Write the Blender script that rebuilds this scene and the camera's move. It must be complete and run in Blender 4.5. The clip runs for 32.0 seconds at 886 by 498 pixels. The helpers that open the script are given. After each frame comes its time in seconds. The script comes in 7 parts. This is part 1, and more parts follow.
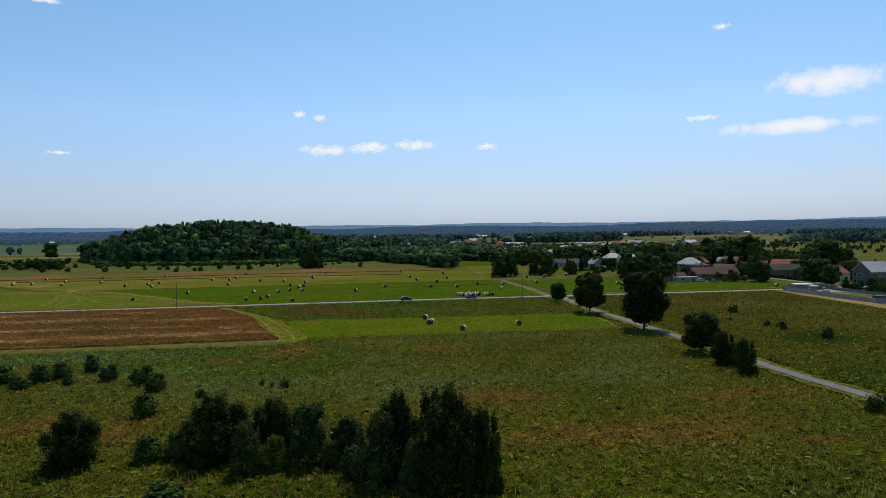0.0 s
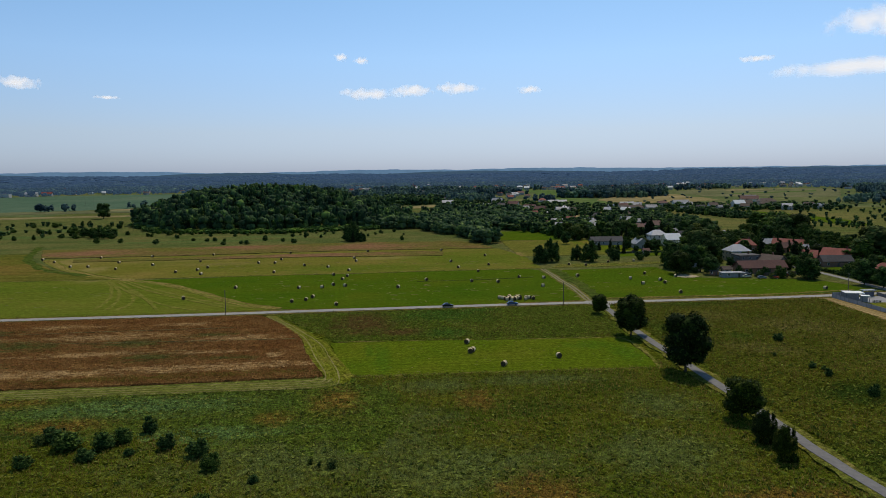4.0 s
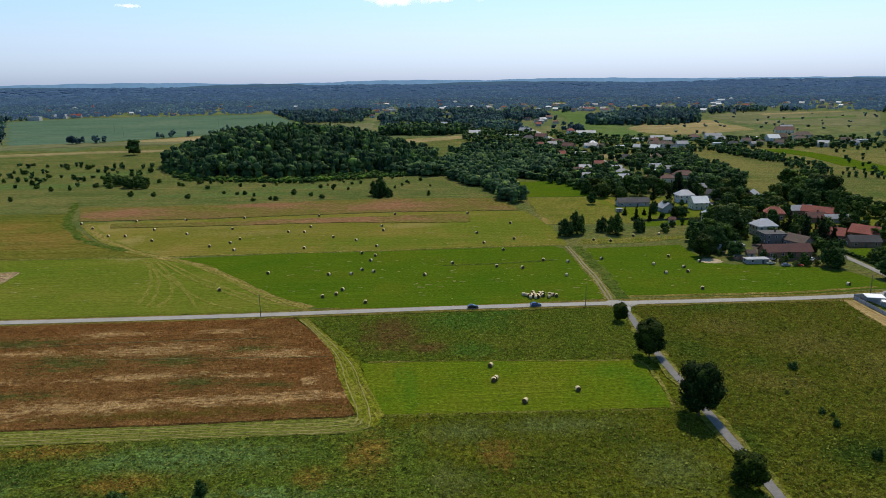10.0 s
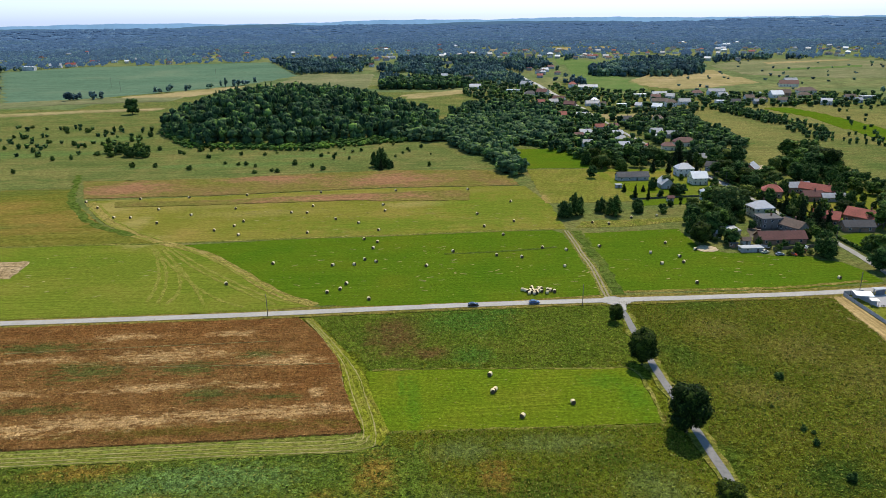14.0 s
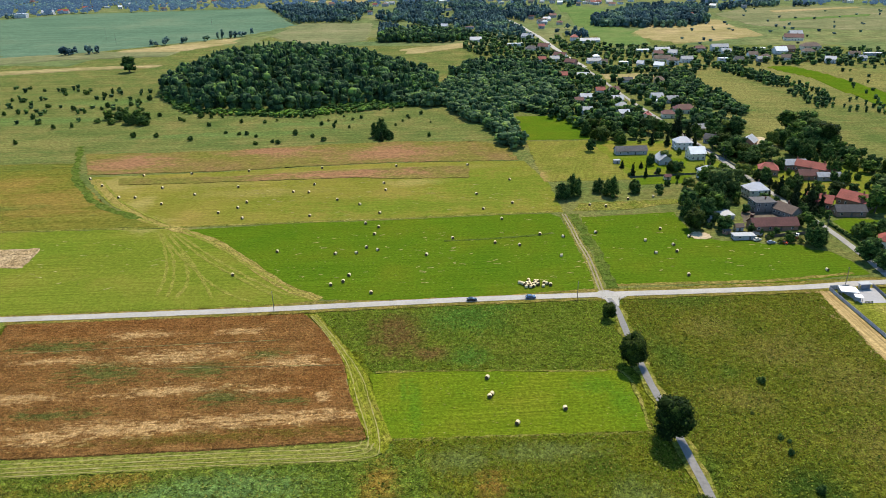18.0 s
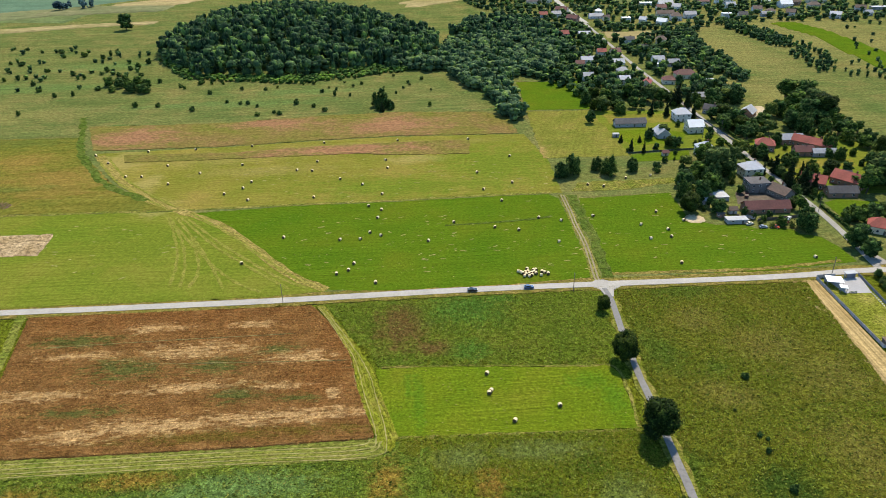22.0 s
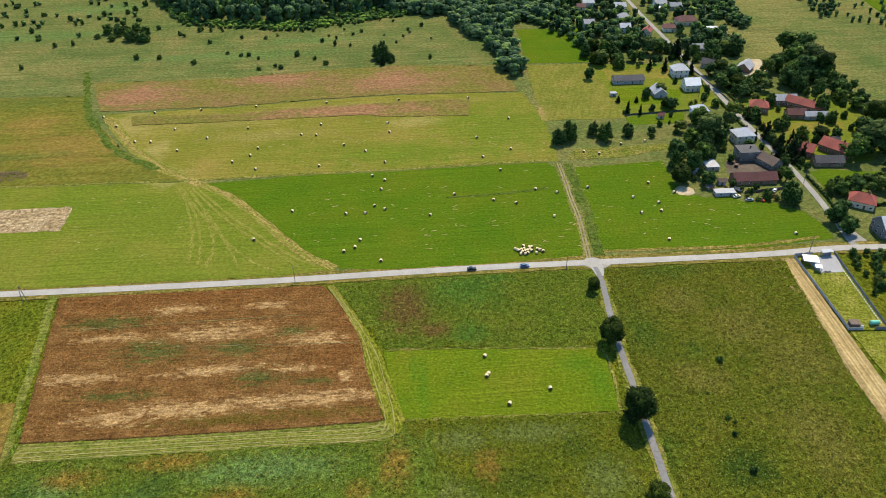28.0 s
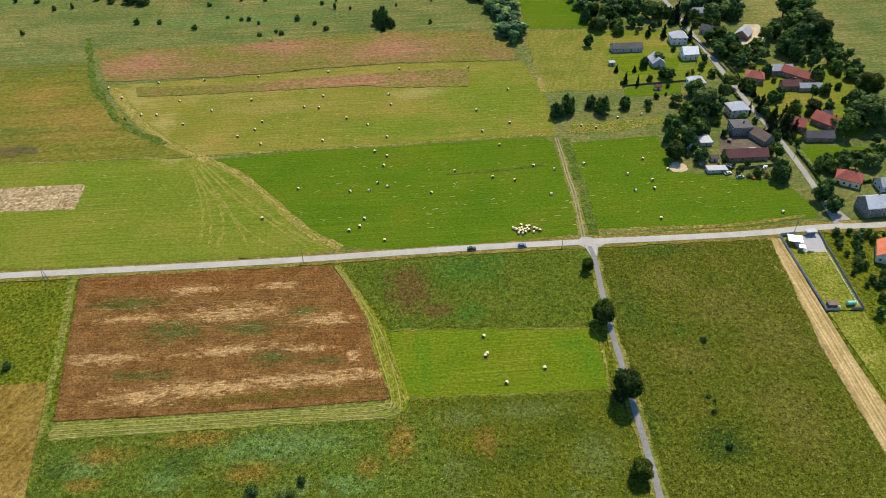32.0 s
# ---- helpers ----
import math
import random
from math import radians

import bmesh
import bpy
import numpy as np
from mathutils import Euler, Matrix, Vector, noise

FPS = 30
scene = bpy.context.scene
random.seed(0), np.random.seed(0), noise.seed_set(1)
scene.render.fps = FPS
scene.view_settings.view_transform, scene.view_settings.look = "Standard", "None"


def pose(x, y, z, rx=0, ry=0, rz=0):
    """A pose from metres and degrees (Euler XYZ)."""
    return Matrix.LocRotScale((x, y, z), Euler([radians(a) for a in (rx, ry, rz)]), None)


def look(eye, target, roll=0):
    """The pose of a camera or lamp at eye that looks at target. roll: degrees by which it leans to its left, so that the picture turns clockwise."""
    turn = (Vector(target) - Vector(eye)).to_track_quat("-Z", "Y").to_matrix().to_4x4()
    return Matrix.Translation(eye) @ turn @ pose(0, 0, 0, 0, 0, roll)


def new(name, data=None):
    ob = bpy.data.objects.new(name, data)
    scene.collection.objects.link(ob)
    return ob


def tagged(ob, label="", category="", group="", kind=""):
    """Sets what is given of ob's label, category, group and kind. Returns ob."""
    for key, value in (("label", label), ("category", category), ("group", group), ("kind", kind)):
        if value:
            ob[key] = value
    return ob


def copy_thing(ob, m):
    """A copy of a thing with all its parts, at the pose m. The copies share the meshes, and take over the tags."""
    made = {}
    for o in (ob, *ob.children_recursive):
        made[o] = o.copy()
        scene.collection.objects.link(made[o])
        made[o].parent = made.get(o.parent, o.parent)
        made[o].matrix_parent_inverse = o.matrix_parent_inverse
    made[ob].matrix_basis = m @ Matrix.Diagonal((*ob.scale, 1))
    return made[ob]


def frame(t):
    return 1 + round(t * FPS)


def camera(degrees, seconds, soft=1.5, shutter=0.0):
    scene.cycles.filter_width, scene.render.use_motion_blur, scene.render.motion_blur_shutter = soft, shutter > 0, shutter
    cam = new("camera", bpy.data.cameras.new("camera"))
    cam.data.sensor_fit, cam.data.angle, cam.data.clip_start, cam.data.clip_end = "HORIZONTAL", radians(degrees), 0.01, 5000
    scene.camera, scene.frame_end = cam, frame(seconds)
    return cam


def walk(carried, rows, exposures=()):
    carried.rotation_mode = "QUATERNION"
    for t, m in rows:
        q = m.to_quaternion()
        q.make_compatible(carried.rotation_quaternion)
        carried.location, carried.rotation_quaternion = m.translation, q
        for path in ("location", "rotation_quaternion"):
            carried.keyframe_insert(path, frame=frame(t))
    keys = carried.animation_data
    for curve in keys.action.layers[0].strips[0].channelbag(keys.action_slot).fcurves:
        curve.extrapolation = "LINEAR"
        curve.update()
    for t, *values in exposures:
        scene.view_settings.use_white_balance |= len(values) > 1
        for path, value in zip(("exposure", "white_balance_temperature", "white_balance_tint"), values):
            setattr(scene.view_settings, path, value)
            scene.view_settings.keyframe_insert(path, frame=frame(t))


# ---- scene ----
cam = camera(64.45, 32.0, soft=0.3)

# seconds, eye, turn to the left, tilt, lean (degrees)
PATH = [
    (0, (-0.01, -0.02, 24.42), 0.00, -1.29, -0.83),
    (0.5, (-0.04, -0.03, 27.59), 0.04, -1.93, -0.92),
    (1, (0.00, 0.09, 30.66), 0.11, -2.54, -0.93),
    (2, (0.14, 0.37, 36.62), 0.27, -3.69, -0.76),
    (3, (0.19, 0.45, 42.57), 0.33, -4.86, -0.57),
    (3.5, (0.12, 0.43, 45.45), 0.82, -5.40, -0.59),
    (4, (0.09, 0.40, 48.45), 3.43, -6.02, -0.64),
    (4.5, (0.19, 0.35, 51.40), 4.82, -6.62, -0.52),
    (6.5, (0.55, 0.49, 63.14), 5.65, -9.19, -0.58),
    (7, (0.53, 0.56, 66.05), 5.66, -9.81, -0.59),
    (8, (0.45, 0.56, 72.12), 5.66, -11.04, -0.62),
    (9, (0.49, 0.41, 78.28), 5.67, -12.25, -0.68),
    (10, (0.53, 0.43, 84.42), 5.68, -13.50, -0.69),
    (11, (0.59, 0.49, 90.48), 5.70, -14.72, -0.77),
    (12, (0.61, 0.47, 96.32), 5.73, -15.89, -0.80),
    (13, (0.58, 0.50, 102.09), 5.75, -17.09, -0.81),
    (14, (0.54, 0.58, 108.06), 5.78, -18.34, -0.82),
    (14.5, (0.54, 0.58, 111.09), 5.78, -18.97, -0.81),
    (16.5, (0.65, 0.74, 122.93), 5.78, -21.39, -0.79),
    (18, (0.95, 0.62, 131.89), 5.85, -23.16, -0.82),
    (19, (0.80, 0.46, 137.80), 5.84, -24.34, -0.81),
    (20, (0.71, 0.46, 143.70), 5.85, -25.56, -0.89),
    (21, (0.74, 0.47, 149.61), 5.90, -26.77, -1.00),
    (22, (0.75, 0.38, 155.55), 5.96, -27.96, -1.05),
    (23, (0.69, 0.31, 161.52), 5.97, -29.16, -1.05),
    (24, (0.68, 0.30, 167.53), 5.98, -30.36, -1.05),
    (25, (0.67, 0.36, 173.53), 6.01, -31.55, -1.10),
    (25.5, (0.67, 0.41, 176.49), 6.02, -32.13, -1.13),
    (27.5, (0.63, 0.12, 188.14), 6.06, -34.51, -1.19),
    (28, (0.62, -0.01, 191.01), 6.08, -35.10, -1.22),
    (29, (0.55, -0.16, 196.71), 6.09, -36.29, -1.24),
    (30, (0.36, -0.35, 202.47), 6.08, -37.47, -1.27),
    (31, (0.20, -0.54, 208.44), 6.09, -38.68, -1.29),
    (32, (0.12, -0.56, 214.60), 6.12, -39.95, -1.33),
]

def aimed(eye, turn, tilt, lean):
    a, b = radians(turn), radians(tilt)
    ahead = Vector((-math.sin(a) * math.cos(b), math.cos(a) * math.cos(b), math.sin(b)))
    return look(eye, Vector(eye) + ahead * 100, lean)


walk(cam, [(t, aimed(eye, turn, tilt, lean)) for t, eye, turn, tilt, lean in PATH],
     exposures=[(0, -0.95, 7700, 12), (2, -1.0, 7700, 12), (4, -1.02, 7700, 12), (7, -0.93, 7650, 12), (8, -0.84, 7600, 12), (9, -0.67, 7550, 12), (11, -0.37, 7500, 12), (13, -0.05, 7500, 12), (17, 0.36, 7550, 12), (19, 0.41, 7650, 12), (23, 0.38, 7700, 12), (28, 0.31, 7750, 12), (32, 0.27, 7750, 12)])

# ---------------------------------------------------------------- sky and sun
SUN_UP, SUN_AZ = 57.0, 15.0
world = bpy.data.worlds.new("sky")
scene.world = world
world.use_nodes = True
wn = world.node_tree.nodes
sky = wn.new("ShaderNodeTexSky")
sky.sky_type, sky.sun_disc = "NISHITA", False
sky.sun_elevation, sky.sun_rotation = radians(SUN_UP), radians(SUN_AZ)
sky.air_density, sky.dust_density, sky.ozone_density, sky.altitude = 1.0, 0.6, 1.6, 200
wn["Background"].inputs[1].default_value = 0.15
wl = world.node_tree.links
way, split, tint, blend = wn.new("ShaderNodeTexCoord"), wn.new("ShaderNodeSeparateXYZ"), wn.new("ShaderNodeValToRGB"), wn.new("ShaderNodeMix")
wl.new(way.outputs["Generated"], split.inputs[0])
wl.new(split.outputs[2], tint.inputs[0])
for stop, col in zip([tint.color_ramp.elements[0], tint.color_ramp.elements.new(0.06), tint.color_ramp.elements.new(0.16), tint.color_ramp.elements.new(0.4), tint.color_ramp.elements[-1]], ((0.0, (0.64, 0.93, 1.85)), (0.06, (0.92, 1.11, 1.63)), (0.16, (1.06, 1.45, 1.92)), (0.4, (0.93, 1.62, 1.92)), (1.0, (0.42, 0.68, 0.85)))):
    stop.position, stop.color = col[0], (*col[1], 1)
blend.data_type, blend.blend_type = "RGBA", "MULTIPLY"
blend.inputs[0].default_value = 1.0
wl.new(sky.outputs[0], blend.inputs[6])
wl.new(tint.outputs[0], blend.inputs[7])
wl.new(blend.outputs[2], wn["Background"].inputs[0])
sun = new("sun", bpy.data.lights.new("sun", "SUN"))
sun.data.energy, sun.data.angle, sun.data.color = 5.0, radians(0.53), (1.0, 0.95, 0.84)
to_sun = Vector((math.sin(radians(SUN_AZ)) * math.cos(radians(SUN_UP)), math.cos(radians(SUN_AZ)) * math.cos(radians(SUN_UP)), math.sin(radians(SUN_UP))))
sun.matrix_world = look(to_sun * 300, (0, 0, 0))


# ---------------------------------------------------------------- materials
ROAD_ANGLE = 9.7


class Mat:
    """A small builder for node materials; positions are metres of the world or of the object."""

    def __init__(self, name, rough=0.9, metal=0.0, spec=0.2):
        self.m = bpy.data.materials.new(name)
        self.m.use_nodes = True
        self.n, self.l = self.m.node_tree.nodes, self.m.node_tree.links
        self.b = self.n["Principled BSDF"]
        self.b.inputs["Roughness"].default_value, self.b.inputs["Metallic"].default_value = rough, metal
        self.b.inputs["Specular IOR Level"].default_value = spec
        self.tc = self.n.new("ShaderNodeTexCoord")

    def noise(self, scale, detail=4.0, rough=0.55, stretch=None, angle=0.0, shift=0.0):
        t = self.n.new("ShaderNodeTexNoise")
        t.inputs["Scale"].default_value, t.inputs["Detail"].default_value, t.inputs["Roughness"].default_value = scale, detail, rough
        mp = self.n.new("ShaderNodeMapping")
        mp.inputs["Location"].default_value = (shift, shift * 0.7, 0)
        if stretch:
            mp.vector_type = "TEXTURE"
            mp.inputs["Rotation"].default_value[2] = radians(angle)
            mp.inputs["Scale"].default_value = (*stretch, 1)
        self.l.new(self.tc.outputs["Object"], mp.inputs[0])
        self.l.new(mp.outputs[0], t.inputs["Vector"])
        return t.outputs[0]

    def ramp(self, source, stops):
        r = self.n.new("ShaderNodeValToRGB")
        e = r.color_ramp.elements
        while len(e) < len(stops):
            e.new(0.5)
        for k, (p, c) in enumerate(stops):
            e[k].position, e[k].color = p, (*c, 1) if len(c) == 3 else (c[0], c[0], c[0], 1)
        self.l.new(source, r.inputs[0])
        return r.outputs[0]

    def mix(self, a, b, f, mode="MIX"):
        x = self.n.new("ShaderNodeMix")
        x.data_type, x.blend_type = "RGBA", mode
        for sock, v in ((x.inputs[0], f), (x.inputs[6], a), (x.inputs[7], b)):
            if isinstance(v, (int, float)):
                sock.default_value = v
            elif isinstance(v, tuple):
                sock.default_value = (*v, 1)
            else:
                self.l.new(v, sock)
        return x.outputs[2]

    def bump(self, source, strength=0.5, dist=0.1):
        b = self.n.new("ShaderNodeBump")
        b.inputs["Strength"].default_value, b.inputs["Distance"].default_value = strength, dist
        self.l.new(source, b.inputs["Height"])
        self.l.new(b.outputs[0], self.b.inputs["Normal"])

    def zone(self, spots, rim, strength, rough=5.0):
        """How far a point lies inside any of some ellipses (x, y, half length, half width), with a ragged rim."""
        best = None
        for x, y, rx, ry in spots:
            mp, size = self.n.new("ShaderNodeMapping"), self.n.new("ShaderNodeVectorMath")
            mp.vector_type, size.operation = "TEXTURE", "LENGTH"
            mp.inputs["Location"].default_value = (x, y, 0)
            mp.inputs["Rotation"].default_value[2] = radians(ROAD_ANGLE)
            mp.inputs["Scale"].default_value = (rx, ry, 1000)
            self.l.new(self.tc.outputs["Object"], mp.inputs[0])
            self.l.new(mp.outputs[0], size.inputs[0])
            out = size.outputs["Value"]
            if best:
                least = self.n.new("ShaderNodeMath")
                least.operation = "MINIMUM"
                self.l.new(best, least.inputs[0])
                self.l.new(out, least.inputs[1])
                out = least.outputs[0]
            best = out
        add = self.n.new("ShaderNodeMath")
        add.operation = "MULTIPLY_ADD"
        add.inputs[1].default_value = rough
        self.l.new(rim, add.inputs[0])
        self.l.new(best, add.inputs[2])
        full = 1 / (rough + 2.5)
        return self.ramp(self.scaled(add.outputs[0], full), [((rough * 0.5 + 0.35) * full, (strength,)), ((rough * 0.5 + 1.3) * full, (0.0,))])

    def scaled(self, v, f):
        m = self.n.new("ShaderNodeMath")
        m.operation = "MULTIPLY"
        m.inputs[1].default_value = f
        self.l.new(v, m.inputs[0])
        return m.outputs[0]

    def translucent(self, c, share):
        thin, both = self.n.new("ShaderNodeBsdfTranslucent"), self.n.new("ShaderNodeMixShader")
        self.l.new(c, thin.inputs[0])
        both.inputs[0].default_value = share
        self.l.new(self.b.outputs[0], both.inputs[1])
        self.l.new(thin.outputs[0], both.inputs[2])
        self.l.new(both.outputs[0], self.n["Material Output"].inputs[0])

    def color(self, c):
        if isinstance(c, tuple):
            self.b.inputs[0].default_value = (*c, 1)
        else:
            self.l.new(c, self.b.inputs[0])
        return self.m


def field_mat(name, low, mid, high, patch=40.0, grain=0.9, streak=None, bump=0.5, dist=0.25, dry=None, dry_at=(0.6, 0.75), spot=None, spot_at=(0.6, 0.72), contrast=0.5, spot_stretch=(1.0, 1.0), zones=(), ragged=(3.0, 3.0), thin=0.0, island=0.0, depth=1.0, rough=5.0):
    """Grass or crop: broad patches of three colours, dry and lush spots, growth zones that lie in known places (colour, strength, ellipses), tussocks, fine grain and mowing streaks (angle, length, width, strength)."""
    k = Mat(name, 1.0, 0, 0.0)
    c = k.ramp(k.noise(1 / patch, 6, 0.62), [(0.3, low), (0.5, mid), (0.7, high)])
    for colour, at, shift in ((dry, dry_at, 31.0), (spot, spot_at, 77.0)):
        if colour:
            edge = k.noise(1 / (patch * 0.35), 9, 0.72, (spot_stretch[0], spot_stretch[1]), ROAD_ANGLE, shift)
            c = k.mix(c, colour, k.ramp(edge, [(at[0], (0.0,)), (at[1], (0.9,))]))
    rim = k.noise(1.0, 9, 0.8, ragged, ROAD_ANGLE, 3.0) if zones else None
    for colour, strength, spots in zones:
        c = k.mix(c, colour, k.zone(spots, rim, strength, rough))
    tuft = k.ramp(k.noise(1 / (grain * 3.2), 4, 0.6, shift=5.0), [(0.36, (1 - 0.55 * contrast,)), (0.64, (1 + 0.6 * contrast,))])
    c = k.mix(c, tuft, 1.0, "MULTIPLY")
    fine = k.ramp(k.noise(1 / grain, 7, 0.8), [(0.36, (1 - contrast,)), (0.5, (1.0,)), (0.64, (1 + contrast,))])
    c = k.mix(c, fine, 1.0, "MULTIPLY")
    if streak:
        angle, length, width, strength = streak
        s = k.ramp(k.noise(1.0, 4, 0.65, (length, width), angle), [(0.32, (0.6,)), (0.5, (1.0,)), (0.7, (1.5,))])
        c = k.mix(c, s, strength, "MULTIPLY")
    k.bump(k.noise(1 / grain * 0.9, 6, 0.75), bump, dist)
    if island:
        geo = k.n.new("ShaderNodeNewGeometry")
        c = k.mix(c, k.ramp(geo.outputs["Random Per Island"], [(0.0, (1 - island,)), (0.6, (1.0,)), (1.0, (1 + island * 1.3,))]), 1.0, "MULTIPLY")
    if depth != 1.0:
        c = k.mix(c, (depth, depth, depth), 1.0, "MULTIPLY")
    if thin:
        k.translucent(c, thin)
    return k.color(c)


def leaf_mat(name, a, b, crowns=0.0, thin=0.22):
    k = Mat(name, 0.8, 0, 0.06)
    info, geo = k.n.new("ShaderNodeObjectInfo"), k.n.new("ShaderNodeNewGeometry")
    c = k.ramp(geo.outputs["Random Per Island"], [(0.0, tuple(v * 0.55 for v in a)), (0.5, a), (1.0, b)])
    t = k.ramp(info.outputs["Random"], [(0.0, (0.68, 0.78, 0.85)), (0.5, (1, 1, 1)), (1.0, (1.35, 1.22, 0.8))])
    if crowns:
        t = k.ramp(k.noise(1 / crowns, 3, 0.6), [(0.36, (0.4, 0.5, 0.6)), (0.5, (1, 1, 1)), (0.64, (1.75, 1.65, 0.95))])
    c = k.mix(c, t, 1.0, "MULTIPLY")
    k.translucent(c, thin)
    return k.color(c)


def plain_mat(name, c, rough=0.8, vary=0.25, scale=1.0, bump=0.0, metal=0.0, spec=0.3, per_object=0.0):
    k = Mat(name, rough, metal, spec)
    s = k.ramp(k.noise(scale, 6, 0.65), [(0.3, (1 - vary,)), (0.7, (1 + vary,))])
    s2 = k.ramp(k.noise(scale * 0.13, 3, 0.5, shift=9), [(0.3, (1 - vary * 0.7,)), (0.7, (1 + vary * 0.5,))])
    col = k.mix(k.mix(c, s, 1.0, "MULTIPLY"), s2, 1.0, "MULTIPLY")
    if per_object:
        info = k.n.new("ShaderNodeObjectInfo")
        col = k.mix(col, k.ramp(info.outputs["Random"], [(0, (1 - per_object,)), (1, (1 + per_object,))]), 1.0, "MULTIPLY")
    if bump:
        k.bump(k.noise(scale * 2, 5, 0.6), bump, 0.02)
    return k.color(col)


MEADOW_ZONES = [((0.108, 0.138, 0.036), 0.85, [(-30, 118, 26, 15), (-4, 112, 20, 10), (30, 120, 12, 10), (-11.2, 157.7, 8.3, 5.1), (12.1, 162.9, 15.2, 4.3), (-18.7, 135.1, 12.9, 5.9), (36.8, 145.5, 7.8, 9.2)]), ((0.045, 0.075, 0.010), 0.8, [(36, 66, 12, 10), (-15.4, 67, 9, 6), (60, 62, 10, 8), (6.9, 143.1, 11.8, 6.1), (28.3, 157.5, 8.2, 5.0)]), ((0.165, 0.105, 0.022), 0.95, [(-31.9, 146.2, 5.4, 8.0), (-2, 148, 4, 7), (23.7, 84.3, 17.5, 6.4), (8.6, 103.7, 6.7, 7.2), (44.1, 80.1, 3.8, 2.0), (66.5, 110.9, 3.5, 3.8), (-41.5, 87.9, 4.4, 7.1), (-52.1, 91.0, 6.1, 5.7), (44.9, 102.6, 9.7, 3.8)])]
M_MEADOW = field_mat("tall_meadow_grass", (0.060, 0.086, 0.0095), (0.080, 0.098, 0.0105), (0.106, 0.106, 0.0120), 16, 0.45, None, 1.0, 0.4, None, (0.6, 0.72), None, (0.58, 0.7), 0.9, zones=MEADOW_ZONES, ragged=(4, 4), depth=0.92)
EAST_ZONES = [((0.140, 0.115, 0.028), 0.5, [(77.9, 192.0, 9.6, 6.1), (72.0, 196.5, 6.5, 4.6), (98.0, 224.7, 15.6, 12.8), (75.9, 239.5, 10.5, 9.7), (109.7, 168.4, 10.4, 19.4), (114.9, 206.9, 14.6, 13.8)]), ((0.048, 0.085, 0.013), 0.75, [(82.9, 154.2, 9.4, 6.9), (75.0, 208.6, 4.4, 4.1), (57.5, 218.2, 8.5, 14.5), (74.4, 262.2, 14.5, 6.3), (54.9, 160.8, 6.9, 9.6), (72, 112, 14, 16), (66, 88, 12, 12)]), ((0.030, 0.056, 0.010), 0.95, [(82.9, 154.2, 9.5, 7.5)])]
M_EAST = field_mat("olive_meadow_grass", (0.061, 0.085, 0.0102), (0.079, 0.094, 0.0120), (0.101, 0.099, 0.0157), 18, 0.55, None, 1.0, 0.4, None, (0.64, 0.8), None, (0.6, 0.72), 0.9, zones=EAST_ZONES, ragged=(5, 5), depth=1.0)
MIDDLE_ZONES = [((0.092, 0.060, 0.020), 1.0, [(-39.2, 223.5, 10.4, 13.1), (-26.5, 213.0, 8.1, 4.6), (-40.4, 231.5, 10.2, 10.2)]), ((0.042, 0.110, 0.018), 0.7, [(-11.9, 212.9, 7.3, 6.4), (-1.9, 248.9, 7.0, 3.8), (-15.5, 241.1, 17.3, 12.7)])]
M_MIDDLE = field_mat("patchy_meadow_grass", (0.052, 0.082, 0.0110), (0.068, 0.096, 0.0120), (0.085, 0.100, 0.0150), 14, 0.55, None, 1.0, 0.4, None, (0.6, 0.72), None, (0.62, 0.74), 0.9, zones=MIDDLE_ZONES, ragged=(4, 4), depth=1.12)
LUSH_ZONES = [((0.085, 0.145, 0.042), 0.9, [(-75.6, 140.3, 25.5, 6.4), (-141.7, 127.3, 9.3, 5.7), (-54.6, 125.7, 15.3, 4.3), (-111.6, 123.9, 7.8, 4.6)]), ((0.034, 0.068, 0.014), 0.8, [(-108.4, 130.8, 7.9, 5.6), (-151.1, 124.3, 5.3, 6.5), (-91.6, 123.3, 7.7, 2.9)]), ((0.150, 0.100, 0.020), 0.95, [(-106.3, 141.1, 13.6, 3.6), (-137.0, 131.5, 9.4, 4.1), (-83.0, 129.1, 9.7, 4.3), (-42.1, 134.6, 3.7, 3.9), (-31.4, 147.1, 4.3, 8.8), (-139.0, 119.5, 6.4, 3.1), (-31.9, 146.2, 5.4, 8.0)])]
M_LUSH = field_mat("lush_meadow_weeds", (0.051, 0.086, 0.0123), (0.065, 0.098, 0.0141), (0.088, 0.098, 0.0141), 12, 0.55, None, 1.0, 0.4, None, (0.54, 0.68), None, (0.52, 0.64), 0.9, zones=LUSH_ZONES, ragged=(4, 3), depth=1.15)
M_PASTURE = field_mat("rough_pasture", (0.064, 0.094, 0.0260), (0.094, 0.108, 0.0330), (0.138, 0.122, 0.0430), 32, 0.7, (ROAD_ANGLE, 70, 4, 0.4), 0.7, 0.4, (0.200, 0.155, 0.0680), (0.6, 0.74), (0.050, 0.100, 0.0260), (0.56, 0.7), 0.5, (3.0, 1.0), zones=[((0.155, 0.140, 0.048), 0.75, [(205, 740, 45, 120), (212, 545, 30, 80), (190, 900, 60, 80), (330, 800, 90, 160), (-430, 470, 90, 25)]), ((0.075, 0.125, 0.036), 0.7, [(-420, 560, 90, 14), (-230, 520, 80, 9), (-170, 560, 60, 8), (-380, 640, 60, 14)])], ragged=(18, 12))
# extra blue in these meadow colours imitates haze beyond a kilometre
M_FARLAND = field_mat("hazed_far_meadows", (0.070, 0.108, 0.046), (0.100, 0.125, 0.050), (0.165, 0.155, 0.072), 150, 6, None, 0.3, 0.5, None, contrast=0.3)
# blue haze of the distance is painted into this land's base colours
M_BACKLAND = field_mat("hazed_distant_land", (0.055, 0.110, 0.190), (0.062, 0.120, 0.200), (0.095, 0.145, 0.205), 300, 12, None, 0.2, 0.5, None, contrast=0.2)
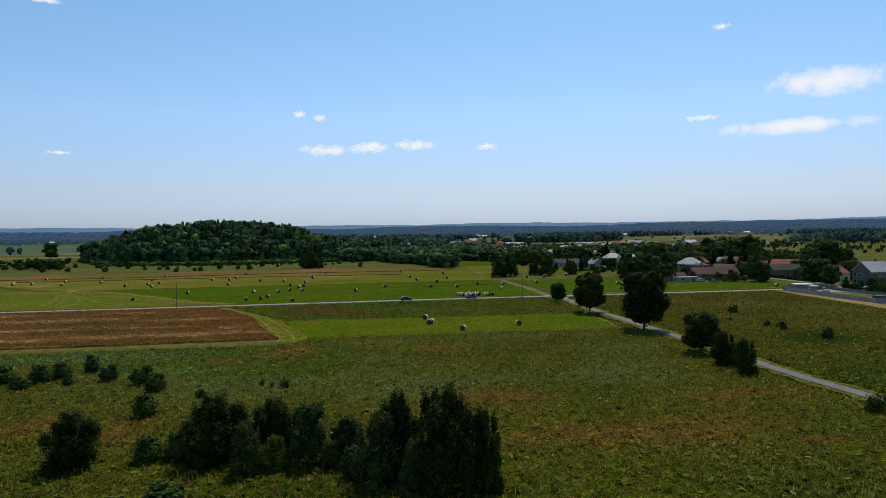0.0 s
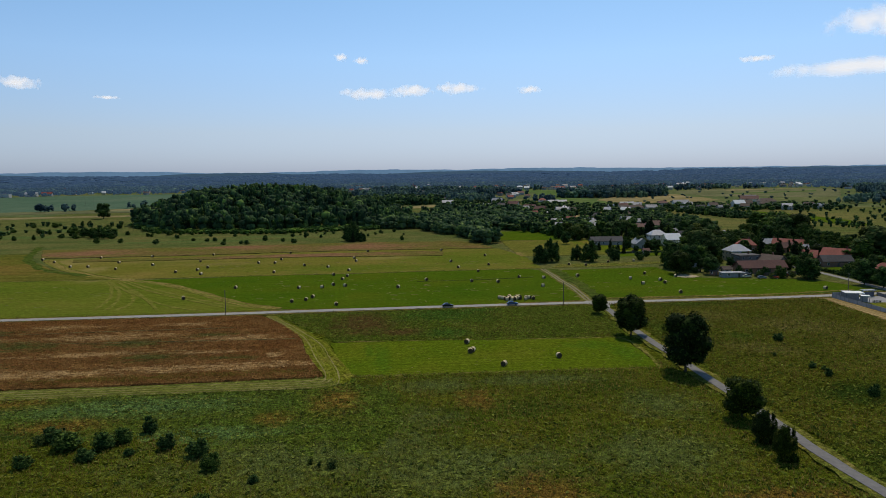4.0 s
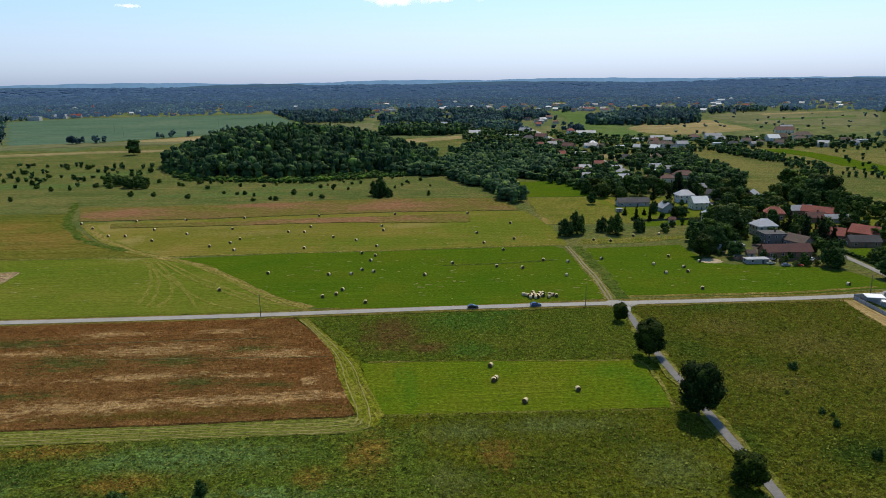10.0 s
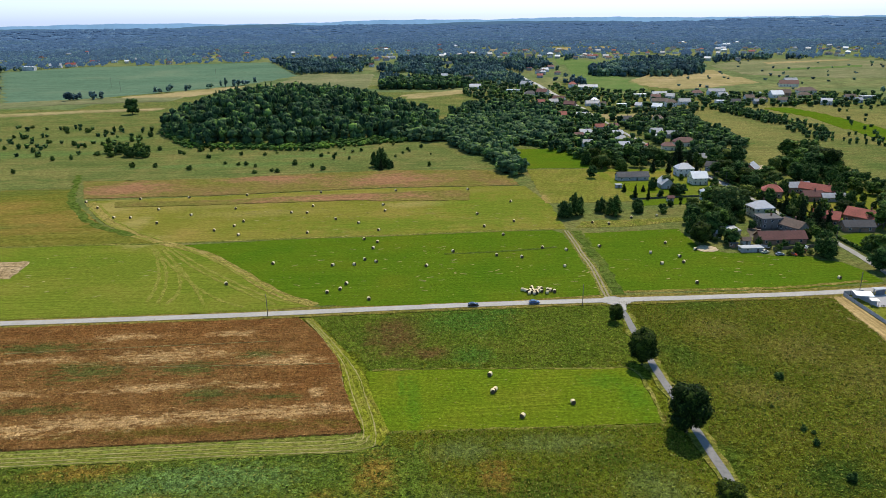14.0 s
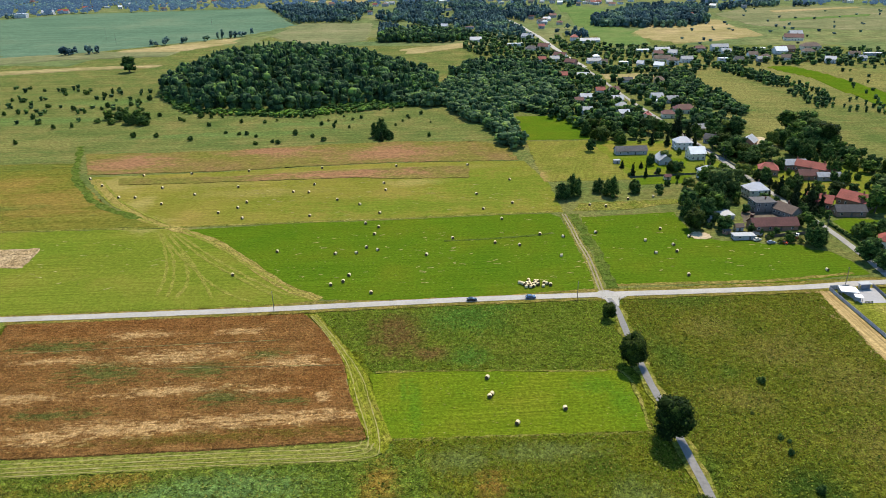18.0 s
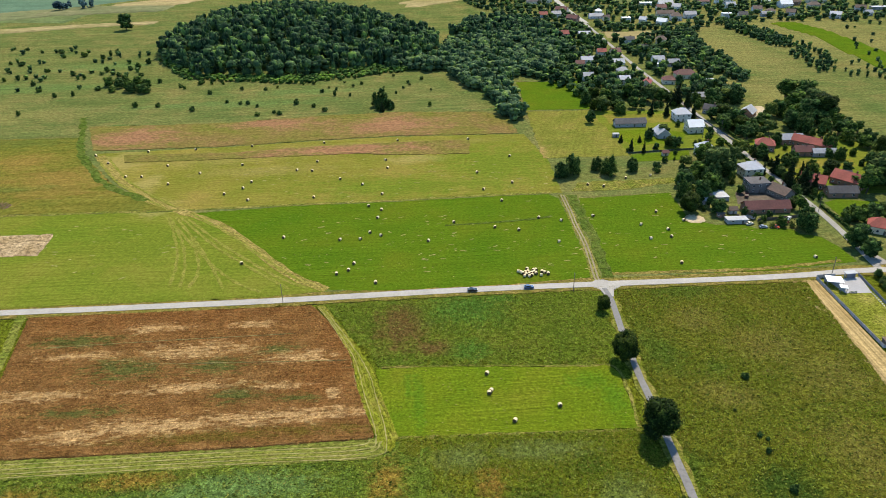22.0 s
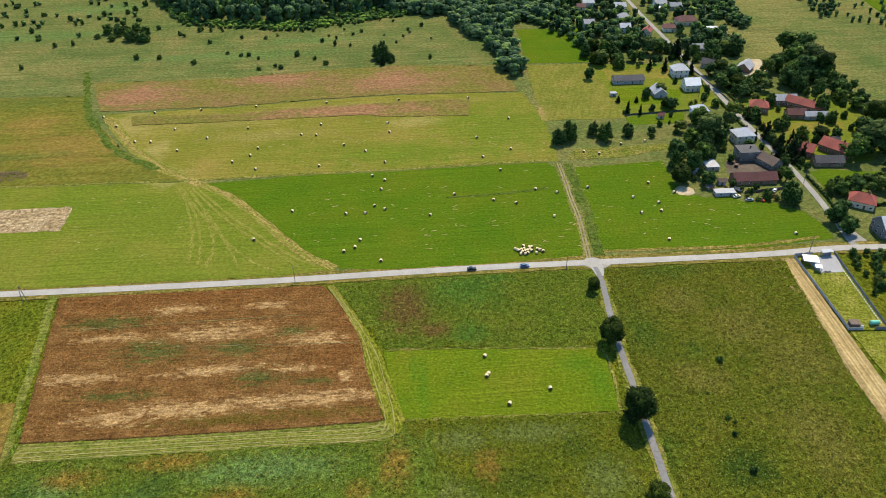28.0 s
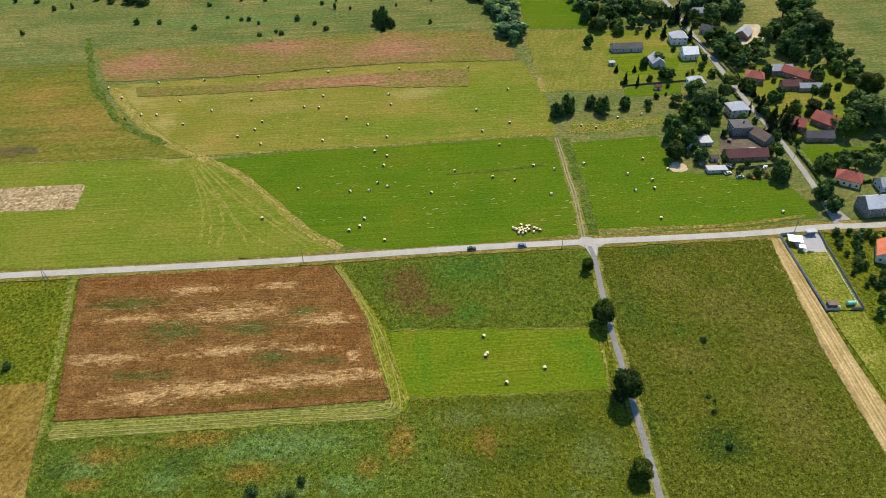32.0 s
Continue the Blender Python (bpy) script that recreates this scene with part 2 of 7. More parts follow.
M_MOWN = field_mat("mown_bright_grass", (0.045, 0.094, 0.0070), (0.058, 0.101, 0.0078), (0.078, 0.103, 0.0095), 34, 0.4, (ROAD_ANGLE, 60, 0.8, 0.45), 0.4, 0.06, (0.190, 0.147, 0.0320), (0.76, 0.86), None, contrast=0.36)
MOWN_ZONES = [((0.045, 0.110, 0.009), 0.6, [(-27.5, 183, 2.2, 17), (-32, 190, 1.4, 10), (30, 198, 8, 5), (38, 190, 4, 9)])]
M_MOWN_S = field_mat("mown_yellow_green_grass", (0.064, 0.106, 0.0078), (0.082, 0.115, 0.0088), (0.101, 0.116, 0.0118), 24, 0.35, (ROAD_ANGLE, 60, 0.5, 0.6), 0.4, 0.06, (0.167, 0.140, 0.0310), (0.7, 0.82), None, contrast=0.5, zones=MOWN_ZONES, ragged=(3, 3))
LIGHT_ZONES = [((0.240, 0.195, 0.072), 0.55, [(-242.0, 394.0, 14.0, 23.5), (-185.7, 328.5, 11.9, 10.7), (-210.6, 358.8, 8.6, 17.0), (-57.8, 410.2, 18.2, 7.4)]), ((0.082, 0.122, 0.014), 0.75, [(-5, 405, 42, 40), (-60, 366, 60, 16), (-230, 290, 30, 14), (-290, 262, 30, 8), (-20, 372, 40, 8)]), ((0.185, 0.150, 0.046), 0.55, [(-190, 402, 55, 13), (-120, 428, 60, 7), (-60, 440, 50, 6), (-150, 385, 40, 8)])]
M_LIGHT = field_mat("mown_yellow_grass", (0.100, 0.116, 0.0170), (0.134, 0.128, 0.0230), (0.178, 0.140, 0.0350), 40, 0.5, (ROAD_ANGLE, 60, 1.0, 0.45), 0.4, 0.06, (0.190, 0.160, 0.0500), (0.64, 0.8), None, (0.6, 0.74), 0.32, zones=LIGHT_ZONES, ragged=(10, 8))
M_LIGHT_W = field_mat("mown_green_yellow_grass", (0.076, 0.112, 0.0130), (0.100, 0.124, 0.0165), (0.132, 0.132, 0.0230), 40, 0.5, (ROAD_ANGLE, 60, 1.0, 0.45), 0.4, 0.06, (0.190, 0.160, 0.0500), (0.64, 0.8), None, (0.6, 0.74), 0.32, zones=LIGHT_ZONES, ragged=(10, 8))
CROP_STRAW = [(-114.8, 204.3, 14.8, 5.6), (-72.1, 171.8, 23.7, 4.2), (-111.3, 163.7, 19.9, 4.2), (-157.8, 175.2, 11.2, 3.3), (-108.7, 183.3, 13.8, 3.4), (-134.8, 157.8, 10.4, 4.5), (-72.4, 204.2, 9.3, 3.7), (-97.8, 223.4, 5.7, 2.5), (-135.0, 217.7, 8.5, 3.1), (-57.6, 184.4, 2.0, 5.2), (-156.3, 197.9, 12.1, 2.4), (-77.8, 186.6, 7.5, 2.4)]
CROP_ZONES = [((0.200, 0.085, 0.026), 0.6, [(-139.7, 224.8, 55.3, 10.8), (-60.7, 206.1, 8.0, 26.2), (-63.6, 185.8, 12.4, 15.2)]), ((0.120, 0.095, 0.018), 0.85, [(-81.1, 162.8, 37.9, 2.7)]), ((0.075, 0.110, 0.028), 0.8, [(-135.3, 192.1, 12.4, 6.2), (-103.7, 197.0, 10.5, 4.3), (-140.4, 167.7, 12.1, 2.3), (-161.4, 206.9, 13.9, 3.6), (-84.4, 208.3, 6.1, 2.7), (-90.1, 181.6, 8.7, 4.2), (-67.5, 181.5, 6.1, 2.2)]), ((0.540, 0.355, 0.165), 0.8, [(x, y, rx * 1.1, ry * 0.72) for x, y, rx, ry in CROP_STRAW])]
M_CROP = field_mat("ripe_brown_crop", (0.145, 0.070, 0.0245), (0.196, 0.098, 0.0335), (0.255, 0.136, 0.0500), 7, 0.35, (ROAD_ANGLE - 2, 14, 0.7, 0.8), 1.0, 0.5, (0.310, 0.205, 0.0800), (0.6, 0.72), (0.100, 0.085, 0.0220), (0.64, 0.74), 0.6, (2.0, 0.8), zones=CROP_ZONES, ragged=(5.0, 1.8), rough=10.0, depth=0.84)
RED_ZONES = [((0.205, 0.104, 0.058), 0.9, [(-255.3, 440.2, 28.1, 20.8), (-84.3, 475.3, 41.3, 19.1), (-168.8, 475.2, 31.7, 11.7), (-107.2, 424.8, 57.0, 10.7)])]
M_RED = field_mat("reddish_seeding_grass", (0.098, 0.108, 0.0216), (0.128, 0.105, 0.0300), (0.150, 0.098, 0.0404), 30, 0.8, (ROAD_ANGLE, 40, 2, 0.3), 0.7, 0.25, (0.094, 0.115, 0.0192), (0.56, 0.7), None, contrast=0.42, zones=RED_ZONES, ragged=(14, 8))
WEST_ZONES = [((0.168, 0.112, 0.030), 0.75, [(-266.1, 358.2, 37.1, 25.4), (-307.5, 390.4, 18.9, 15.6), (-339.8, 439.6, 23.5, 17.3)])]
WEST_ZONES.append(((0.066, 0.088, 0.018), 0.8, [(-325, 428, 34, 12), (-300, 345, 40, 6)]))
M_WEST = field_mat("olive_rough_grass", (0.078, 0.092, 0.0170), (0.105, 0.102, 0.0190), (0.130, 0.108, 0.0240), 24, 0.8, (ROAD_ANGLE, 50, 3, 0.35), 0.7, 0.25, None, (0.6, 0.72), None, contrast=0.42, zones=WEST_ZONES, ragged=(14, 8))
M_FALLOW = field_mat("olive_fallow_grass", (0.090, 0.108, 0.0190), (0.122, 0.124, 0.0240), (0.160, 0.134, 0.0340), 18, 0.7, (ROAD_ANGLE + 70, 30, 2, 0.25), 0.7, 0.25, None, (0.6, 0.72), None, contrast=0.35, zones=[((0.24, 0.165, 0.065), 0.8, [(17, 425, 8, 18)])], ragged=(8, 8))
M_OCHRE = field_mat("ochre_ripe_grain", (0.112, 0.074, 0.017), (0.142, 0.094, 0.023), (0.172, 0.120, 0.036), 18, 0.5, (76.0, 40, 1.5, 0.6), 0.7, 0.2, (0.22, 0.18, 0.09), (0.62, 0.72), None, contrast=0.6)
M_STUBBLE = field_mat("golden_stubble", (0.21, 0.150, 0.064), (0.27, 0.195, 0.088), (0.34, 0.255, 0.125), 12, 0.4, (-83.4, 120, 1.3, 1.0), 0.6, 0.1, contrast=0.35)
M_PATCH = field_mat("dry_stubble_patch", (0.19, 0.135, 0.07), (0.24, 0.175, 0.1), (0.3, 0.23, 0.14), 8, 0.6, (ROAD_ANGLE, 20, 1.2, 0.5), 0.6, 0.2, contrast=0.8)
M_LAWN = field_mat("dry_lawn", (0.085, 0.1, 0.014), (0.12, 0.13, 0.02), (0.19, 0.165, 0.045), 12, 0.4, None, 0.4, 0.05, contrast=0.8)
# crop green with the blue of distance haze mixed in
M_FARCROP = field_mat("hazed_green_far_crop", (0.062, 0.115, 0.075), (0.076, 0.132, 0.086), (0.100, 0.145, 0.094), 160, 3, (12.0, 300, 8, 0.3), 0.2, 0.3, contrast=0.15)
M_FARGREEN = field_mat("far_green_meadow", (0.065, 0.115, 0.035), (0.085, 0.135, 0.042), (0.120, 0.150, 0.055), 60, 2, (12.0, 200, 6, 0.3), 0.2, 0.3, contrast=0.2)
M_FARTAN = field_mat("tan_far_field", (0.17, 0.15, 0.06), (0.23, 0.19, 0.09), (0.29, 0.225, 0.12), 70, 3, (20.0, 200, 8, 0.4), 0.2, 0.3, contrast=0.2)
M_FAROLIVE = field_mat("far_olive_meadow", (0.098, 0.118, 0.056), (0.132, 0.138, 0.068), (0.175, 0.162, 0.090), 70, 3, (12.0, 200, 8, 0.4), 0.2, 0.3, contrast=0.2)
M_VERGE = field_mat("dry_verge_grass", (0.075, 0.100, 0.0160), (0.112, 0.116, 0.0240), (0.190, 0.155, 0.0480), 6, 0.4, (ROAD_ANGLE, 14, 0.6, 0.7), 0.8, 0.2, contrast=0.8)
M_DITCH = field_mat("ditch_grass", (0.036, 0.064, 0.0110), (0.054, 0.082, 0.0150), (0.100, 0.112, 0.0260), 9, 0.7, None, 0.8, 0.3, (0.150, 0.150, 0.0700), (0.58, 0.7), contrast=0.6)
M_DRYVERGE = field_mat("dry_roadside_grass", (0.080, 0.092, 0.0180), (0.140, 0.116, 0.0300), (0.220, 0.165, 0.0580), 6, 0.4, (ROAD_ANGLE, 14, 0.6, 0.7), 0.8, 0.2, contrast=0.7)
M_SWATH = field_mat("pale_dry_swath", (0.118, 0.116, 0.0240), (0.176, 0.144, 0.0400), (0.245, 0.188, 0.0680), 7, 0.4, (ROAD_ANGLE - 50, 20, 0.7, 0.6), 0.6, 0.15, contrast=0.7)
M_TRACK = field_mat("worn_grass_track", (0.072, 0.100, 0.0160), (0.104, 0.115, 0.0230), (0.150, 0.138, 0.0400), 8, 0.45, (ROAD_ANGLE - 1, 60, 0.55, 0.8), 0.5, 0.1, contrast=0.75)
M_TRACK_E = field_mat("worn_grass_track_bend", (0.083, 0.105, 0.009), (0.110, 0.120, 0.014), (0.165, 0.145, 0.030), 8, 0.45, (-62.0, 40, 0.6, 0.8), 0.5, 0.1, contrast=0.75)
TUFT = [field_mat("grass_tuft", *c, 16, 0.35, contrast=rise, bump=0.0, thin=0.3, zones=z, ragged=(4, 4), island=vary, depth=1.25) for c, z, rise, vary in (
    (((0.066, 0.106, 0.0105), (0.086, 0.122, 0.0120), (0.112, 0.130, 0.014)), MEADOW_ZONES, 0.5, 0.32), (((0.062, 0.086, 0.008), (0.080, 0.094, 0.0095), (0.104, 0.098, 0.0125)), EAST_ZONES, 0.7, 0.5),
    (((0.064, 0.108, 0.011), (0.084, 0.124, 0.0125), (0.106, 0.128, 0.015)), MIDDLE_ZONES, 0.7, 0.5), (((0.062, 0.100, 0.0125), (0.078, 0.113, 0.014), (0.107, 0.113, 0.0145)), LUSH_ZONES, 0.6, 0.4))]
T_CROP = field_mat("bent_crop_stalks", (0.190, 0.108, 0.0340), (0.265, 0.150, 0.0470), (0.360, 0.215, 0.0740), 7, 0.3, None, 0.0, 0.1, (0.360, 0.245, 0.0850), (0.6, 0.72), (0.115, 0.100, 0.0230), (0.64, 0.74), 0.5, (2.0, 0.8), zones=CROP_ZONES, ragged=(5.0, 1.8), rough=10.0, thin=0.15, island=0.4, depth=0.85)
SEEDS = [field_mat("seeding_grass_stems", *c, 14, 0.4, contrast=0.4, bump=0.0, thin=0.5, island=0.4, zones=z, ragged=(4, 4)) for c, z in (
    (((0.150, 0.134, 0.028), (0.225, 0.170, 0.042), (0.290, 0.190, 0.058)), [((0.170, 0.195, 0.066), 0.9, MEADOW_ZONES[0][2]), ((0.250, 0.140, 0.045), 0.9, MEADOW_ZONES[2][2])]),
    (((0.130, 0.112, 0.022), (0.190, 0.138, 0.034), (0.250, 0.170, 0.056)), [((0.260, 0.200, 0.080), 0.8, EAST_ZONES[0][2]), ((0.070, 0.120, 0.018), 0.8, EAST_ZONES[1][2]), ((0.040, 0.070, 0.012), 0.95, EAST_ZONES[2][2])]),
    (((0.105, 0.125, 0.024), (0.150, 0.145, 0.034), (0.200, 0.150, 0.045)), [((0.200, 0.110, 0.040), 0.9, MIDDLE_ZONES[0][2]), ((0.065, 0.130, 0.020), 0.9, MIDDLE_ZONES[1][2])]),
    (((0.095, 0.125, 0.028), (0.130, 0.140, 0.040), (0.180, 0.145, 0.045)), [((0.120, 0.170, 0.070), 0.9, LUSH_ZONES[0][2]), ((0.260, 0.140, 0.040), 0.9, LUSH_ZONES[2][2])]))]
S_CROP = field_mat("standing_crop_stems", (0.200, 0.085, 0.032), (0.270, 0.118, 0.043), (0.360, 0.185, 0.070), 7, 0.4, contrast=0.4, bump=0.0, thin=0.5, island=0.3, zones=[((0.420, 0.270, 0.100), 0.5, CROP_ZONES[3][2]), ((0.130, 0.120, 0.030), 0.8, CROP_ZONES[2][2])], ragged=(5.0, 1.8), rough=10.0)
W_BRIGHT = field_mat("flowering_weeds", (0.105, 0.145, 0.022), (0.140, 0.165, 0.030), (0.190, 0.185, 0.055), 10, 0.4, contrast=0.4, bump=0.0, thin=0.3, island=0.4)
W_DARK = field_mat("dark_weeds", (0.024, 0.042, 0.008), (0.034, 0.056, 0.010), (0.050, 0.070, 0.013), 10, 0.4, contrast=0.4, bump=0.0, thin=0.2, island=0.4)
T_MOWN = field_mat("cut_grass_tips", (0.056, 0.108, 0.0075), (0.073, 0.115, 0.0085), (0.098, 0.119, 0.0105), 20, 0.4, None, 0.0, 0.1, contrast=0.4, thin=0.2, island=0.5)
T_MOWN_S = field_mat("cut_yellow_grass_tips", (0.074, 0.122, 0.0080), (0.096, 0.132, 0.0100), (0.118, 0.135, 0.0125), 20, 0.4, None, 0.0, 0.1, contrast=0.4, thin=0.2, island=0.5, zones=MOWN_ZONES, ragged=(3, 3))
M_HAYLINE = field_mat("faint_hay_line", (0.112, 0.130, 0.0200), (0.140, 0.142, 0.0270), (0.185, 0.165, 0.0420), 5, 0.4, None, 0.6, 0.1, contrast=0.5)
M_WINDROW = field_mat("pale_hay_wisps", (0.160, 0.144, 0.0510), (0.208, 0.184, 0.0765), (0.256, 0.224, 0.1020), 5, 0.4, None, 0.8, 0.15, contrast=0.4)
M_DIRT = plain_mat("pale_dirt", (0.36, 0.29, 0.19), 0.95, 0.3, 0.8, 0.4)
M_YARD = plain_mat("dark_farmyard_earth", (0.085, 0.066, 0.048), 0.95, 0.4, 0.6, 0.5)
M_TRACKDIRT = plain_mat("track_dirt", (0.175, 0.145, 0.088), 0.95, 0.35, 0.8, 0.4)
M_ASPHALT = plain_mat("light_asphalt", (0.285, 0.27, 0.245), 0.85, 0.16, 1.2, 0.2)
M_GREYROAD = plain_mat("worn_asphalt", (0.150, 0.146, 0.145), 0.85, 0.2, 0.9, 0.2)
M_STREET = plain_mat("old_street_asphalt", (0.215, 0.205, 0.19), 0.85, 0.2, 0.9, 0.2)
M_PAVING = plain_mat("grey_paving", (0.26, 0.26, 0.27), 0.8, 0.12, 1.5, 0.2)
M_BARK = plain_mat("bark", (0.07, 0.055, 0.04), 0.95, 0.4, 4.0, 0.5)
M_LEAF = leaf_mat("broad_leaves", (0.025, 0.060, 0.015), (0.104, 0.182, 0.042), thin=0.26)
M_LEAF_DARK = leaf_mat("dark_leaves", (0.014, 0.028, 0.005), (0.056, 0.088, 0.014), thin=0.1)
M_LEAF_LIGHT = leaf_mat("pale_leaves", (0.044, 0.072, 0.017), (0.135, 0.170, 0.042), thin=0.15)
M_NEEDLE = leaf_mat("spruce_needles", (0.012, 0.024, 0.0080), (0.024, 0.040, 0.0128))
# next three leaf colours carry added blue for haze over the middle distance
M_WOODLAND = leaf_mat("woodland_leaves", (0.032, 0.072, 0.034), (0.128, 0.215, 0.074), 9.0, 0.22)
M_GROVE = leaf_mat("village_tree_leaves", (0.030, 0.068, 0.026), (0.125, 0.200, 0.062), 9.0, 0.2)
M_THICKET = leaf_mat("thicket_leaves", (0.054, 0.110, 0.050), (0.155, 0.225, 0.090), 8.0, 0.25)
M_UNDER = leaf_mat("undergrowth_leaves", (0.075, 0.160, 0.032), (0.160, 0.270, 0.065), 12.0, 0.35)
# bluish and lightened: haze over far trees put into the leaf colour
M_FARWOOD = leaf_mat("hazed_far_woodland", (0.060, 0.120, 0.125), (0.150, 0.235, 0.220), 40.0, 0.36)
# hay darkened in its base colour to hold the shade of bale ends
M_STRAW = plain_mat("shade_dark_hay", (0.085, 0.060, 0.030), 0.95, 0.3, 9.0, 0.6)
M_NET = plain_mat("pale_net_wrap", (0.60, 0.48, 0.28), 0.7, 0.18, 5.0, 0.3)
M_POLE = plain_mat("weathered_pole_wood", (0.12, 0.1, 0.085), 0.9, 0.3, 3.0, 0.3)
M_GLASS = Mat("dark_window_glass", 0.08, 0, 0.6).color((0.03, 0.035, 0.045))
M_FRAME = plain_mat("white_window_frame", (0.75, 0.75, 0.74), 0.5, 0.05)
M_BRICKDARK = plain_mat("chimney_brick", (0.18, 0.09, 0.06), 0.9, 0.3, 3.0)
ROOFS = {"red": plain_mat("red_roof_tiles", (0.26, 0.06, 0.045), 0.75, 0.25, 1.5, 0.3, per_object=0.15),
         "maroon": plain_mat("maroon_roof_sheet", (0.112, 0.037, 0.034), 0.7, 0.25, 1.2, 0.3, per_object=0.15),
         "orange": plain_mat("orange_roof_tiles", (0.5, 0.13, 0.06), 0.75, 0.2, 1.5, 0.3),
         "brown": plain_mat("brown_roof_tiles", (0.112, 0.076, 0.060), 0.8, 0.25, 1.5, 0.3, per_object=0.15),
         "dark": plain_mat("dark_felt_roof", (0.080, 0.076, 0.078), 0.85, 0.25, 0.8, 0.2, per_object=0.15),
         "grey": plain_mat("grey_sheet_roof", (0.27, 0.28, 0.3), 0.55, 0.2, 0.7, 0.2, per_object=0.15),
         "pale": plain_mat("pale_sheet_roof", (0.40, 0.41, 0.44), 0.5, 0.14, 0.7, 0.1, per_object=0.1),
         "white": plain_mat("white_sheet_roof", (0.66, 0.67, 0.67), 0.5, 0.08, 0.7, 0.1)}
WALLS = {"white": plain_mat("white_render", (0.48, 0.47, 0.45), 0.9, 0.16, 0.8, 0.1, per_object=0.08),
         "cream": plain_mat("cream_render", (0.55, 0.48, 0.36), 0.9, 0.12, 0.8, 0.1, per_object=0.15),
         "grey": plain_mat("grey_render", (0.32, 0.31, 0.3), 0.9, 0.15, 0.8, 0.1, per_object=0.15),
         "drab": plain_mat("drab_grey_brown_render", (0.17, 0.15, 0.135), 0.9, 0.18, 0.8, 0.1),
         "brick": plain_mat("old_brick_wall", (0.24, 0.13, 0.09), 0.9, 0.25, 2.0, 0.3, per_object=0.15)}


# ---------------------------------------------------------------- mesh helpers
def mesh_object(name, verts, faces, mat, parent=None, label="", smooth=False):
    me = bpy.data.meshes.new(name)
    me.from_pydata([tuple(v) for v in verts], [], [tuple(f) for f in faces])
    if smooth:
        me.shade_smooth()
    me.materials.append(mat)
    ob = new(name, me)
    if parent:
        ob.parent = parent
    if label:
        ob["label"] = label
    return ob


def part(name, bm, mat, parent=None, label=""):
    me = bpy.data.meshes.new(name)
    bm.to_mesh(me)
    bm.free()
    me.materials.append(mat)
    ob = new(name, me)
    ob.parent = parent
    if label:
        ob["label"] = label
    return ob


def box(sx, sy, sz, at=(0, 0, 0), bevel=0.0, turn=0.0):
    """A box standing on z = at.z, bevelled."""
    bm = bmesh.new()
    bmesh.ops.create_cube(bm, size=1)
    bmesh.ops.scale(bm, vec=(sx, sy, sz), verts=bm.verts)
    if bevel:
        bmesh.ops.bevel(bm, geom=bm.edges[:], offset=bevel, segments=1, affect="EDGES")
    bmesh.ops.transform(bm, matrix=Matrix.Translation((at[0], at[1], at[2] + sz / 2)) @ Matrix.Rotation(turn, 4, "Z"), verts=bm.verts)
    return bm


def rod(a, b, r0, r1, sides=8, bm=None):
    """A tapered rod from a to b, added to bm."""
    bm = bm or bmesh.new()
    a, b = Vector(a), Vector(b)
    m = Matrix.Translation((a + b) / 2) @ (b - a).to_track_quat("Z", "Y").to_matrix().to_4x4()
    bmesh.ops.create_cone(bm, cap_ends=True, segments=sides, radius1=r0, radius2=r1, depth=(b - a).length, matrix=m)
    return bm


def empty(name, at=(0, 0, 0), turn=0.0):
    ob = new(name)
    ob.matrix_basis = pose(*at, 0, 0, turn)
    return ob


def smooth_line(pts, step=4.0):
    """Points along a Catmull-Rom line through pts."""
    p = [np.array(q, float) for q in pts]
    p = [2 * p[0] - p[1]] + p + [2 * p[-1] - p[-2]]
    out = []
    for k in range(1, len(p) - 2):
        a, b, c, d = p[k - 1:k + 3]
        n = max(1, int(np.linalg.norm(c - b) / step))
        for s in range(n):
            t = s / n
            out.append(0.5 * (2 * b + (c - a) * t + (2 * a - 5 * b + 4 * c - d) * t * t + (3 * b - a - 3 * c + d) * t ** 3))
    return np.array(out + [p[-2]])


def ribbon(name, pts, width, z, mat, ragged=0.0, crown=0.0, skirt=0.25, step=4.0, seed=1):
    """A strip along a line, with its edges down into the ground."""
    rng = np.random.default_rng(seed)
    c = smooth_line(pts, step)
    d = np.gradient(c, axis=0)
    d /= np.linalg.norm(d, axis=1)[:, None] + 1e-9
    side = np.stack([-d[:, 1], d[:, 0]], 1)
    w = np.full(len(c), width / 2.0)
    rows = []
    for s, zz in ((-1, z - skirt), (-1, z), (0, z + crown), (1, z), (1, z - skirt)):
        j = rng.uniform(-ragged, ragged, len(c)) if s else 0
        q = c + side * (s * (w + j))[:, None] if s else c
        rows.append(np.column_stack([q, zz + height(q[:, 0], q[:, 1])]))
    rows[0][:, :2], rows[4][:, :2] = rows[1][:, :2], rows[3][:, :2]
    v = np.concatenate(rows)
    n = len(c)
    f = [(a * n + k, a * n + k + 1, (a + 1) * n + k + 1, (a + 1) * n + k) for a in range(4) for k in range(n - 1)]
    return mesh_object(name, v, [x[::-1] for x in f], mat)


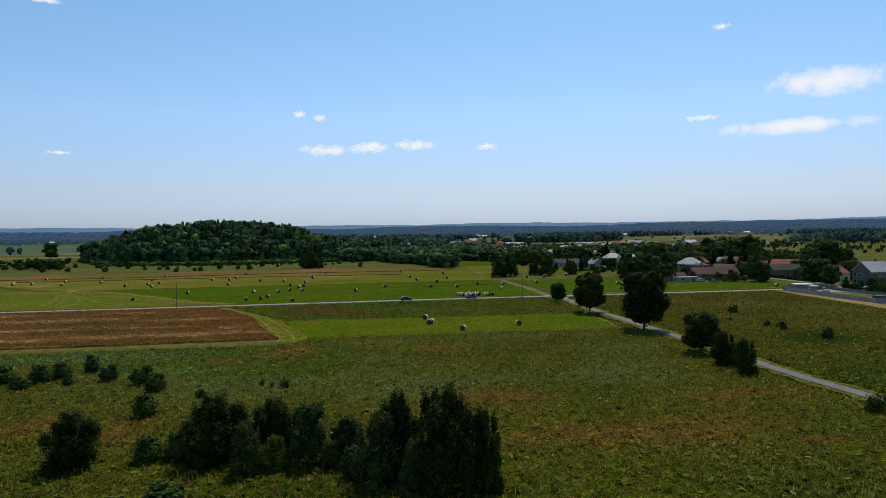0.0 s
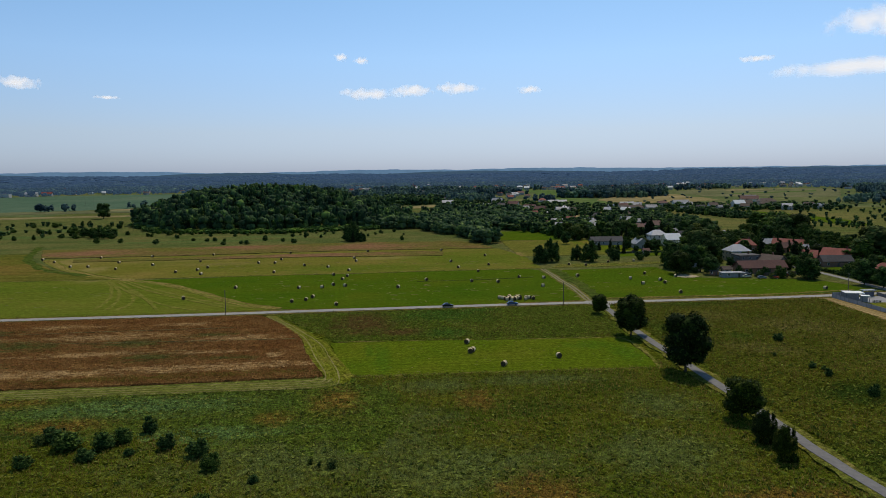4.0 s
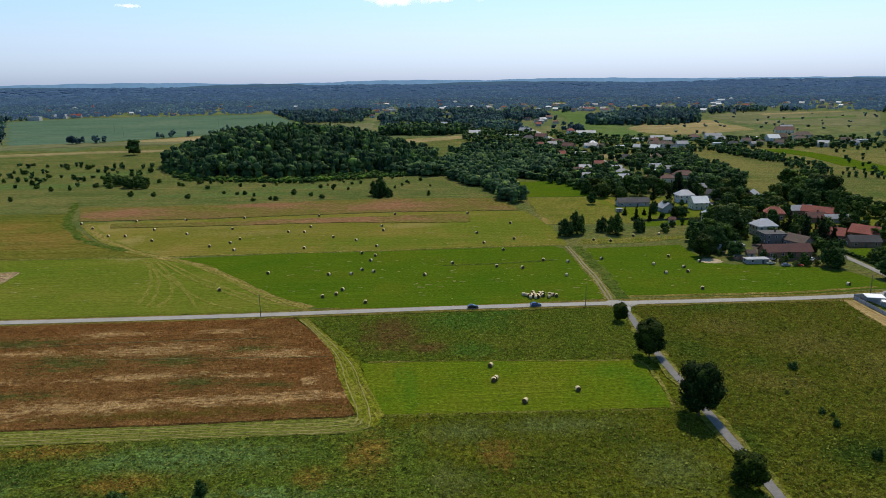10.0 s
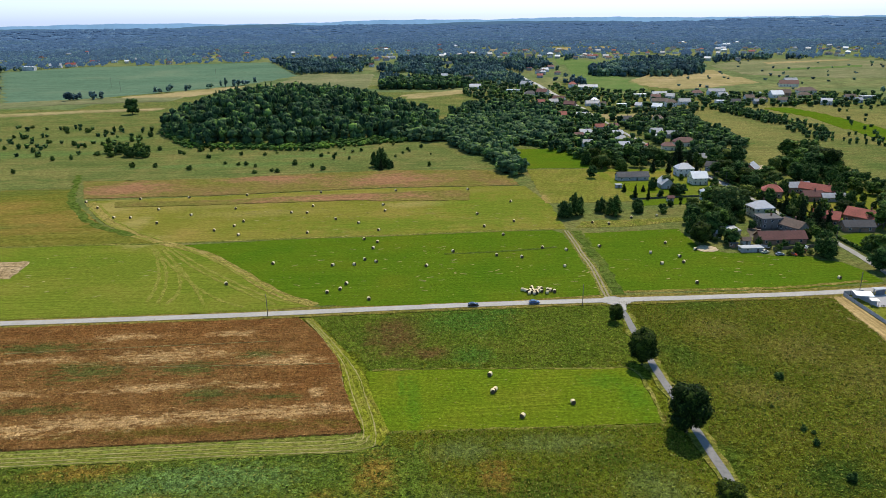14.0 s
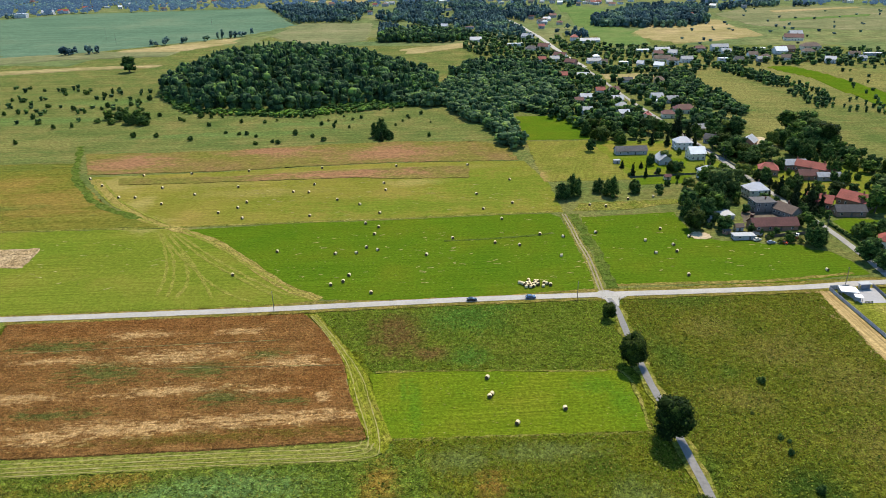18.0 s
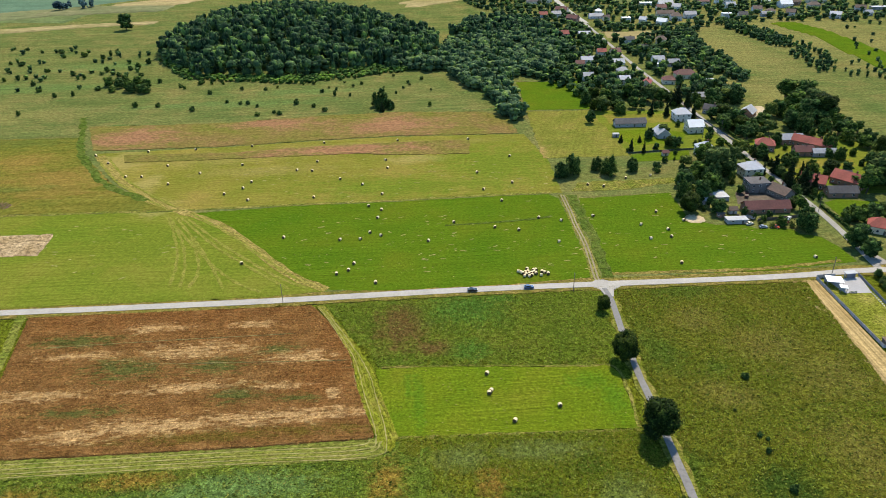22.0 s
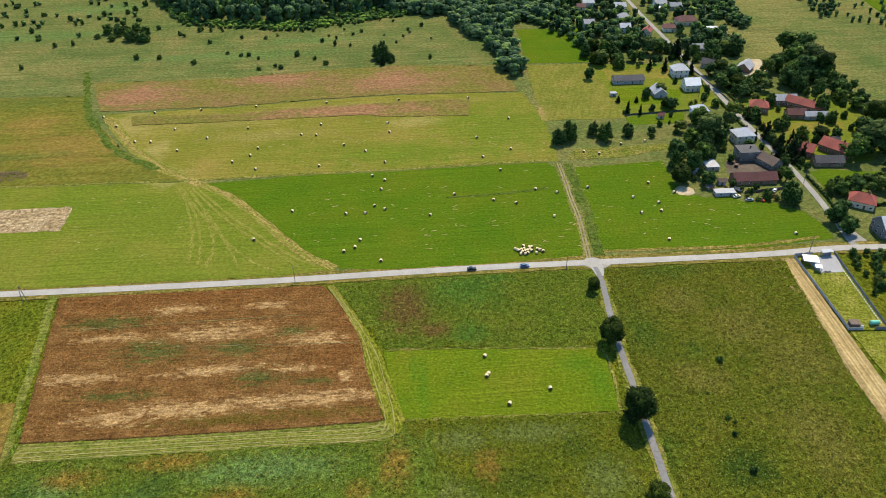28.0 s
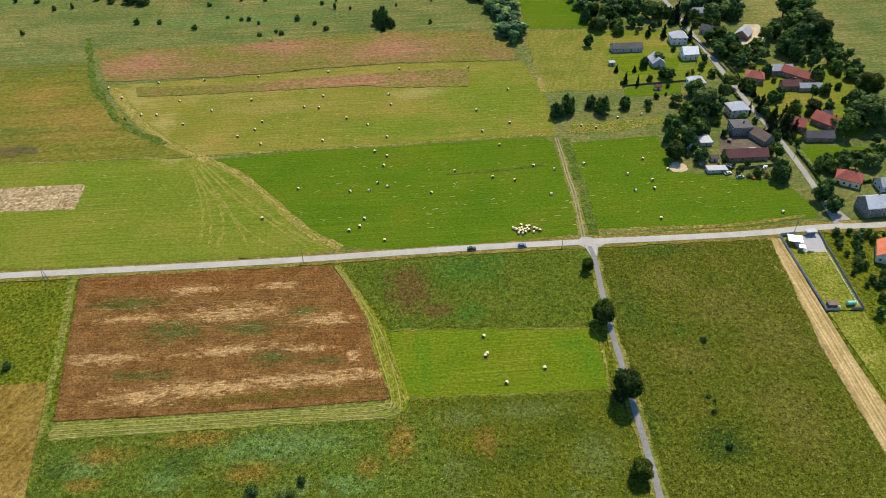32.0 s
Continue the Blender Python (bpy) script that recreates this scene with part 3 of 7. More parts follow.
def field(name, pts, z, mat, label, ragged=0.5, seed=3, step=3.0, category="field"):
    """A flat piece of land with an uneven edge, its rim going down into the ground."""
    rng = np.random.default_rng(seed)
    ring = []
    for a, b in zip(pts, pts[1:] + pts[:1]):
        a, b = np.array(a), np.array(b)
        n = max(1, int(np.linalg.norm(b - a) / step))
        for k in range(n):
            ring.append(a + (b - a) * k / n + rng.uniform(-ragged, ragged, 2) * (1 if k else 0.3))
    bm = bmesh.new()
    top = bm.faces.new([bm.verts.new((x, y, z)) for x, y in ring])
    if top.normal.z < 0 or sum((a[0] * b[1] - a[1] * b[0]) for a, b in zip(ring, ring[1:] + ring[:1])) < 0:
        top.normal_flip()
    low = {v: bm.verts.new((v.co.x, v.co.y, z - 0.6)) for v in list(top.verts)}
    vs = list(top.verts)
    for a, b in zip(vs, vs[1:] + vs[:1]):
        bm.faces.new((b, a, low[a], low[b]))
    bmesh.ops.triangulate(bm, faces=[top])
    return tagged(part(name, bm, mat), label, category, kind="structure")


def inside(poly, x, y):
    """Which of the points (arrays) lie inside the polygon."""
    r = np.zeros(np.shape(x), bool)
    for (x0, y0), (x1, y1) in zip(poly, poly[1:] + poly[:1]):
        if y0 != y1:
            r ^= ((y0 > y) != (y1 > y)) & (x < (x1 - x0) * (y - y0) / (y1 - y0) + x0)
    return r


def wavy(x, y, size, seed=0):
    """Cheap smooth noise from 0 to 1, for arrays."""
    rng = np.random.default_rng(seed)
    s = np.zeros(np.shape(x))
    for k in range(7):
        a, f = rng.uniform(0, 6.28), rng.uniform(0.6, 2.2) / size * 6.28
        s = s + np.sin((x * math.cos(a) + y * math.sin(a)) * f + rng.uniform(0, 6.28))
    return 0.5 + 0.5 * np.tanh(s / 2.2)


# ---------------------------------------------------------------- ground
HILL = (-235.0, 742.0)


def height(x, y):
    hx, hy = (x - HILL[0]) / 108, (y - HILL[1]) / 100
    hill = 24.5 * np.exp(-(hx ** 2 + hy ** 2) ** 1.7)
    d = np.hypot(x, y)
    swell = 10 * np.clip((d - 700) / 900, 0, 1) ** 2
    far = np.clip((d - 2600) / 2200, 0, 1)
    return hill + swell + far ** 1.5 * (44 + 16 * wavy(x, y, 2400, 5))


def axis(fine0, fine1, step, far, grow=1.12):
    a = list(np.arange(fine0, fine1 + step, step))
    s, v = step, a[-1]
    while v < far:
        s *= grow
        v += s
        a.append(v)
    s, v, low = step, fine0, []
    while v > -far:
        s *= grow
        v -= s
        low.append(v)
    return np.array(low[::-1] + a)


gx, gy = axis(-210, 190, 1.0, 4900, 1.06), axis(45, 290, 1.0, 4900, 1.06)
GX, GY = np.meshgrid(gx, gy)
near = np.clip(1.5 - np.maximum(np.abs(GX + 10) / 260, np.abs(GY - 165) / 180), 0, 1)
near = np.where(GY > 258 + 0.17 * GX, 0, near)
relief = np.where(GY > 258 + 0.17 * GX, -0.01, -0.12) - near * (0.22 * wavy(GX, GY, 5.5, 2) + 0.2 * np.random.default_rng(4).random(GX.shape))
GZ = height(GX, GY) + relief
nx, ny = len(gx), len(gy)
idx = np.arange(nx * ny).reshape(ny, nx)
quads = np.stack([idx[:-1, :-1], idx[:-1, 1:], idx[1:, 1:], idx[1:, :-1]], -1).reshape(-1, 4)
ground = mesh_object("ground", np.stack([GX, GY, GZ], -1).reshape(-1, 3), quads.tolist(), M_MEADOW, smooth=True)
tagged(ground, "uneven ground of tall meadow grass with drying patches", "ground", kind="structure")
LAND_EAST = [(45, 262), (128, 276), (131, 200), (137, 154), (150, 90), (170, 20), (85, -20), (66, 75), (60, 105), (56.5, 140), (51, 185), (47, 225)]
LAND_MIDDLE = [(-80, 243), (44, 262), (46, 215), (37, 207.5), (-44, 200.5), (-58, 219)]
LAND_LUSH = [(-165, 150), (-36, 166), (-26, 160), (-14, 140), (-20, 118), (-60, 125), (-110, 118), (-160, 105)]
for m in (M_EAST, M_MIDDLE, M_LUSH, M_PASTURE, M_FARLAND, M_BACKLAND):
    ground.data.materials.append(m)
fx, fy = GX.ravel()[quads].mean(1), GY.ravel()[quads].mean(1)
jx, jy = fx + 9 * (wavy(fx, fy, 16, 81) - 0.5), fy + 9 * (wavy(fx, fy, 13, 82) - 0.5)
slot = np.where(fy > 262 + 0.17 * fx, 4, 0)
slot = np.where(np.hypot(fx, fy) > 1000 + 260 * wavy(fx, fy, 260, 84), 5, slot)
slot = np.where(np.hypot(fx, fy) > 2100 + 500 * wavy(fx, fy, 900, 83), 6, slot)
for k, poly in ((1, LAND_EAST), (2, LAND_MIDDLE), (3, LAND_LUSH)):
    slot = np.where(inside(poly, jx, jy), k, slot)
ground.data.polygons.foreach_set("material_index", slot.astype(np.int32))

# ---------------------------------------------------------------- fields and roads
GREEN_N = [(-73.6, 251.3), (-96.9, 265.4), (-140.3, 307.3), (-164.4, 323.4), (-114.2, 335.8), (-63.0, 344.0), (-11.9, 354.0), (22.1, 359.6), (27.2, 354.3), (31.7, 326.3), (35.4, 295.2), (38.5, 270.4), (3.7, 261.8), (-49.7, 252.6)]
LIGHT_W = [(-231.8, 223.6), (-284.0, 309.8), (-223.7, 318.6), (-177.7, 324.3), (-164.5, 321.6), (-141.5, 306.1), (-98.1, 264.4), (-75.1, 250.8), (-102.4, 243.4), (-167.5, 233.5)]
UPPER = [(-268.0, 407.9), (-234.7, 414.7), (-190.7, 423.9), (-131.7, 439.1), (-78.4, 450.8), (-27.7, 457.2), (9.4, 461.0), (24.1, 410.5), (29.7, 362.0), (-11.4, 355.6), (-63.2, 345.5), (-114.5, 337.0), (-176.1, 326.2), (-194.3, 334.1), (-230.6, 369.7)]
RED_TOP = [(-301.3, 461.3), (-248.2, 468.0), (-199.8, 476.4), (-144.4, 493.4), (-86.5, 506.7), (-18.3, 510.0), (-1.0, 491.6), (5.5, 462.5), (-27.8, 458.1), (-78.7, 452.6), (-132.1, 440.8), (-191.3, 425.5), (-271.5, 412.6)]
RED_MID = [(-246.6, 405.9), (-176.0, 414.8), (-129.2, 428.1), (-76.7, 438.7), (-38.6, 446.0), (-26.9, 444.9), (-25.4, 420.9), (-73.4, 416.2), (-92.5, 417.9), (-118.1, 413.2), (-154.5, 407.2), (-208.5, 397.8), (-240.1, 393.6)]
WEST_A = [(-357.0, 430.3), (-294.2, 438.2), (-270.0, 401.3), (-232.9, 362.5), (-210.9, 342.5), (-297.8, 332.6)]
WEST_B = [(-297.8, 332.6), (-210.9, 342.5), (-181.4, 327.0), (-225.7, 320.6), (-285.4, 312.0)]
MOWN_S = [(-44.9, 199.1), (-18.6, 202.7), (28.3, 205.9), (37.8, 207.6), (41.5, 202.1), (44.2, 175.4), (5.6, 170.2), (-31.7, 165.4), (-39.3, 180.2)]
GREEN_E = [(38.2, 355), (67, 360.5), (88.6, 365.7), (90, 348), (91.5, 332), (103.5, 326), (117, 327), (122.2, 322.8), (134.6, 324.5), (139.5, 323), (141.5, 318), (149.8, 316), (154.5, 306), (156.5, 292), (113, 280.5), (48, 274.5), (42.3, 279)]
BROWN = [(-191.5, 221.5), (-78.8, 238.6), (-68.6, 226.6), (-56.9, 208.5), (-49.7, 188.4), (-39.1, 164.3), (-74.7, 157.6), (-120.3, 150.4), (-162.5, 144.2)]

field("mown_field", GREEN_N, 0.05, M_MOWN, "bright green freshly mown hay field beside the road")
field("mown_field", LIGHT_W, 0.04, M_LIGHT_W, "yellowish mown hay field with curved mowing lines", seed=5)
field("mown_field", UPPER, 0.03, M_LIGHT, "pale green mown field dotted with hay bales", seed=6)
field("grass_strip", RED_TOP, 0.25, M_RED, "reddish unmown grass strip below the rough pasture", 1.0, 7)
field("grass_strip", RED_MID, 0.3, M_RED, "reddish unmown grass strip between mown bands", 0.8, 8)
field("rough_field", WEST_A, 0.15, M_WEST, "olive and orange rough grass field", 1.0, 9)
field("rough_field", WEST_B, 0.12, M_WEST, "olive rough grass strip", 0.8, 10)
field("mown_field", MOWN_S, 0.05, M_MOWN_S, "small bright green mown field with five bales", 0.4, 11)
field("mown_field", GREEN_E, 0.05, M_MOWN, "bright green mown field below the farm", 0.5, 12)
field("stubble_strip", [(122.3, 272.3), (132.8, 273.9), (141.0, 199.9), (144.9, 175.8), (136.7, 153.9), (130.8, 199.1)], 0.06, M_STUBBLE, "golden stubble strip with straw rows", 0.12, 13)
field("stubble_patch", [(-270.7, 287.9), (-226.4, 295.1), (-220.2, 272.5), (-258.3, 267.4)], 0.1, M_PATCH, "greyish dry stubble patch in the mown field", 0.6, 14)
field("grain_field", [(-240, 150), (-192.7, 158.6), (-174.5, 161.8), (-166, 140), (-156, 113), (-145, 80), (-230, 60)], 0.5, M_OCHRE, "ochre ripe grain field with a pale margin", 0.3, 34)
field("lawn", [(133.4, 274.4), (152.4, 278.5), (154.5, 226.6), (139.0, 225.4)], 0.05, M_LAWN, "dry lawn of the fenced plot", 0.1, 15)
field("lawn", [(139.6, 224.5), (154.7, 225.6), (156.5, 207.1), (146.7, 180.7)], 0.04, M_LAWN, "rough lawn behind the fenced plot", 0.3, 16)
field("paving", [(137.3, 273.4), (152.3, 278.3), (151.5, 264.7), (140.7, 263.6)], 0.09, M_PAVING, "grey paved yard of the fenced plot", 0.02, 17, category="paving")
field("tan_field", [(11.2, 512.6), (57.7, 518.0), (76.1, 422.7), (20.9, 415.7)], 0.1, M_FALLOW, "olive-brown field beside the village", 0.8, 18)
field("mown_field", [(3.7, 595.7), (69.1, 603.5), (60.7, 521.3), (12.0, 516.4)], 0.08, M_MOWN, "bright green meadow behind the willows", 0.6, 19)
field("dry_strip", [(39.3, 377.0), (52.2, 379.8), (100.2, 388.9), (104.6, 385.1), (67.9, 369.5), (34.7, 363.6)], 0.09, M_VERGE, "pale mown strip above the green field", 1.0, 20)
field("lawn", [(74.5, 424.2), (112.6, 434.3), (110.0, 418.5), (75.0, 411.9)], 0.07, M_MOWN, "bright green fenced lawn by the white house", 0.2, 21)

MAIN = [(-520, 172), (-380, 195.5)] + [((a[0] + b[0]) / 2, (a[1] + b[1]) / 2) for a, b in zip([(-231.0, 222.3), (-167.0, 232.3), (-102.0, 242.2), (-49.7, 251.9), (3.7, 260.8), (112.4, 276.8), (154.5, 285.5), (187.1, 289.6)], [(-228.6, 218.4), (-165.1, 227.8), (-101.0, 238.3), (-49.0, 247.4), (3.8, 256.8), (111.5, 272.9), (153.3, 281.4), (185.8, 285.9)])] + [(260, 300), (420, 322)]
tagged(ribbon("grass_bank", [(-172, 325), (-141, 306.5), (-97.5, 265), (-76, 251.5)], 5.0, 0.09, M_SWATH, 0.5, seed=8), "dry unmown bank between two mown fields", "bank", kind="structure")
tagged(ribbon("mown_swath", [(-262, 404), (-240, 379), (-216, 355), (-190, 333), (-166, 322)], 5.5, 0.075, M_SWATH, 1.2, seed=9), "pale worn swath beside the ditch", "track", kind="structure")
DITCH = [(-318, 482), (-301, 452), (-280, 413), (-250, 375.5), (-225, 352.5), (-198, 338)]
tagged(ribbon("ditch", DITCH, 4.4, 0.16, M_DITCH, 1.2, seed=6), "overgrown green ditch curving between the fields", "ditch", kind="structure")
tagged(ribbon("grass_track", [(-196, 224), (-181, 185), (-171.5, 156), (-163.5, 136), (-152, 105), (-140, 70)], 3.4, 0.07, M_TRACK, 0.4, seed=7), "worn grass track beside the crop", "track", kind="structure")
for k, pts in enumerate(([(-179, 321), (-164, 297), (-152, 273), (-145, 250)], [(-173, 319), (-153, 293), (-138, 264), (-136, 249)], [(-168, 319), (-136, 289), (-102, 262), (-84, 252)], [(-173, 313), (-142, 278), (-120, 257), (-104, 247.5)],
                         [(-176, 318), (-158, 292), (-146, 268), (-140, 249)], [(-172, 317), (-148, 288), (-128, 260), (-121, 249)], [(-170, 318), (-140, 288), (-110, 264), (-92, 251)],
                         [(-166, 322.5), (-139, 302), (-110, 275.5), (-90, 258.5)], [(-255, 392), (-228, 362), (-205, 344), (-183, 328)], [(-252, 398), (-224, 366), (-200, 346), (-178, 330)], [(-31, 317), (-7, 322), (12, 327), (23, 331)])):
    dark = k == 10
    tagged(ribbon("overgrown_ditch" if dark else "hay_wisps", pts, 1.6 if dark else 1.5, 0.16 if dark else 0.085 + 0.006 * k, M_DITCH if dark else M_HAYLINE, 0.5 if dark else 0.38, seed=90 + k, step=2.0), "narrow overgrown ditch in the mown field" if dark else "pale line of hay wisps left by mowing", "ditch" if dark else "hay", kind="structure")
rw, wisps = random.Random(12), bmesh.new()
for k in range(300):
    x0, y0 = rw.choice(((-60, 300), (0, 300), (-20, 380), (-120, 370), (80, 320), (-200, 280), (-120, 400), (60, 380)))
    x0, y0 = x0 + rw.uniform(-45, 45), y0 + rw.uniform(-32, 30)
    a, n = radians(ROAD_ANGLE + rw.uniform(-35, 35)), rw.uniform(0.4, 1.7)
    if any(inside(q, np.array(x0), np.array(y0)) for q in (GREEN_N, UPPER, GREEN_E, LIGHT_W)) and not inside(RED_MID, np.array(x0), np.array(y0)):
        one = ribbon("hay_wisps", [(x0, y0), (x0 + n * math.cos(a), y0 + n * math.sin(a)), (x0 + 2 * n * math.cos(a), y0 + 2 * n * math.sin(a) + rw.uniform(-0.6, 0.6))], rw.uniform(0.2, 0.55), 0.1, M_WINDROW, 0.18, seed=k, step=0.8, skirt=0.05)
        wisps.from_mesh(one.data)
        bpy.data.objects.remove(one)
tagged(part("hay_wisps", wisps, M_WINDROW), "pale hay wisps left on the mown grass", "hay", kind="stuff")
SIDE = [(42, 261), (44, 251), (45.4, 229.7), (47.6, 205), (49.6, 190), (53, 163), (55.8, 140), (58, 118), (61, 102), (68, 70), (80, 20), (90, -60)]
VILLAGE = [(163.5, 287), (162.5, 310), (160.5, 337), (156.8, 364), (151, 398), (143.5, 446), (132.5, 521), (125, 570), (109.7, 664), (94.4, 780), (77.4, 898), (66.7, 958), (40.6, 1139), (27, 1210), (9, 1305), (-12, 1390)]
TOWN_ROAD = [(84, 862), (77.4, 898), (66.7, 958), (40.6, 1139), (27, 1210), (9, 1305), (-12, 1390)]
TRACK_N = [(40.3, 266), (39.5, 270), (37.3, 301), (34.3, 321), (32.4, 338), (29.5, 359), (24, 362.5), (-12, 356), (-63, 346), (-114, 337.5), (-178, 326), (-224, 320), (-285, 311), (-420, 290)]
tagged(ribbon("verge", [(x, y + 0.2) for x, y in MAIN], 9.5, 0.02, M_DRYVERGE, 0.7, seed=2), "dry grass verge along the road", "verge", kind="structure")
tagged(ribbon("road", MAIN, 4.2, 0.12, M_ASPHALT, 0.08, 0.04), "pale grey asphalt country road", "road", kind="structure")
tagged(ribbon("verge", SIDE[1:], 5.4, 0.02, M_VERGE, 0.9, seed=3), "grassy verge of the narrow lane", "verge", kind="structure")
tagged(ribbon("road", SIDE, 2.45, 0.1, M_GREYROAD, 0.1, 0.03), "narrow grey asphalt lane with worn edges", "road", kind="structure")
tagged(ribbon("road", VILLAGE, 3.4, 0.13, M_STREET, 0.15, 0.04), "pale asphalt village street", "road", kind="structure")
tagged(ribbon("road", TOWN_ROAD, 7.0, 0.3, M_ASPHALT, 0.2, 0.05), "wide pale asphalt road through the far village", "road", kind="structure")
tagged(ribbon("grass_track", TRACK_N[:6], 4.2, 0.085, M_VERGE, 0.5, seed=4), "grassy strip of the farm track", "track", kind="structure")
for side in (-0.75, 0.75):
    tagged(ribbon("dirt_track", [(x + side, y) for x, y in TRACK_N[:6]], 0.75, 0.1, M_TRACKDIRT, 0.12, seed=int(side * 10) + 20, step=1.5), "worn pale rut of the dirt farm track", "track", kind="structure")
tagged(ribbon("rough_margin", [(x + 5.2, y) for x, y in TRACK_N[1:6]], 5.0, 0.09, M_DITCH, 0.9, seed=14), "rough green margin beside the farm track", "verge", kind="structure")
tagged(ribbon("grass_track", TRACK_N[6:], 2.2, 0.08, M_VERGE, 0.4, seed=5), "worn farm track between mown fields", "track", kind="structure")
field("junction", [(35.5, 262.6), (40.2, 259.8), (42.0, 254.5), (45.2, 254.5), (45.9, 259.6), (49.5, 263.4), (46, 266.4), (42.4, 268.2), (38.6, 267.6)], 0.105, M_ASPHALT, "widened asphalt of the crossing", 0.1, 22, category="road")

tagged(ribbon("field_margin", [(-43, 199.8), (-18.6, 203.2), (28.3, 206.4), (37.4, 207.9), (41.4, 204), (43.4, 190), (44.0, 175.8)], 1.3, 0.1, M_VERGE, 0.4, seed=171, step=2.0), "dry unmown margin round the mown field", "verge", kind="structure")
tagged(ribbon("field_margin", [(44.0, 174.8), (24, 172.2), (5.6, 169.9), (-31.7, 165.0)], 1.1, 0.1, M_VERGE, 0.4, seed=172, step=2.0), "dry unmown margin below the mown field", "verge", kind="structure")
tagged(ribbon("field_margin", [(42.6, 284), (43.6, 277), (47.5, 273.6), (62, 275.6), (90, 279.2), (113, 282.6), (150, 292.5)], 2.2, 0.085, M_DRYVERGE, 0.5, seed=173, step=2.0), "dry bleached margin of the mown field beside the road", "verge", kind="structure")
field("forecourt", [(162, 289.2), (171, 290.6), (168.8, 296), (167.5, 301), (164.4, 301)], 0.1, M_STREET, "paved forecourt where the village street meets the road", 0.2, 174, category="paving")

INNER = [(-162, 143), (-120, 149.5), (-75, 156.8), (-46, 161), (-41.5, 166), (-49.5, 185), (-57, 206), (-68, 226), (-76, 237)]
OUTER = [(-161, 136.3), (-117, 143.6), (-73, 150.7), (-39, 156), (-34.5, 162), (-41, 182), (-48, 199), (-61, 219.5), (-74, 238)]
for k, f in enumerate((0.12, 0.28, 0.42, 0.57, 0.7, 0.84, 0.95)):
    line = [(a[0] + (b[0] - a[0]) * f, a[1] + (b[1] - a[1]) * f) for a, b in zip(INNER, OUTER)]
    tagged(ribbon("hay_wisps", line[:5] if k in (1, 4) else line, 0.3, 0.075 + 0.004 * k, M_HAYLINE if k % 2 else M_WINDROW, 0.14, seed=140 + k, step=1.6), "pale straw line left along the mown strip", "hay", kind="structure")
for k, line in enumerate(([(-171, 202), (-125, 210.5), (-81, 218)], [(-129, 195), (-92, 199), (-56, 203)])):
    tagged(ribbon("tramline", line, 0.22, 0.5, M_WINDROW, 0.1, seed=160 + k, step=1.4, skirt=0.5), "faint pale tramline through the crop", "tramline", kind="structure")

# ---------------------------------------------------------------- standing crop
def crop_patch(name, poly, step, z, mat, label, seed):
    """Standing crop: a dense uneven sheet with ragged edges that go down to the ground."""
    rng = np.random.default_rng(seed)
    p = np.array(poly)
    xs, ys = np.arange(p[:, 0].min(), p[:, 0].max(), step), np.arange(p[:, 1].min(), p[:, 1].max(), step)
    X, Y = np.meshgrid(xs, ys)
    X, Y = X + rng.uniform(-0.3, 0.3, X.shape) * step, Y + rng.uniform(-0.3, 0.3, Y.shape) * step
    ok = inside(poly, X, Y)
    lodged = wavy(X, Y * 2.2, 24, seed + 1)
    Z = np.where(ok, z * (0.75 + 0.25 * lodged) + rng.uniform(-0.2, 0.12, X.shape), -0.3)
    i = np.arange(X.size).reshape(X.shape)
    q = np.stack([i[:-1, :-1], i[:-1, 1:], i[1:, 1:], i[1:, :-1]], -1).reshape(-1, 4)
    q = q[ok.ravel()[q].any(1)]
    used = np.unique(q)
    back = np.zeros(X.size, int)
    back[used] = np.arange(len(used))
    v = np.stack([X, Y, Z], -1).reshape(-1, 3)[used]
    return tagged(mesh_object(name, v, back[q].tolist(), mat), label, "field", kind="structure")


crop_patch("crop_field", BROWN, 0.6, 0.42, M_CROP, "ripe reddish-brown standing crop with flattened straw-coloured patches", 31)
STRIP_E, STRIP_S = [(-76.9, 238.8), (-73.8, 239.0), (-60.4, 220.9), (-46.5, 200.3), (-39.7, 183.1), (-31.7, 165.4), (-32.9, 158.3), (-37.9, 163.1), (-47.6, 182.5), (-54.8, 203.9), (-65.9, 223.4)], [(-162.5, 144.2), (-120.3, 150.4), (-74.7, 157.6), (-39.1, 164.0), (-33.5, 164.5), (-33.7, 159.2), (-37.8, 155.3), (-72.7, 150.1), (-117.3, 143.0), (-161.1, 135.7)]
field("mown_strip", STRIP_E, 0.06, M_TRACK_E, "mown track along the edge of the crop", 0.4, 32)
field("mown_strip", STRIP_S, 0.055, M_TRACK, "mown strip with mowing lines below the crop", 0.4, 33)


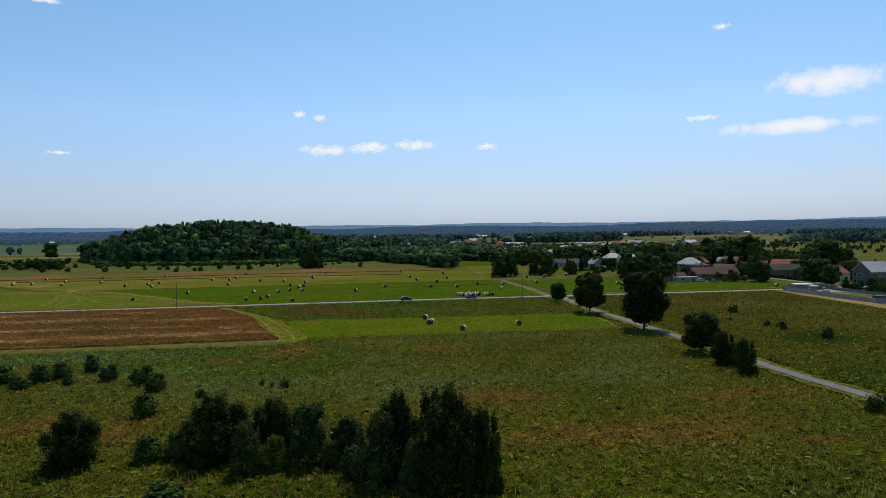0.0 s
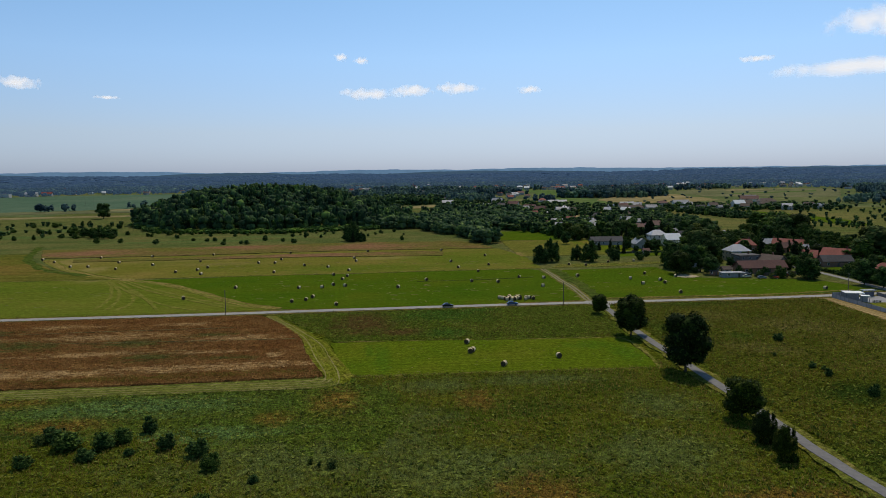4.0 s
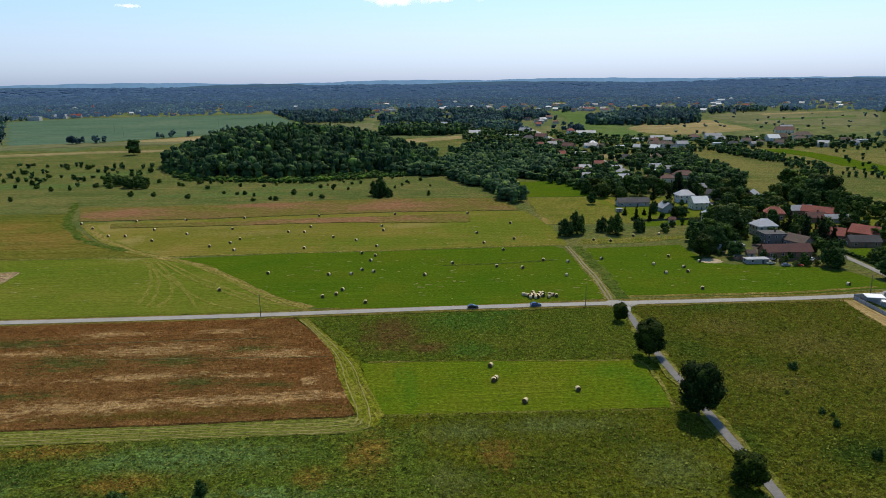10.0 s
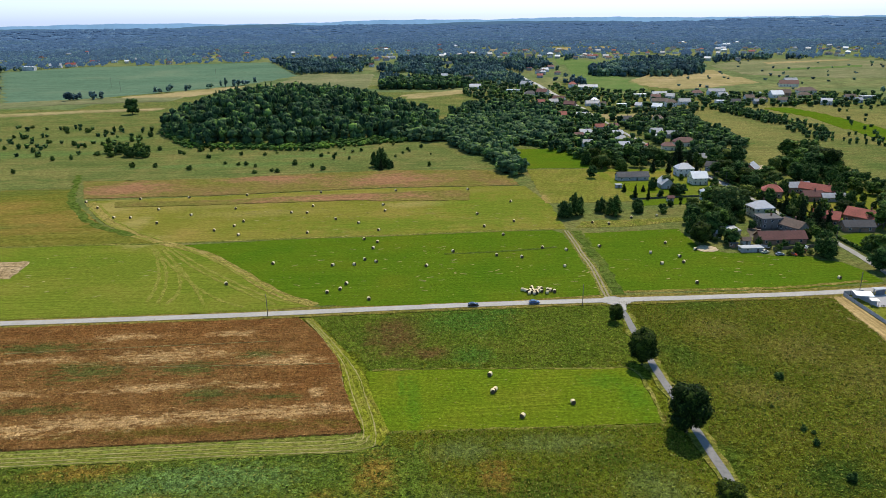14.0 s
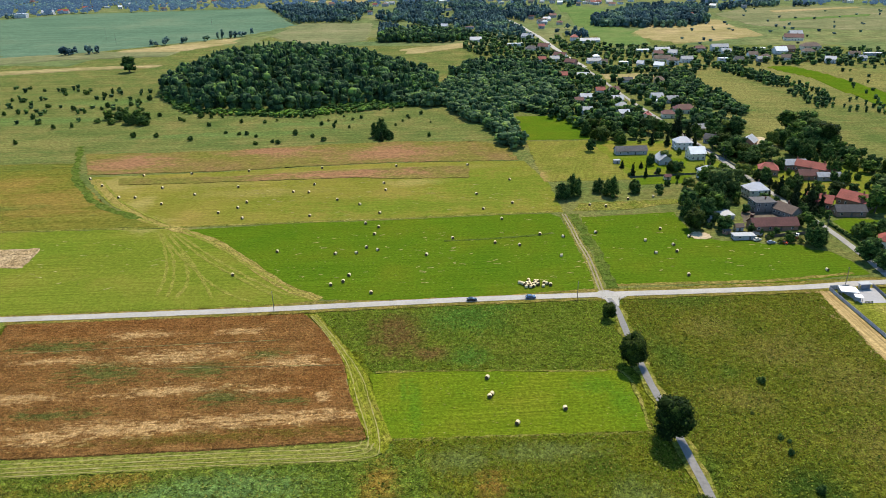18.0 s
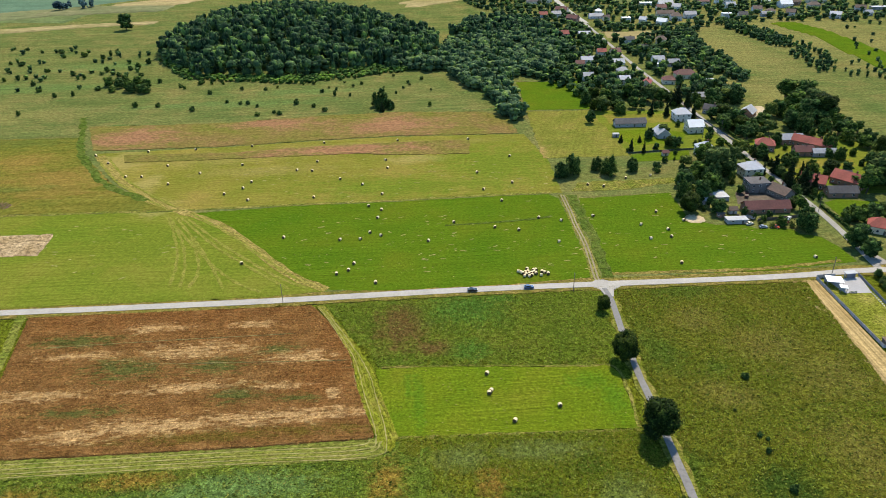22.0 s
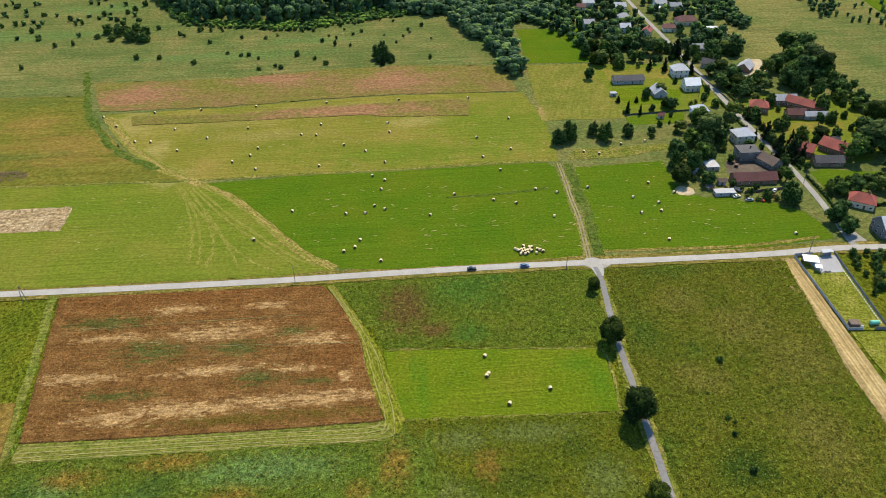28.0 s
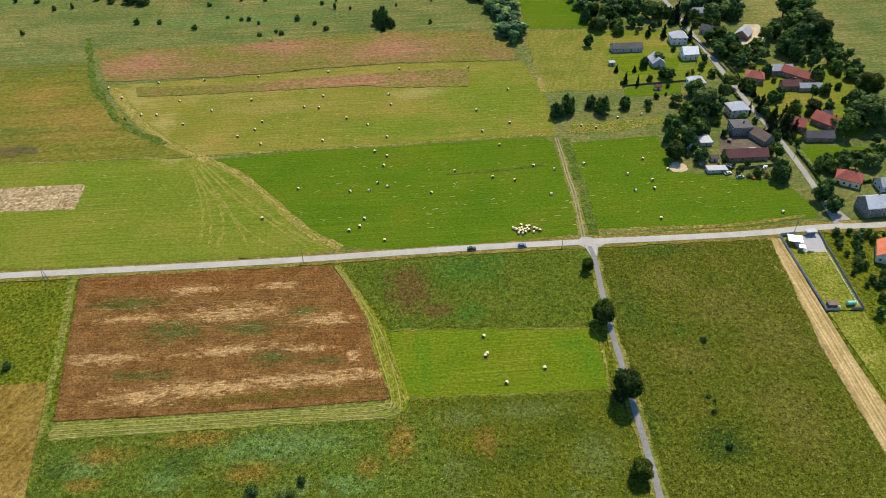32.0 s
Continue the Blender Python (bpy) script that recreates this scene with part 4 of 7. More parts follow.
# ---------------------------------------------------------------- trees
def leaf_cloud(lobes, count, size, seed, droop=0.0, up=0.35, loose=0.38):
    """Leaf clumps as small bent diamonds on and in a set of lobes (x, y, z, rx, ry, rz)."""
    rng = np.random.default_rng(seed)
    lobes = np.array(lobes, float)
    vol = (lobes[:, 3] * lobes[:, 4] * lobes[:, 5]) ** 0.7
    which = rng.choice(len(lobes), count, p=vol / vol.sum())
    d = rng.normal(size=(count, 3))
    d /= np.linalg.norm(d, axis=1)[:, None]
    r = 1 - 0.45 * rng.random(count) ** 1.6 + 0.1 * rng.normal(size=count)
    c = lobes[which, :3] + d * lobes[which, 3:] * r[:, None]
    n = d + rng.normal(size=(count, 3)) * loose + (0, 0, up)
    n /= np.linalg.norm(n, axis=1)[:, None]
    a = np.cross(n, rng.normal(size=(count, 3)))
    a /= np.linalg.norm(a, axis=1)[:, None] + 1e-9
    b = np.cross(n, a)
    s = size * rng.uniform(0.6, 1.35, count)[:, None]
    tip = n * s * 0.25
    v = np.stack([c + a * s, c + b * s * 0.75 - tip, c - a * s, c - b * s * 0.75 - tip], 1)
    v[:, :, 2] -= droop * s
    f = np.arange(count * 4).reshape(-1, 4)
    return v.reshape(-1, 3), f


def billows(lobes, around, rings, seed, full=0.86):
    """Closed rounded bodies inside the lobes, on which the leaf clumps sit."""
    rng = np.random.default_rng(seed)
    V, F, n = [], [], 0
    for x, y, z, rx, ry, rz in lobes:
        e = np.linspace(-math.pi / 2, math.pi / 2, rings + 1)[:, None] + np.zeros((1, around))
        a = np.linspace(0, 2 * math.pi, around, endpoint=False)[None] + rng.uniform(0, 6.28)
        r = full * (1 + 0.13 * rng.normal(size=e.shape)) * np.ones_like(e)
        r[0], r[-1] = full, full
        v = np.stack([x + rx * r * np.cos(e) * np.cos(a), y + ry * r * np.cos(e) * np.sin(a), z + rz * r * np.sin(e)], -1).reshape(-1, 3)
        k = np.arange(rings * around)
        right = (k // around) * around + (k % around + 1) % around
        V.append(v)
        F.append(np.stack([k, right, right + around, k + around], 1) + n)
        n += len(v)
    return np.concatenate(V), np.concatenate(F)


def joined(a, b):
    return np.concatenate([a[0], b[0]]), np.concatenate([a[1], b[1] + len(a[0])])


def lobes_round(h, w, n, seed, low=0.25):
    rng = np.random.default_rng(seed)
    out = [(0, 0, h * (0.55 + low / 2), w * 0.36, w * 0.36, h * (1 - low) * 0.38)]
    for k in range(n):
        a, e = k * 2.4 + rng.uniform(-0.4, 0.4), rng.uniform(-0.75, 1.0)
        rr = w * 0.3 * math.sqrt(max(0.1, 1 - 0.7 * e * e)) * rng.uniform(0.8, 1.15)
        s = rng.uniform(0.14, 0.22) * w
        out.append((rr * math.cos(a), rr * math.sin(a), h * (low + (1 - low) * (0.5 + 0.4 * e)), s, s, s * rng.uniform(0.75, 1.1)))
    return out


def lobes_cone(h, w, n):
    return [(0.08 * w * math.cos(k * 2.4), 0.08 * w * math.sin(k * 2.4), h * (0.1 + 0.86 * k / n), w * 0.5 * (1 - k / n) + 0.12, w * 0.5 * (1 - k / n) + 0.12, h * 0.6 / n + 0.1) for k in range(n)]


def trunk_bm(h, r, limbs, seed, spread):
    rng = random.Random(seed)
    bm = rod((0, 0, -0.3), (0.04 * h * rng.uniform(-1, 1), 0.03 * h, h * 0.55), r, r * 0.55, 8)
    for k in range(limbs):
        a, z0 = k * 2.4 + rng.uniform(-0.4, 0.4), h * rng.uniform(0.2, 0.5)
        rod((0, 0, z0), (spread * math.cos(a) * rng.uniform(0.5, 0.9), spread * math.sin(a) * rng.uniform(0.5, 0.9), z0 + h * rng.uniform(0.2, 0.4)), r * 0.4, r * 0.1, 5, bm)
    return bm


def lobes_bush(h, w, n, seed):
    """A bush leafy to the ground, with shoots of uneven length on top."""
    rng = np.random.default_rng(seed)
    out = [(0, 0, h * 0.4, w * 0.4, w * 0.4, h * 0.4)]
    for k in range(n):
        a, low = k * 2.4 + rng.uniform(-0.4, 0.4), k % 3 == 0
        if low:
            rr, s = w * rng.uniform(0.24, 0.36), rng.uniform(0.1, 0.18) * w
            out.append((rr * math.cos(a), rr * math.sin(a), h * rng.uniform(0.08, 0.4), s, s, h * rng.uniform(0.1, 0.2)))
        else:
            rr, s, top = w * rng.uniform(0.05, 0.36), rng.uniform(0.05, 0.13) * w, rng.uniform(0.0, 1.0)
            z = h * (0.86 - 1.3 * (rr / w) ** 2 - 0.3 * top * top)
            out.append((rr * math.cos(a), rr * math.sin(a), z, s, s, h * rng.uniform(0.09, 0.2)))
    return out


def tree_kind(name, kind, count, size, mat, h, w, seed, label, category="tree", low=0.22, lobes=11):
    """One tree or bush as a thing with its parts, to be copied; it is the first of its kind at the place given later."""
    t = empty(name)
    if kind == "cone":
        L = lobes_cone(h, w, 8)
    elif kind == "oak":
        L = lobes_round(h, w, lobes, seed, low) + [(w * 0.2 * math.cos(k * 2.1), w * 0.2 * math.sin(k * 2.1), h * 0.24, w * 0.14, w * 0.14, h * 0.1) for k in range(5)] + [(0, 0, h * 0.24, w * 0.17, w * 0.17, h * 0.14)]
    elif kind == "bush":
        L = lobes_bush(h, w, lobes, seed)
    else:
        L = lobes_round(h, w, lobes, seed, low)
    v, f = leaf_cloud(L, count, size, seed, up=0.1 if kind == "cone" else 0.3, loose=0.32)
    if kind != "cone":
        v, f = joined((v, f), billows(L, 8, 5, seed, 0.55 if kind == "bush" else 0.78))
    v[:, 2] = np.maximum(v[:, 2], 0.02)
    part("trunk", trunk_bm(h, max(0.05, 0.022 * h), 7 if kind != "cone" else 3, seed, w * 0.4), M_BARK, t)
    mesh_object("crown", v, f.tolist(), mat, t)
    return tagged(t, label, category)


def place(proto, rows, group="", label="", sink=0.0):
    """Copies of a kind at rows of x, y, height, width, its own size being 10 m by 8 m (trees) or 3 m by 3 m (bushes)."""
    h0, w0 = proto["size"]
    for k, (x, y, h, w) in enumerate(rows):
        m = pose(x, y, float(height(np.array(x), np.array(y))) - sink, 0, 0, (x * 37 + y * 91) % 360) @ Matrix.Diagonal((w / w0, w / w0, h / h0, 1))
        c = copy_thing(proto, m)
        tagged(c, label, "", group)


def retire(proto):
    for o in list(proto.children_recursive) + [proto]:
        bpy.data.objects.remove(o)


OAK = tree_kind("tree", "oak", 7000, 0.25, M_LEAF_DARK, 10, 9, 41, "broad dark green tree standing beside the lane", lobes=18, low=0.08)
ROUND = tree_kind("tree", "oak", 2300, 0.35, M_LEAF, 10, 8, 42, "full green broadleaf tree", low=0.04, lobes=15)
TALL = tree_kind("tree", "round", 1300, 0.4, M_LEAF, 10, 5, 43, "tall narrow green tree", low=0.12, lobes=13)
PALE = tree_kind("tree", "round", 1500, 0.42, M_LEAF_LIGHT, 10, 9, 44, "pale grey-green willow tree", low=0.15, lobes=14)
SPRUCE = tree_kind("conifer", "cone", 1100, 0.34, M_NEEDLE, 10, 4.5, 45, "dark green spruce in a garden", "conifer")
BUSH = tree_kind("bush", "bush", 1500, 0.13, M_LEAF, 3, 3, 46, "dark green bush in the meadow", "bush", low=0.02, lobes=9)
BIGBUSH = tree_kind("bush", "bush", 14000, 0.14, M_LEAF_DARK, 10, 8, 47, "tall dense dark green bush", "bush", low=0.03, lobes=24)
THICK = tree_kind("tree", "bush", 3200, 0.3, M_LEAF, 10, 8, 49, "dense dark green tree leafy to the ground", low=0.03, lobes=24)
PALEBUSH = tree_kind("bush", "bush", 5200, 0.17, M_LEAF_LIGHT, 10, 8, 50, "loose pale green bush", "bush", low=0.03, lobes=26)
SHRUB = tree_kind("shrub", "bush", 700, 0.13, M_LEAF_LIGHT, 3, 3, 48, "small pale green shrub", "shrub", low=0.02, lobes=8)

for o in (OAK, ROUND, TALL, PALE, SPRUCE, BIGBUSH, THICK, PALEBUSH):
    o["size"] = (10.0, {THICK: 8.0, PALEBUSH: 8.0, OAK: 9.0, ROUND: 8.0, TALL: 5.0, PALE: 9.0, SPRUCE: 4.5, BIGBUSH: 8.0}[o])
BUSH["size"] = SHRUB["size"] = (3.0, 3.0)

# trees of the lane and the foreground
place(OAK, [(48.9, 171.2, 14.5, 13), (43.7, 210.5, 11.8, 11), (39.5, 243.5, 6.6, 6.4), (50.8, 138.5, 8.0, 9)], "trees along the lane")
place(BIGBUSH, [(50.0, 125.5, 6.2, 5.4), (50.3, 117.5, 6.2, 4.8)], "trees along the lane", "dense dark bush beside the lane")
place(BIGBUSH, [(0, 64.5, 10.6, 7.6), (3.4, 65.5, 8.2, 4.4), (-4.8, 69.5, 9.0, 5.0), (-25, 76, 7.4, 8.6), (-39.7, 74, 6.2, 7.0), (-19.7, 80, 6.0, 6.0), (-10.5, 74.5, 5.0, 4.8)], "bushes in the foreground")
place(PALEBUSH, [(-6.6, 68, 7.4, 6.2), (-14.3, 74.5, 6.9, 6.0), (-20.5, 71.5, 5.6, 4.0), (-18, 73, 3.6, 3.8), (-11.9, 73, 3.2, 3.2), (-29.5, 76.5, 3.4, 3.6), (-2.6, 65.5, 5.2, 4.6)], "bushes in the foreground")
place(BUSH, [(-32.5, 76, 3.0, 4.2), (-28.8, 75.6, 2.6, 3.2), (-22.5, 78.5, 4.6, 4.6), (-16.4, 79.5, 5.0, 4.6), (-26, 64.1, 1.8, 5.0), (-9, 70, 3.4, 4.0)], "bushes in the foreground", "lower dark green bush in tall grass")
place(BUSH, [(x, y, h * 0.92, w * 1.3) for x, y, h, w in ((-68.6, 118.7, 3.6, 4), (-66.5, 121.5, 3.4, 3.4), (-62.4, 115.7, 1.6, 1.8), (-57, 119, 3.2, 3), (-64, 127, 3.6, 2.8), (-69, 113.5, 2.4, 3.4), (-75, 118, 3.6, 5), (-50, 116, 3.6, 3.8), (-45.5, 110.5, 3.2, 3), (-47, 112, 2.2, 2.2), (-41, 95.2, 3.6, 3.2), (-36.9, 105.8, 1.6, 1.8), (-80, 122, 3, 4.4), (-78, 110, 2.6, 3))], "bushes in the meadow")
place(SHRUB, [(-29.5, 113, 1.7, 1.2), (-25.5, 111.6, 2.0, 2.0), (-27.8, 112, 1.2, 0.9), (56.7, 92, 3.0, 3.6), (-81.3, 119.7, 2.4, 2.8), (-70.2, 121.4, 2, 2.4), (76, 186, 1.4, 1.6)], "shrubs in the meadow", "single shrub in the tall grass")
place(BUSH, [(84, 203.5, 2.4, 3.6), (80.5, 174.5, 1.8, 2.4), (82.5, 173, 1.2, 1.6), (81, 167.5, 2.2, 2.2), (83.5, 152.5, 2.8, 3)], "bushes in the meadow", "low dark bush alone in the olive meadow")
place(BUSH, [(-195, 168, 2.6, 5), (-198, 166, 2, 3)], "bushes in the meadow")
# trees along the fields
place(THICK, [(30.5, 384, 10.5, 11), (37, 389, 14, 10.5), (51.5, 397, 9, 8), (58, 390, 12.5, 11), (145.5, 324, 12.5, 13)], "field trees", "broad dark tree at the field's edge")
place(THICK, [(72.5, 397, 8.5, 8.5)], "field trees", "round dark bush at the field's edge")
place(ROUND, [ (87, 401, 4.5, 6), (161, 306, 11, 10), (164, 297, 9, 9), (166, 313, 9, 8), (-455, 815, 19, 20)], "field trees", "full dark green tree at the field's edge")
place(THICK, [(-97, 518, 16, 11), (-103, 521, 12, 9), (-91, 516, 7.5, 7), (-100, 512, 6, 6)], "field trees", "clump of dark trees standing alone in the pasture")
place(SPRUCE, [(-96, 507, 9, 4), (72, 447, 6, 3.4), (84, 448, 5, 3)], "field trees")
B22A = [(-449.5, 582.2), (-439, 586.5), (-414, 570), (-396.5, 551), (-508, 706), (-484, 694), (-463, 694), (-448, 674), (-430, 680), (-405, 670), (-403.6, 683), (-400, 690), (-485, 644), (-471, 640), (-430.5, 617), (-397.5, 604), (-381, 594), (-373, 609), (-373, 619), (-354, 605), (-354, 626), (-350, 633), (-348, 558), (-333, 553), (-323, 559), (-309, 551), (-302, 551), (-345, 586), (-334, 606), (-346.5, 648)]
B22B = [(-360, 540), (-373, 535), (-372, 486), (-291.6, 511), (-273.6, 512), (-280, 569), (-267, 579), (-257, 579), (-247, 550), (-223.5, 526), (-195, 515), (-188, 494), (-177, 500), (-172, 497), (-204, 563), (-242, 503), (-166.6, 524), (-151, 517), (-140, 507), (-142, 549), (-127, 584), (-91, 512), (-62, 523.5), (-211, 522), (-205, 522)]
rr = random.Random(7)
place(BUSH, [(x, y, rr.uniform(3, 6.5), rr.uniform(4, 9)) for x, y in B22A] + [(x, y, rr.uniform(2.4, 5), rr.uniform(3, 6)) for x, y in B22B], "pasture bushes", "dark green bush scattered over rough pasture")


# ---------------------------------------------------------------- woods
def wood(name, poly, spacing, h, w, leaves, size, mat, seed, label, kinds=4, avoid=()):
    """A wood nobody could count, as one mesh: crowns of many leaf clumps at uneven spots."""
    rng = np.random.default_rng(seed)
    p = np.array(poly)
    x, y = np.meshgrid(np.arange(p[:, 0].min(), p[:, 0].max(), spacing), np.arange(p[:, 1].min(), p[:, 1].max(), spacing))
    x, y = (x + rng.uniform(-0.45, 0.45, x.shape) * spacing).ravel(), (y + rng.uniform(-0.45, 0.45, y.shape) * spacing).ravel()
    ok = inside(poly, x, y)
    for ax, ay, r in avoid:
        ok &= (x - ax) ** 2 + (y - ay) ** 2 > r * r
    return wood_at(name, list(zip(x[ok], y[ok])), h, w, leaves, size, mat, seed, label, kinds)


def lobes_dome(seed, kind):
    """A crown of unit size: one dome with billows on it, or every fourth a slender pointed one."""
    rng = np.random.default_rng(seed)
    if kind % 8 == 7:
        return [(0, 0, 0.2 + 0.16 * k, 0.28 - 0.045 * k, 0.28 - 0.045 * k, 0.18) for k in range(5)]
    out = [(0, 0, 0.62, 0.44, 0.44, 0.29), (0, 0, 0.27, 0.4, 0.4, 0.28)]
    for k in range(7):
        a, e = k * 2.4 + rng.uniform(-0.4, 0.4), rng.uniform(-0.2, 0.9)
        r, q = 0.3 * math.sqrt(1 - 0.6 * e * e), rng.uniform(0.14, 0.22)
        out.append((r * math.cos(a), r * math.sin(a), 0.6 + 0.26 * e, q, q, q * 0.75))
    return out


def wood_at(name, spots, h, w, leaves, size, mat, seed, label, kinds=4):
    """One mesh of crowns at the given spots."""
    rng = np.random.default_rng(seed)
    x, y = np.array(spots).T
    protos = [joined(leaf_cloud(lobes_dome(seed + k, k), int(leaves * 0.6), size * 0.85, seed + k, up=0.2, loose=0.4), billows(lobes_dome(seed + k, k), 7, 4, seed + k)) for k in range(kinds)]
    V, F, n = [], [], 0
    for k in range(len(x)):
        v, f = protos[k % kinds]
        a, hh, ww = rng.uniform(0, 6.28), h * rng.uniform(0.65, 1.3), w * rng.uniform(0.65, 1.25)
        c, s = math.cos(a), math.sin(a)
        q = np.stack([(v[:, 0] * c - v[:, 1] * s) * ww + x[k], (v[:, 0] * s + v[:, 1] * c) * ww + y[k], v[:, 2] * hh], 1)
        q[:, 2] += float(height(np.array(x[k]), np.array(y[k])))
        V.append(q)
        F.append(f + n)
        n += len(v)
    me = bpy.data.meshes.new(name)
    V, F = np.concatenate(V), np.concatenate(F)
    me.vertices.add(len(V))
    me.vertices.foreach_set("co", V.ravel())
    me.loops.add(F.size)
    me.loops.foreach_set("vertex_index", F.ravel().astype(np.int32))
    me.polygons.add(len(F))
    me.polygons.foreach_set("loop_start", np.arange(0, F.size, 4, dtype=np.int32))
    me.update(calc_edges=True)
    me.shade_smooth()
    me.materials.append(mat)
    return tagged(new(name, me), label, "wood", kind="stuff")


HILL_WOOD = [(-352, 690), (-330, 650), (-283, 604), (-185, 602), (-137, 638), (-80, 660), (-74, 722), (-92, 784), (-150, 836), (-240, 850), (-310, 830), (-365, 770)]
wood("wood", HILL_WOOD, 8.4, 15.0, 11.5, 420, 0.060, M_WOODLAND, 51, "dense dark deciduous wood covering the hill", 8)
wood("willow_thicket", [(-120, 640), (-60, 628), (-15, 540), (-8, 500), (6, 486), (10, 510), (2, 560), (0, 612), (35, 620), (45, 680), (20, 780), (-60, 760), (-80, 670)], 6.8, 10.5, 10.5, 240, 0.075, M_THICKET, 52, "pale green willow thicket at the foot of the hill")

# ---------------------------------------------------------------- hay bales
def bale():
    t = empty("hay_bale")
    bm = bmesh.new()
    bmesh.ops.create_cone(bm, cap_ends=True, segments=20, radius1=0.68, radius2=0.68, depth=1.24, matrix=Matrix.Translation((0, 0, 0.66)) @ Matrix.Rotation(math.pi / 2, 4, "Y"))
    caps = [f for f in bm.faces if len(f.verts) > 4]
    inner = bmesh.ops.inset_individual(bm, faces=caps, thickness=0.08, depth=0.05)
    inner = bmesh.ops.inset_individual(bm, faces=caps, thickness=0.25, depth=-0.03)
    part("hay_roll", bm, M_STRAW, t)
    bm = bmesh.new()
    bmesh.ops.create_cone(bm, cap_ends=False, segments=20, radius1=0.7, radius2=0.7, depth=1.12, matrix=Matrix.Translation((0, 0, 0.66)) @ Matrix.Rotation(math.pi / 2, 4, "Y"))
    part("net_wrap", bm, M_NET, t, "pale net wrap")
    return tagged(t, "round hay bale in pale net wrap on mown grass", "hay bale", "hay bales")


BALES_W = [(-264.3, 403.7), (-249.1, 390.8), (-233.4, 412.8), (-203.9, 418.6), (-168.7, 426.4), (-226.9, 369.9), (-217.2, 370.5), (-209.4, 388.9), (-184.2, 377.8), (-163.4, 393.1), (-196.2, 360.3), (-148.4, 366.3), (-150.2, 357.0), (-158.0, 348.2), (-141.7, 340.8), (-127.0, 386.0)]
BALES_N = [(-122.5, 435.4), (-74.5, 442.8), (-27.9, 447.9), (-118.3, 401.1), (-117.6, 385.8), (-76.3, 405.8), (-72.9, 392.8), (-97.7, 373.8), (-83.1, 366.5), (-106.4, 346.8), (-69.4, 353.6), (-18.8, 388.6), (2.1, 374.4), (-13.7, 363.5), (0.1, 417.2)]
BALES_M = [(-73.9, 337.3), (-66.2, 332.8), (-66.5, 323.0), (-67.2, 305.9), (-61.3, 303.1), (-26.9, 320.2), (-3.3, 348.6), (16.0, 328.3), (-5.9, 315.8), (27.3, 325.7), (5.9, 313.6), (-108.6, 297.8), (-120.3, 271.1), (-80.4, 297.3), (-70.6, 298.8), (-37.4, 299.0), (-68.7, 274.4), (-69.9, 268.1), (-74.5, 264.4), (-55.8, 258.2), (25.0, 302.1)]
BALES_E = [(44.6, 373.6), (53.2, 371.7), (43.7, 332.1), (67.0, 384.5), (81.7, 389.5), (76.4, 339.1), (66.5, 323.4), (88.5, 329.7), (78.9, 318.7), (68.9, 308.3), (79.0, 310.9), (78.7, 285.0), (139.6, 294.3)]
BALES_S = [(-5.2, 199.0), (-3.4, 189.7), (-4.0, 188.4), (4.8, 175.4), (19.5, 183.9)]
HEAP = [(5.7, 272.0), (6.9, 271.3), (7.7, 270.5), (8.5, 268.1), (8.7, 271.4), (9.5, 274.5), (9.8, 272.1), (10.6, 268.1), (10.3, 270.2), (11.4, 270.9), (12.2, 273.6), (12.6, 271.9), (13.5, 273.9), (13.5, 270.9), (15.7, 269.5), (16.1, 272.5), (17.3, 272.0), (18.8, 271.0), (9.2, 269.5), (11.7, 269.2)]
BALE = bale()
rr = random.Random(9)
for spots, name in ((BALES_W + BALES_N + BALES_M + BALES_E + BALES_S, ""), (HEAP, "round hay bale in a gathered row near the road")):
    for x, y in spots:
        b = copy_thing(BALE, pose(x, y, 0.04, 0, 0, rr.uniform(60, 120) if rr.random() < 0.75 else rr.uniform(-40, 40)))
        tagged(b, name, "", "gathered hay bales" if name else "")


# ---------------------------------------------------------------- houses

HOUSES_a = [
    (82.3, 482.3, 25, 8, 3, 8, 'gable', 'dark', 'grey'),
    (120.1, 497.9, 13, 11, 6, 8, 'hip', 'pale', 'white'),
    (123.5, 472.5, 12, 11, 5, 10, 'gable', 'white', 'cream'),
    (100.2, 461.1, 10, 13, 3.2, 10, 'gable', 'grey', 'grey'),
    (120.1, 427.3, 11, 10, 6, 10, 'hip', 'pale', 'white'),
    (138.4, 394.0, 13, 11, 6, 12, 'hip', 'pale', 'cream'),
    (135.7, 372.8, 13, 11, 6, 8, 'flat', 'dark', 'drab'),
    (146.0, 364.5, 9, 14, 3.4, 32, 'gable', 'brown', 'drab'),
    (132.5, 345.0, 27, 9, 2.9, 8, 'gable', 'maroon', 'brick'),
    (113.1, 360.3, 8, 11, 2.4, 10, 'flat', 'grey', 'grey'),
]
HOUSES_b = [
    (159.9, 439.4, 13, 11, 4.5, -14, 'hip', 'red', 'brick'),
    (179.3, 451.2, 16, 8, 4, 8, 'gable', 'grey', 'brick'),
    (190.2, 443.2, 28, 9, 4, -38, 'gable', 'red', 'brick'),
    (179.7, 430.0, 13, 8, 3.5, 4, 'gable', 'maroon', 'brick'),
    (191.4, 428.5, 16, 6, 3, 4, 'gable', 'grey', 'grey'),
    (168.4, 380.4, 15, 10, 4, -30, 'gable', 'red', 'brick'),
    (188.5, 382.6, 20, 11, 4, -45, 'gable', 'red', 'brick'),
    (178.3, 367.4, 18, 8, 3, 4, 'gable', 'dark', 'brick'),
    (180.5, 324.2, 14, 11, 4, -25, 'hip', 'red', 'cream'),
    (182.7, 298.7, 13, 12, 6.3, 12, 'gable', 'pale', 'drab'),
]
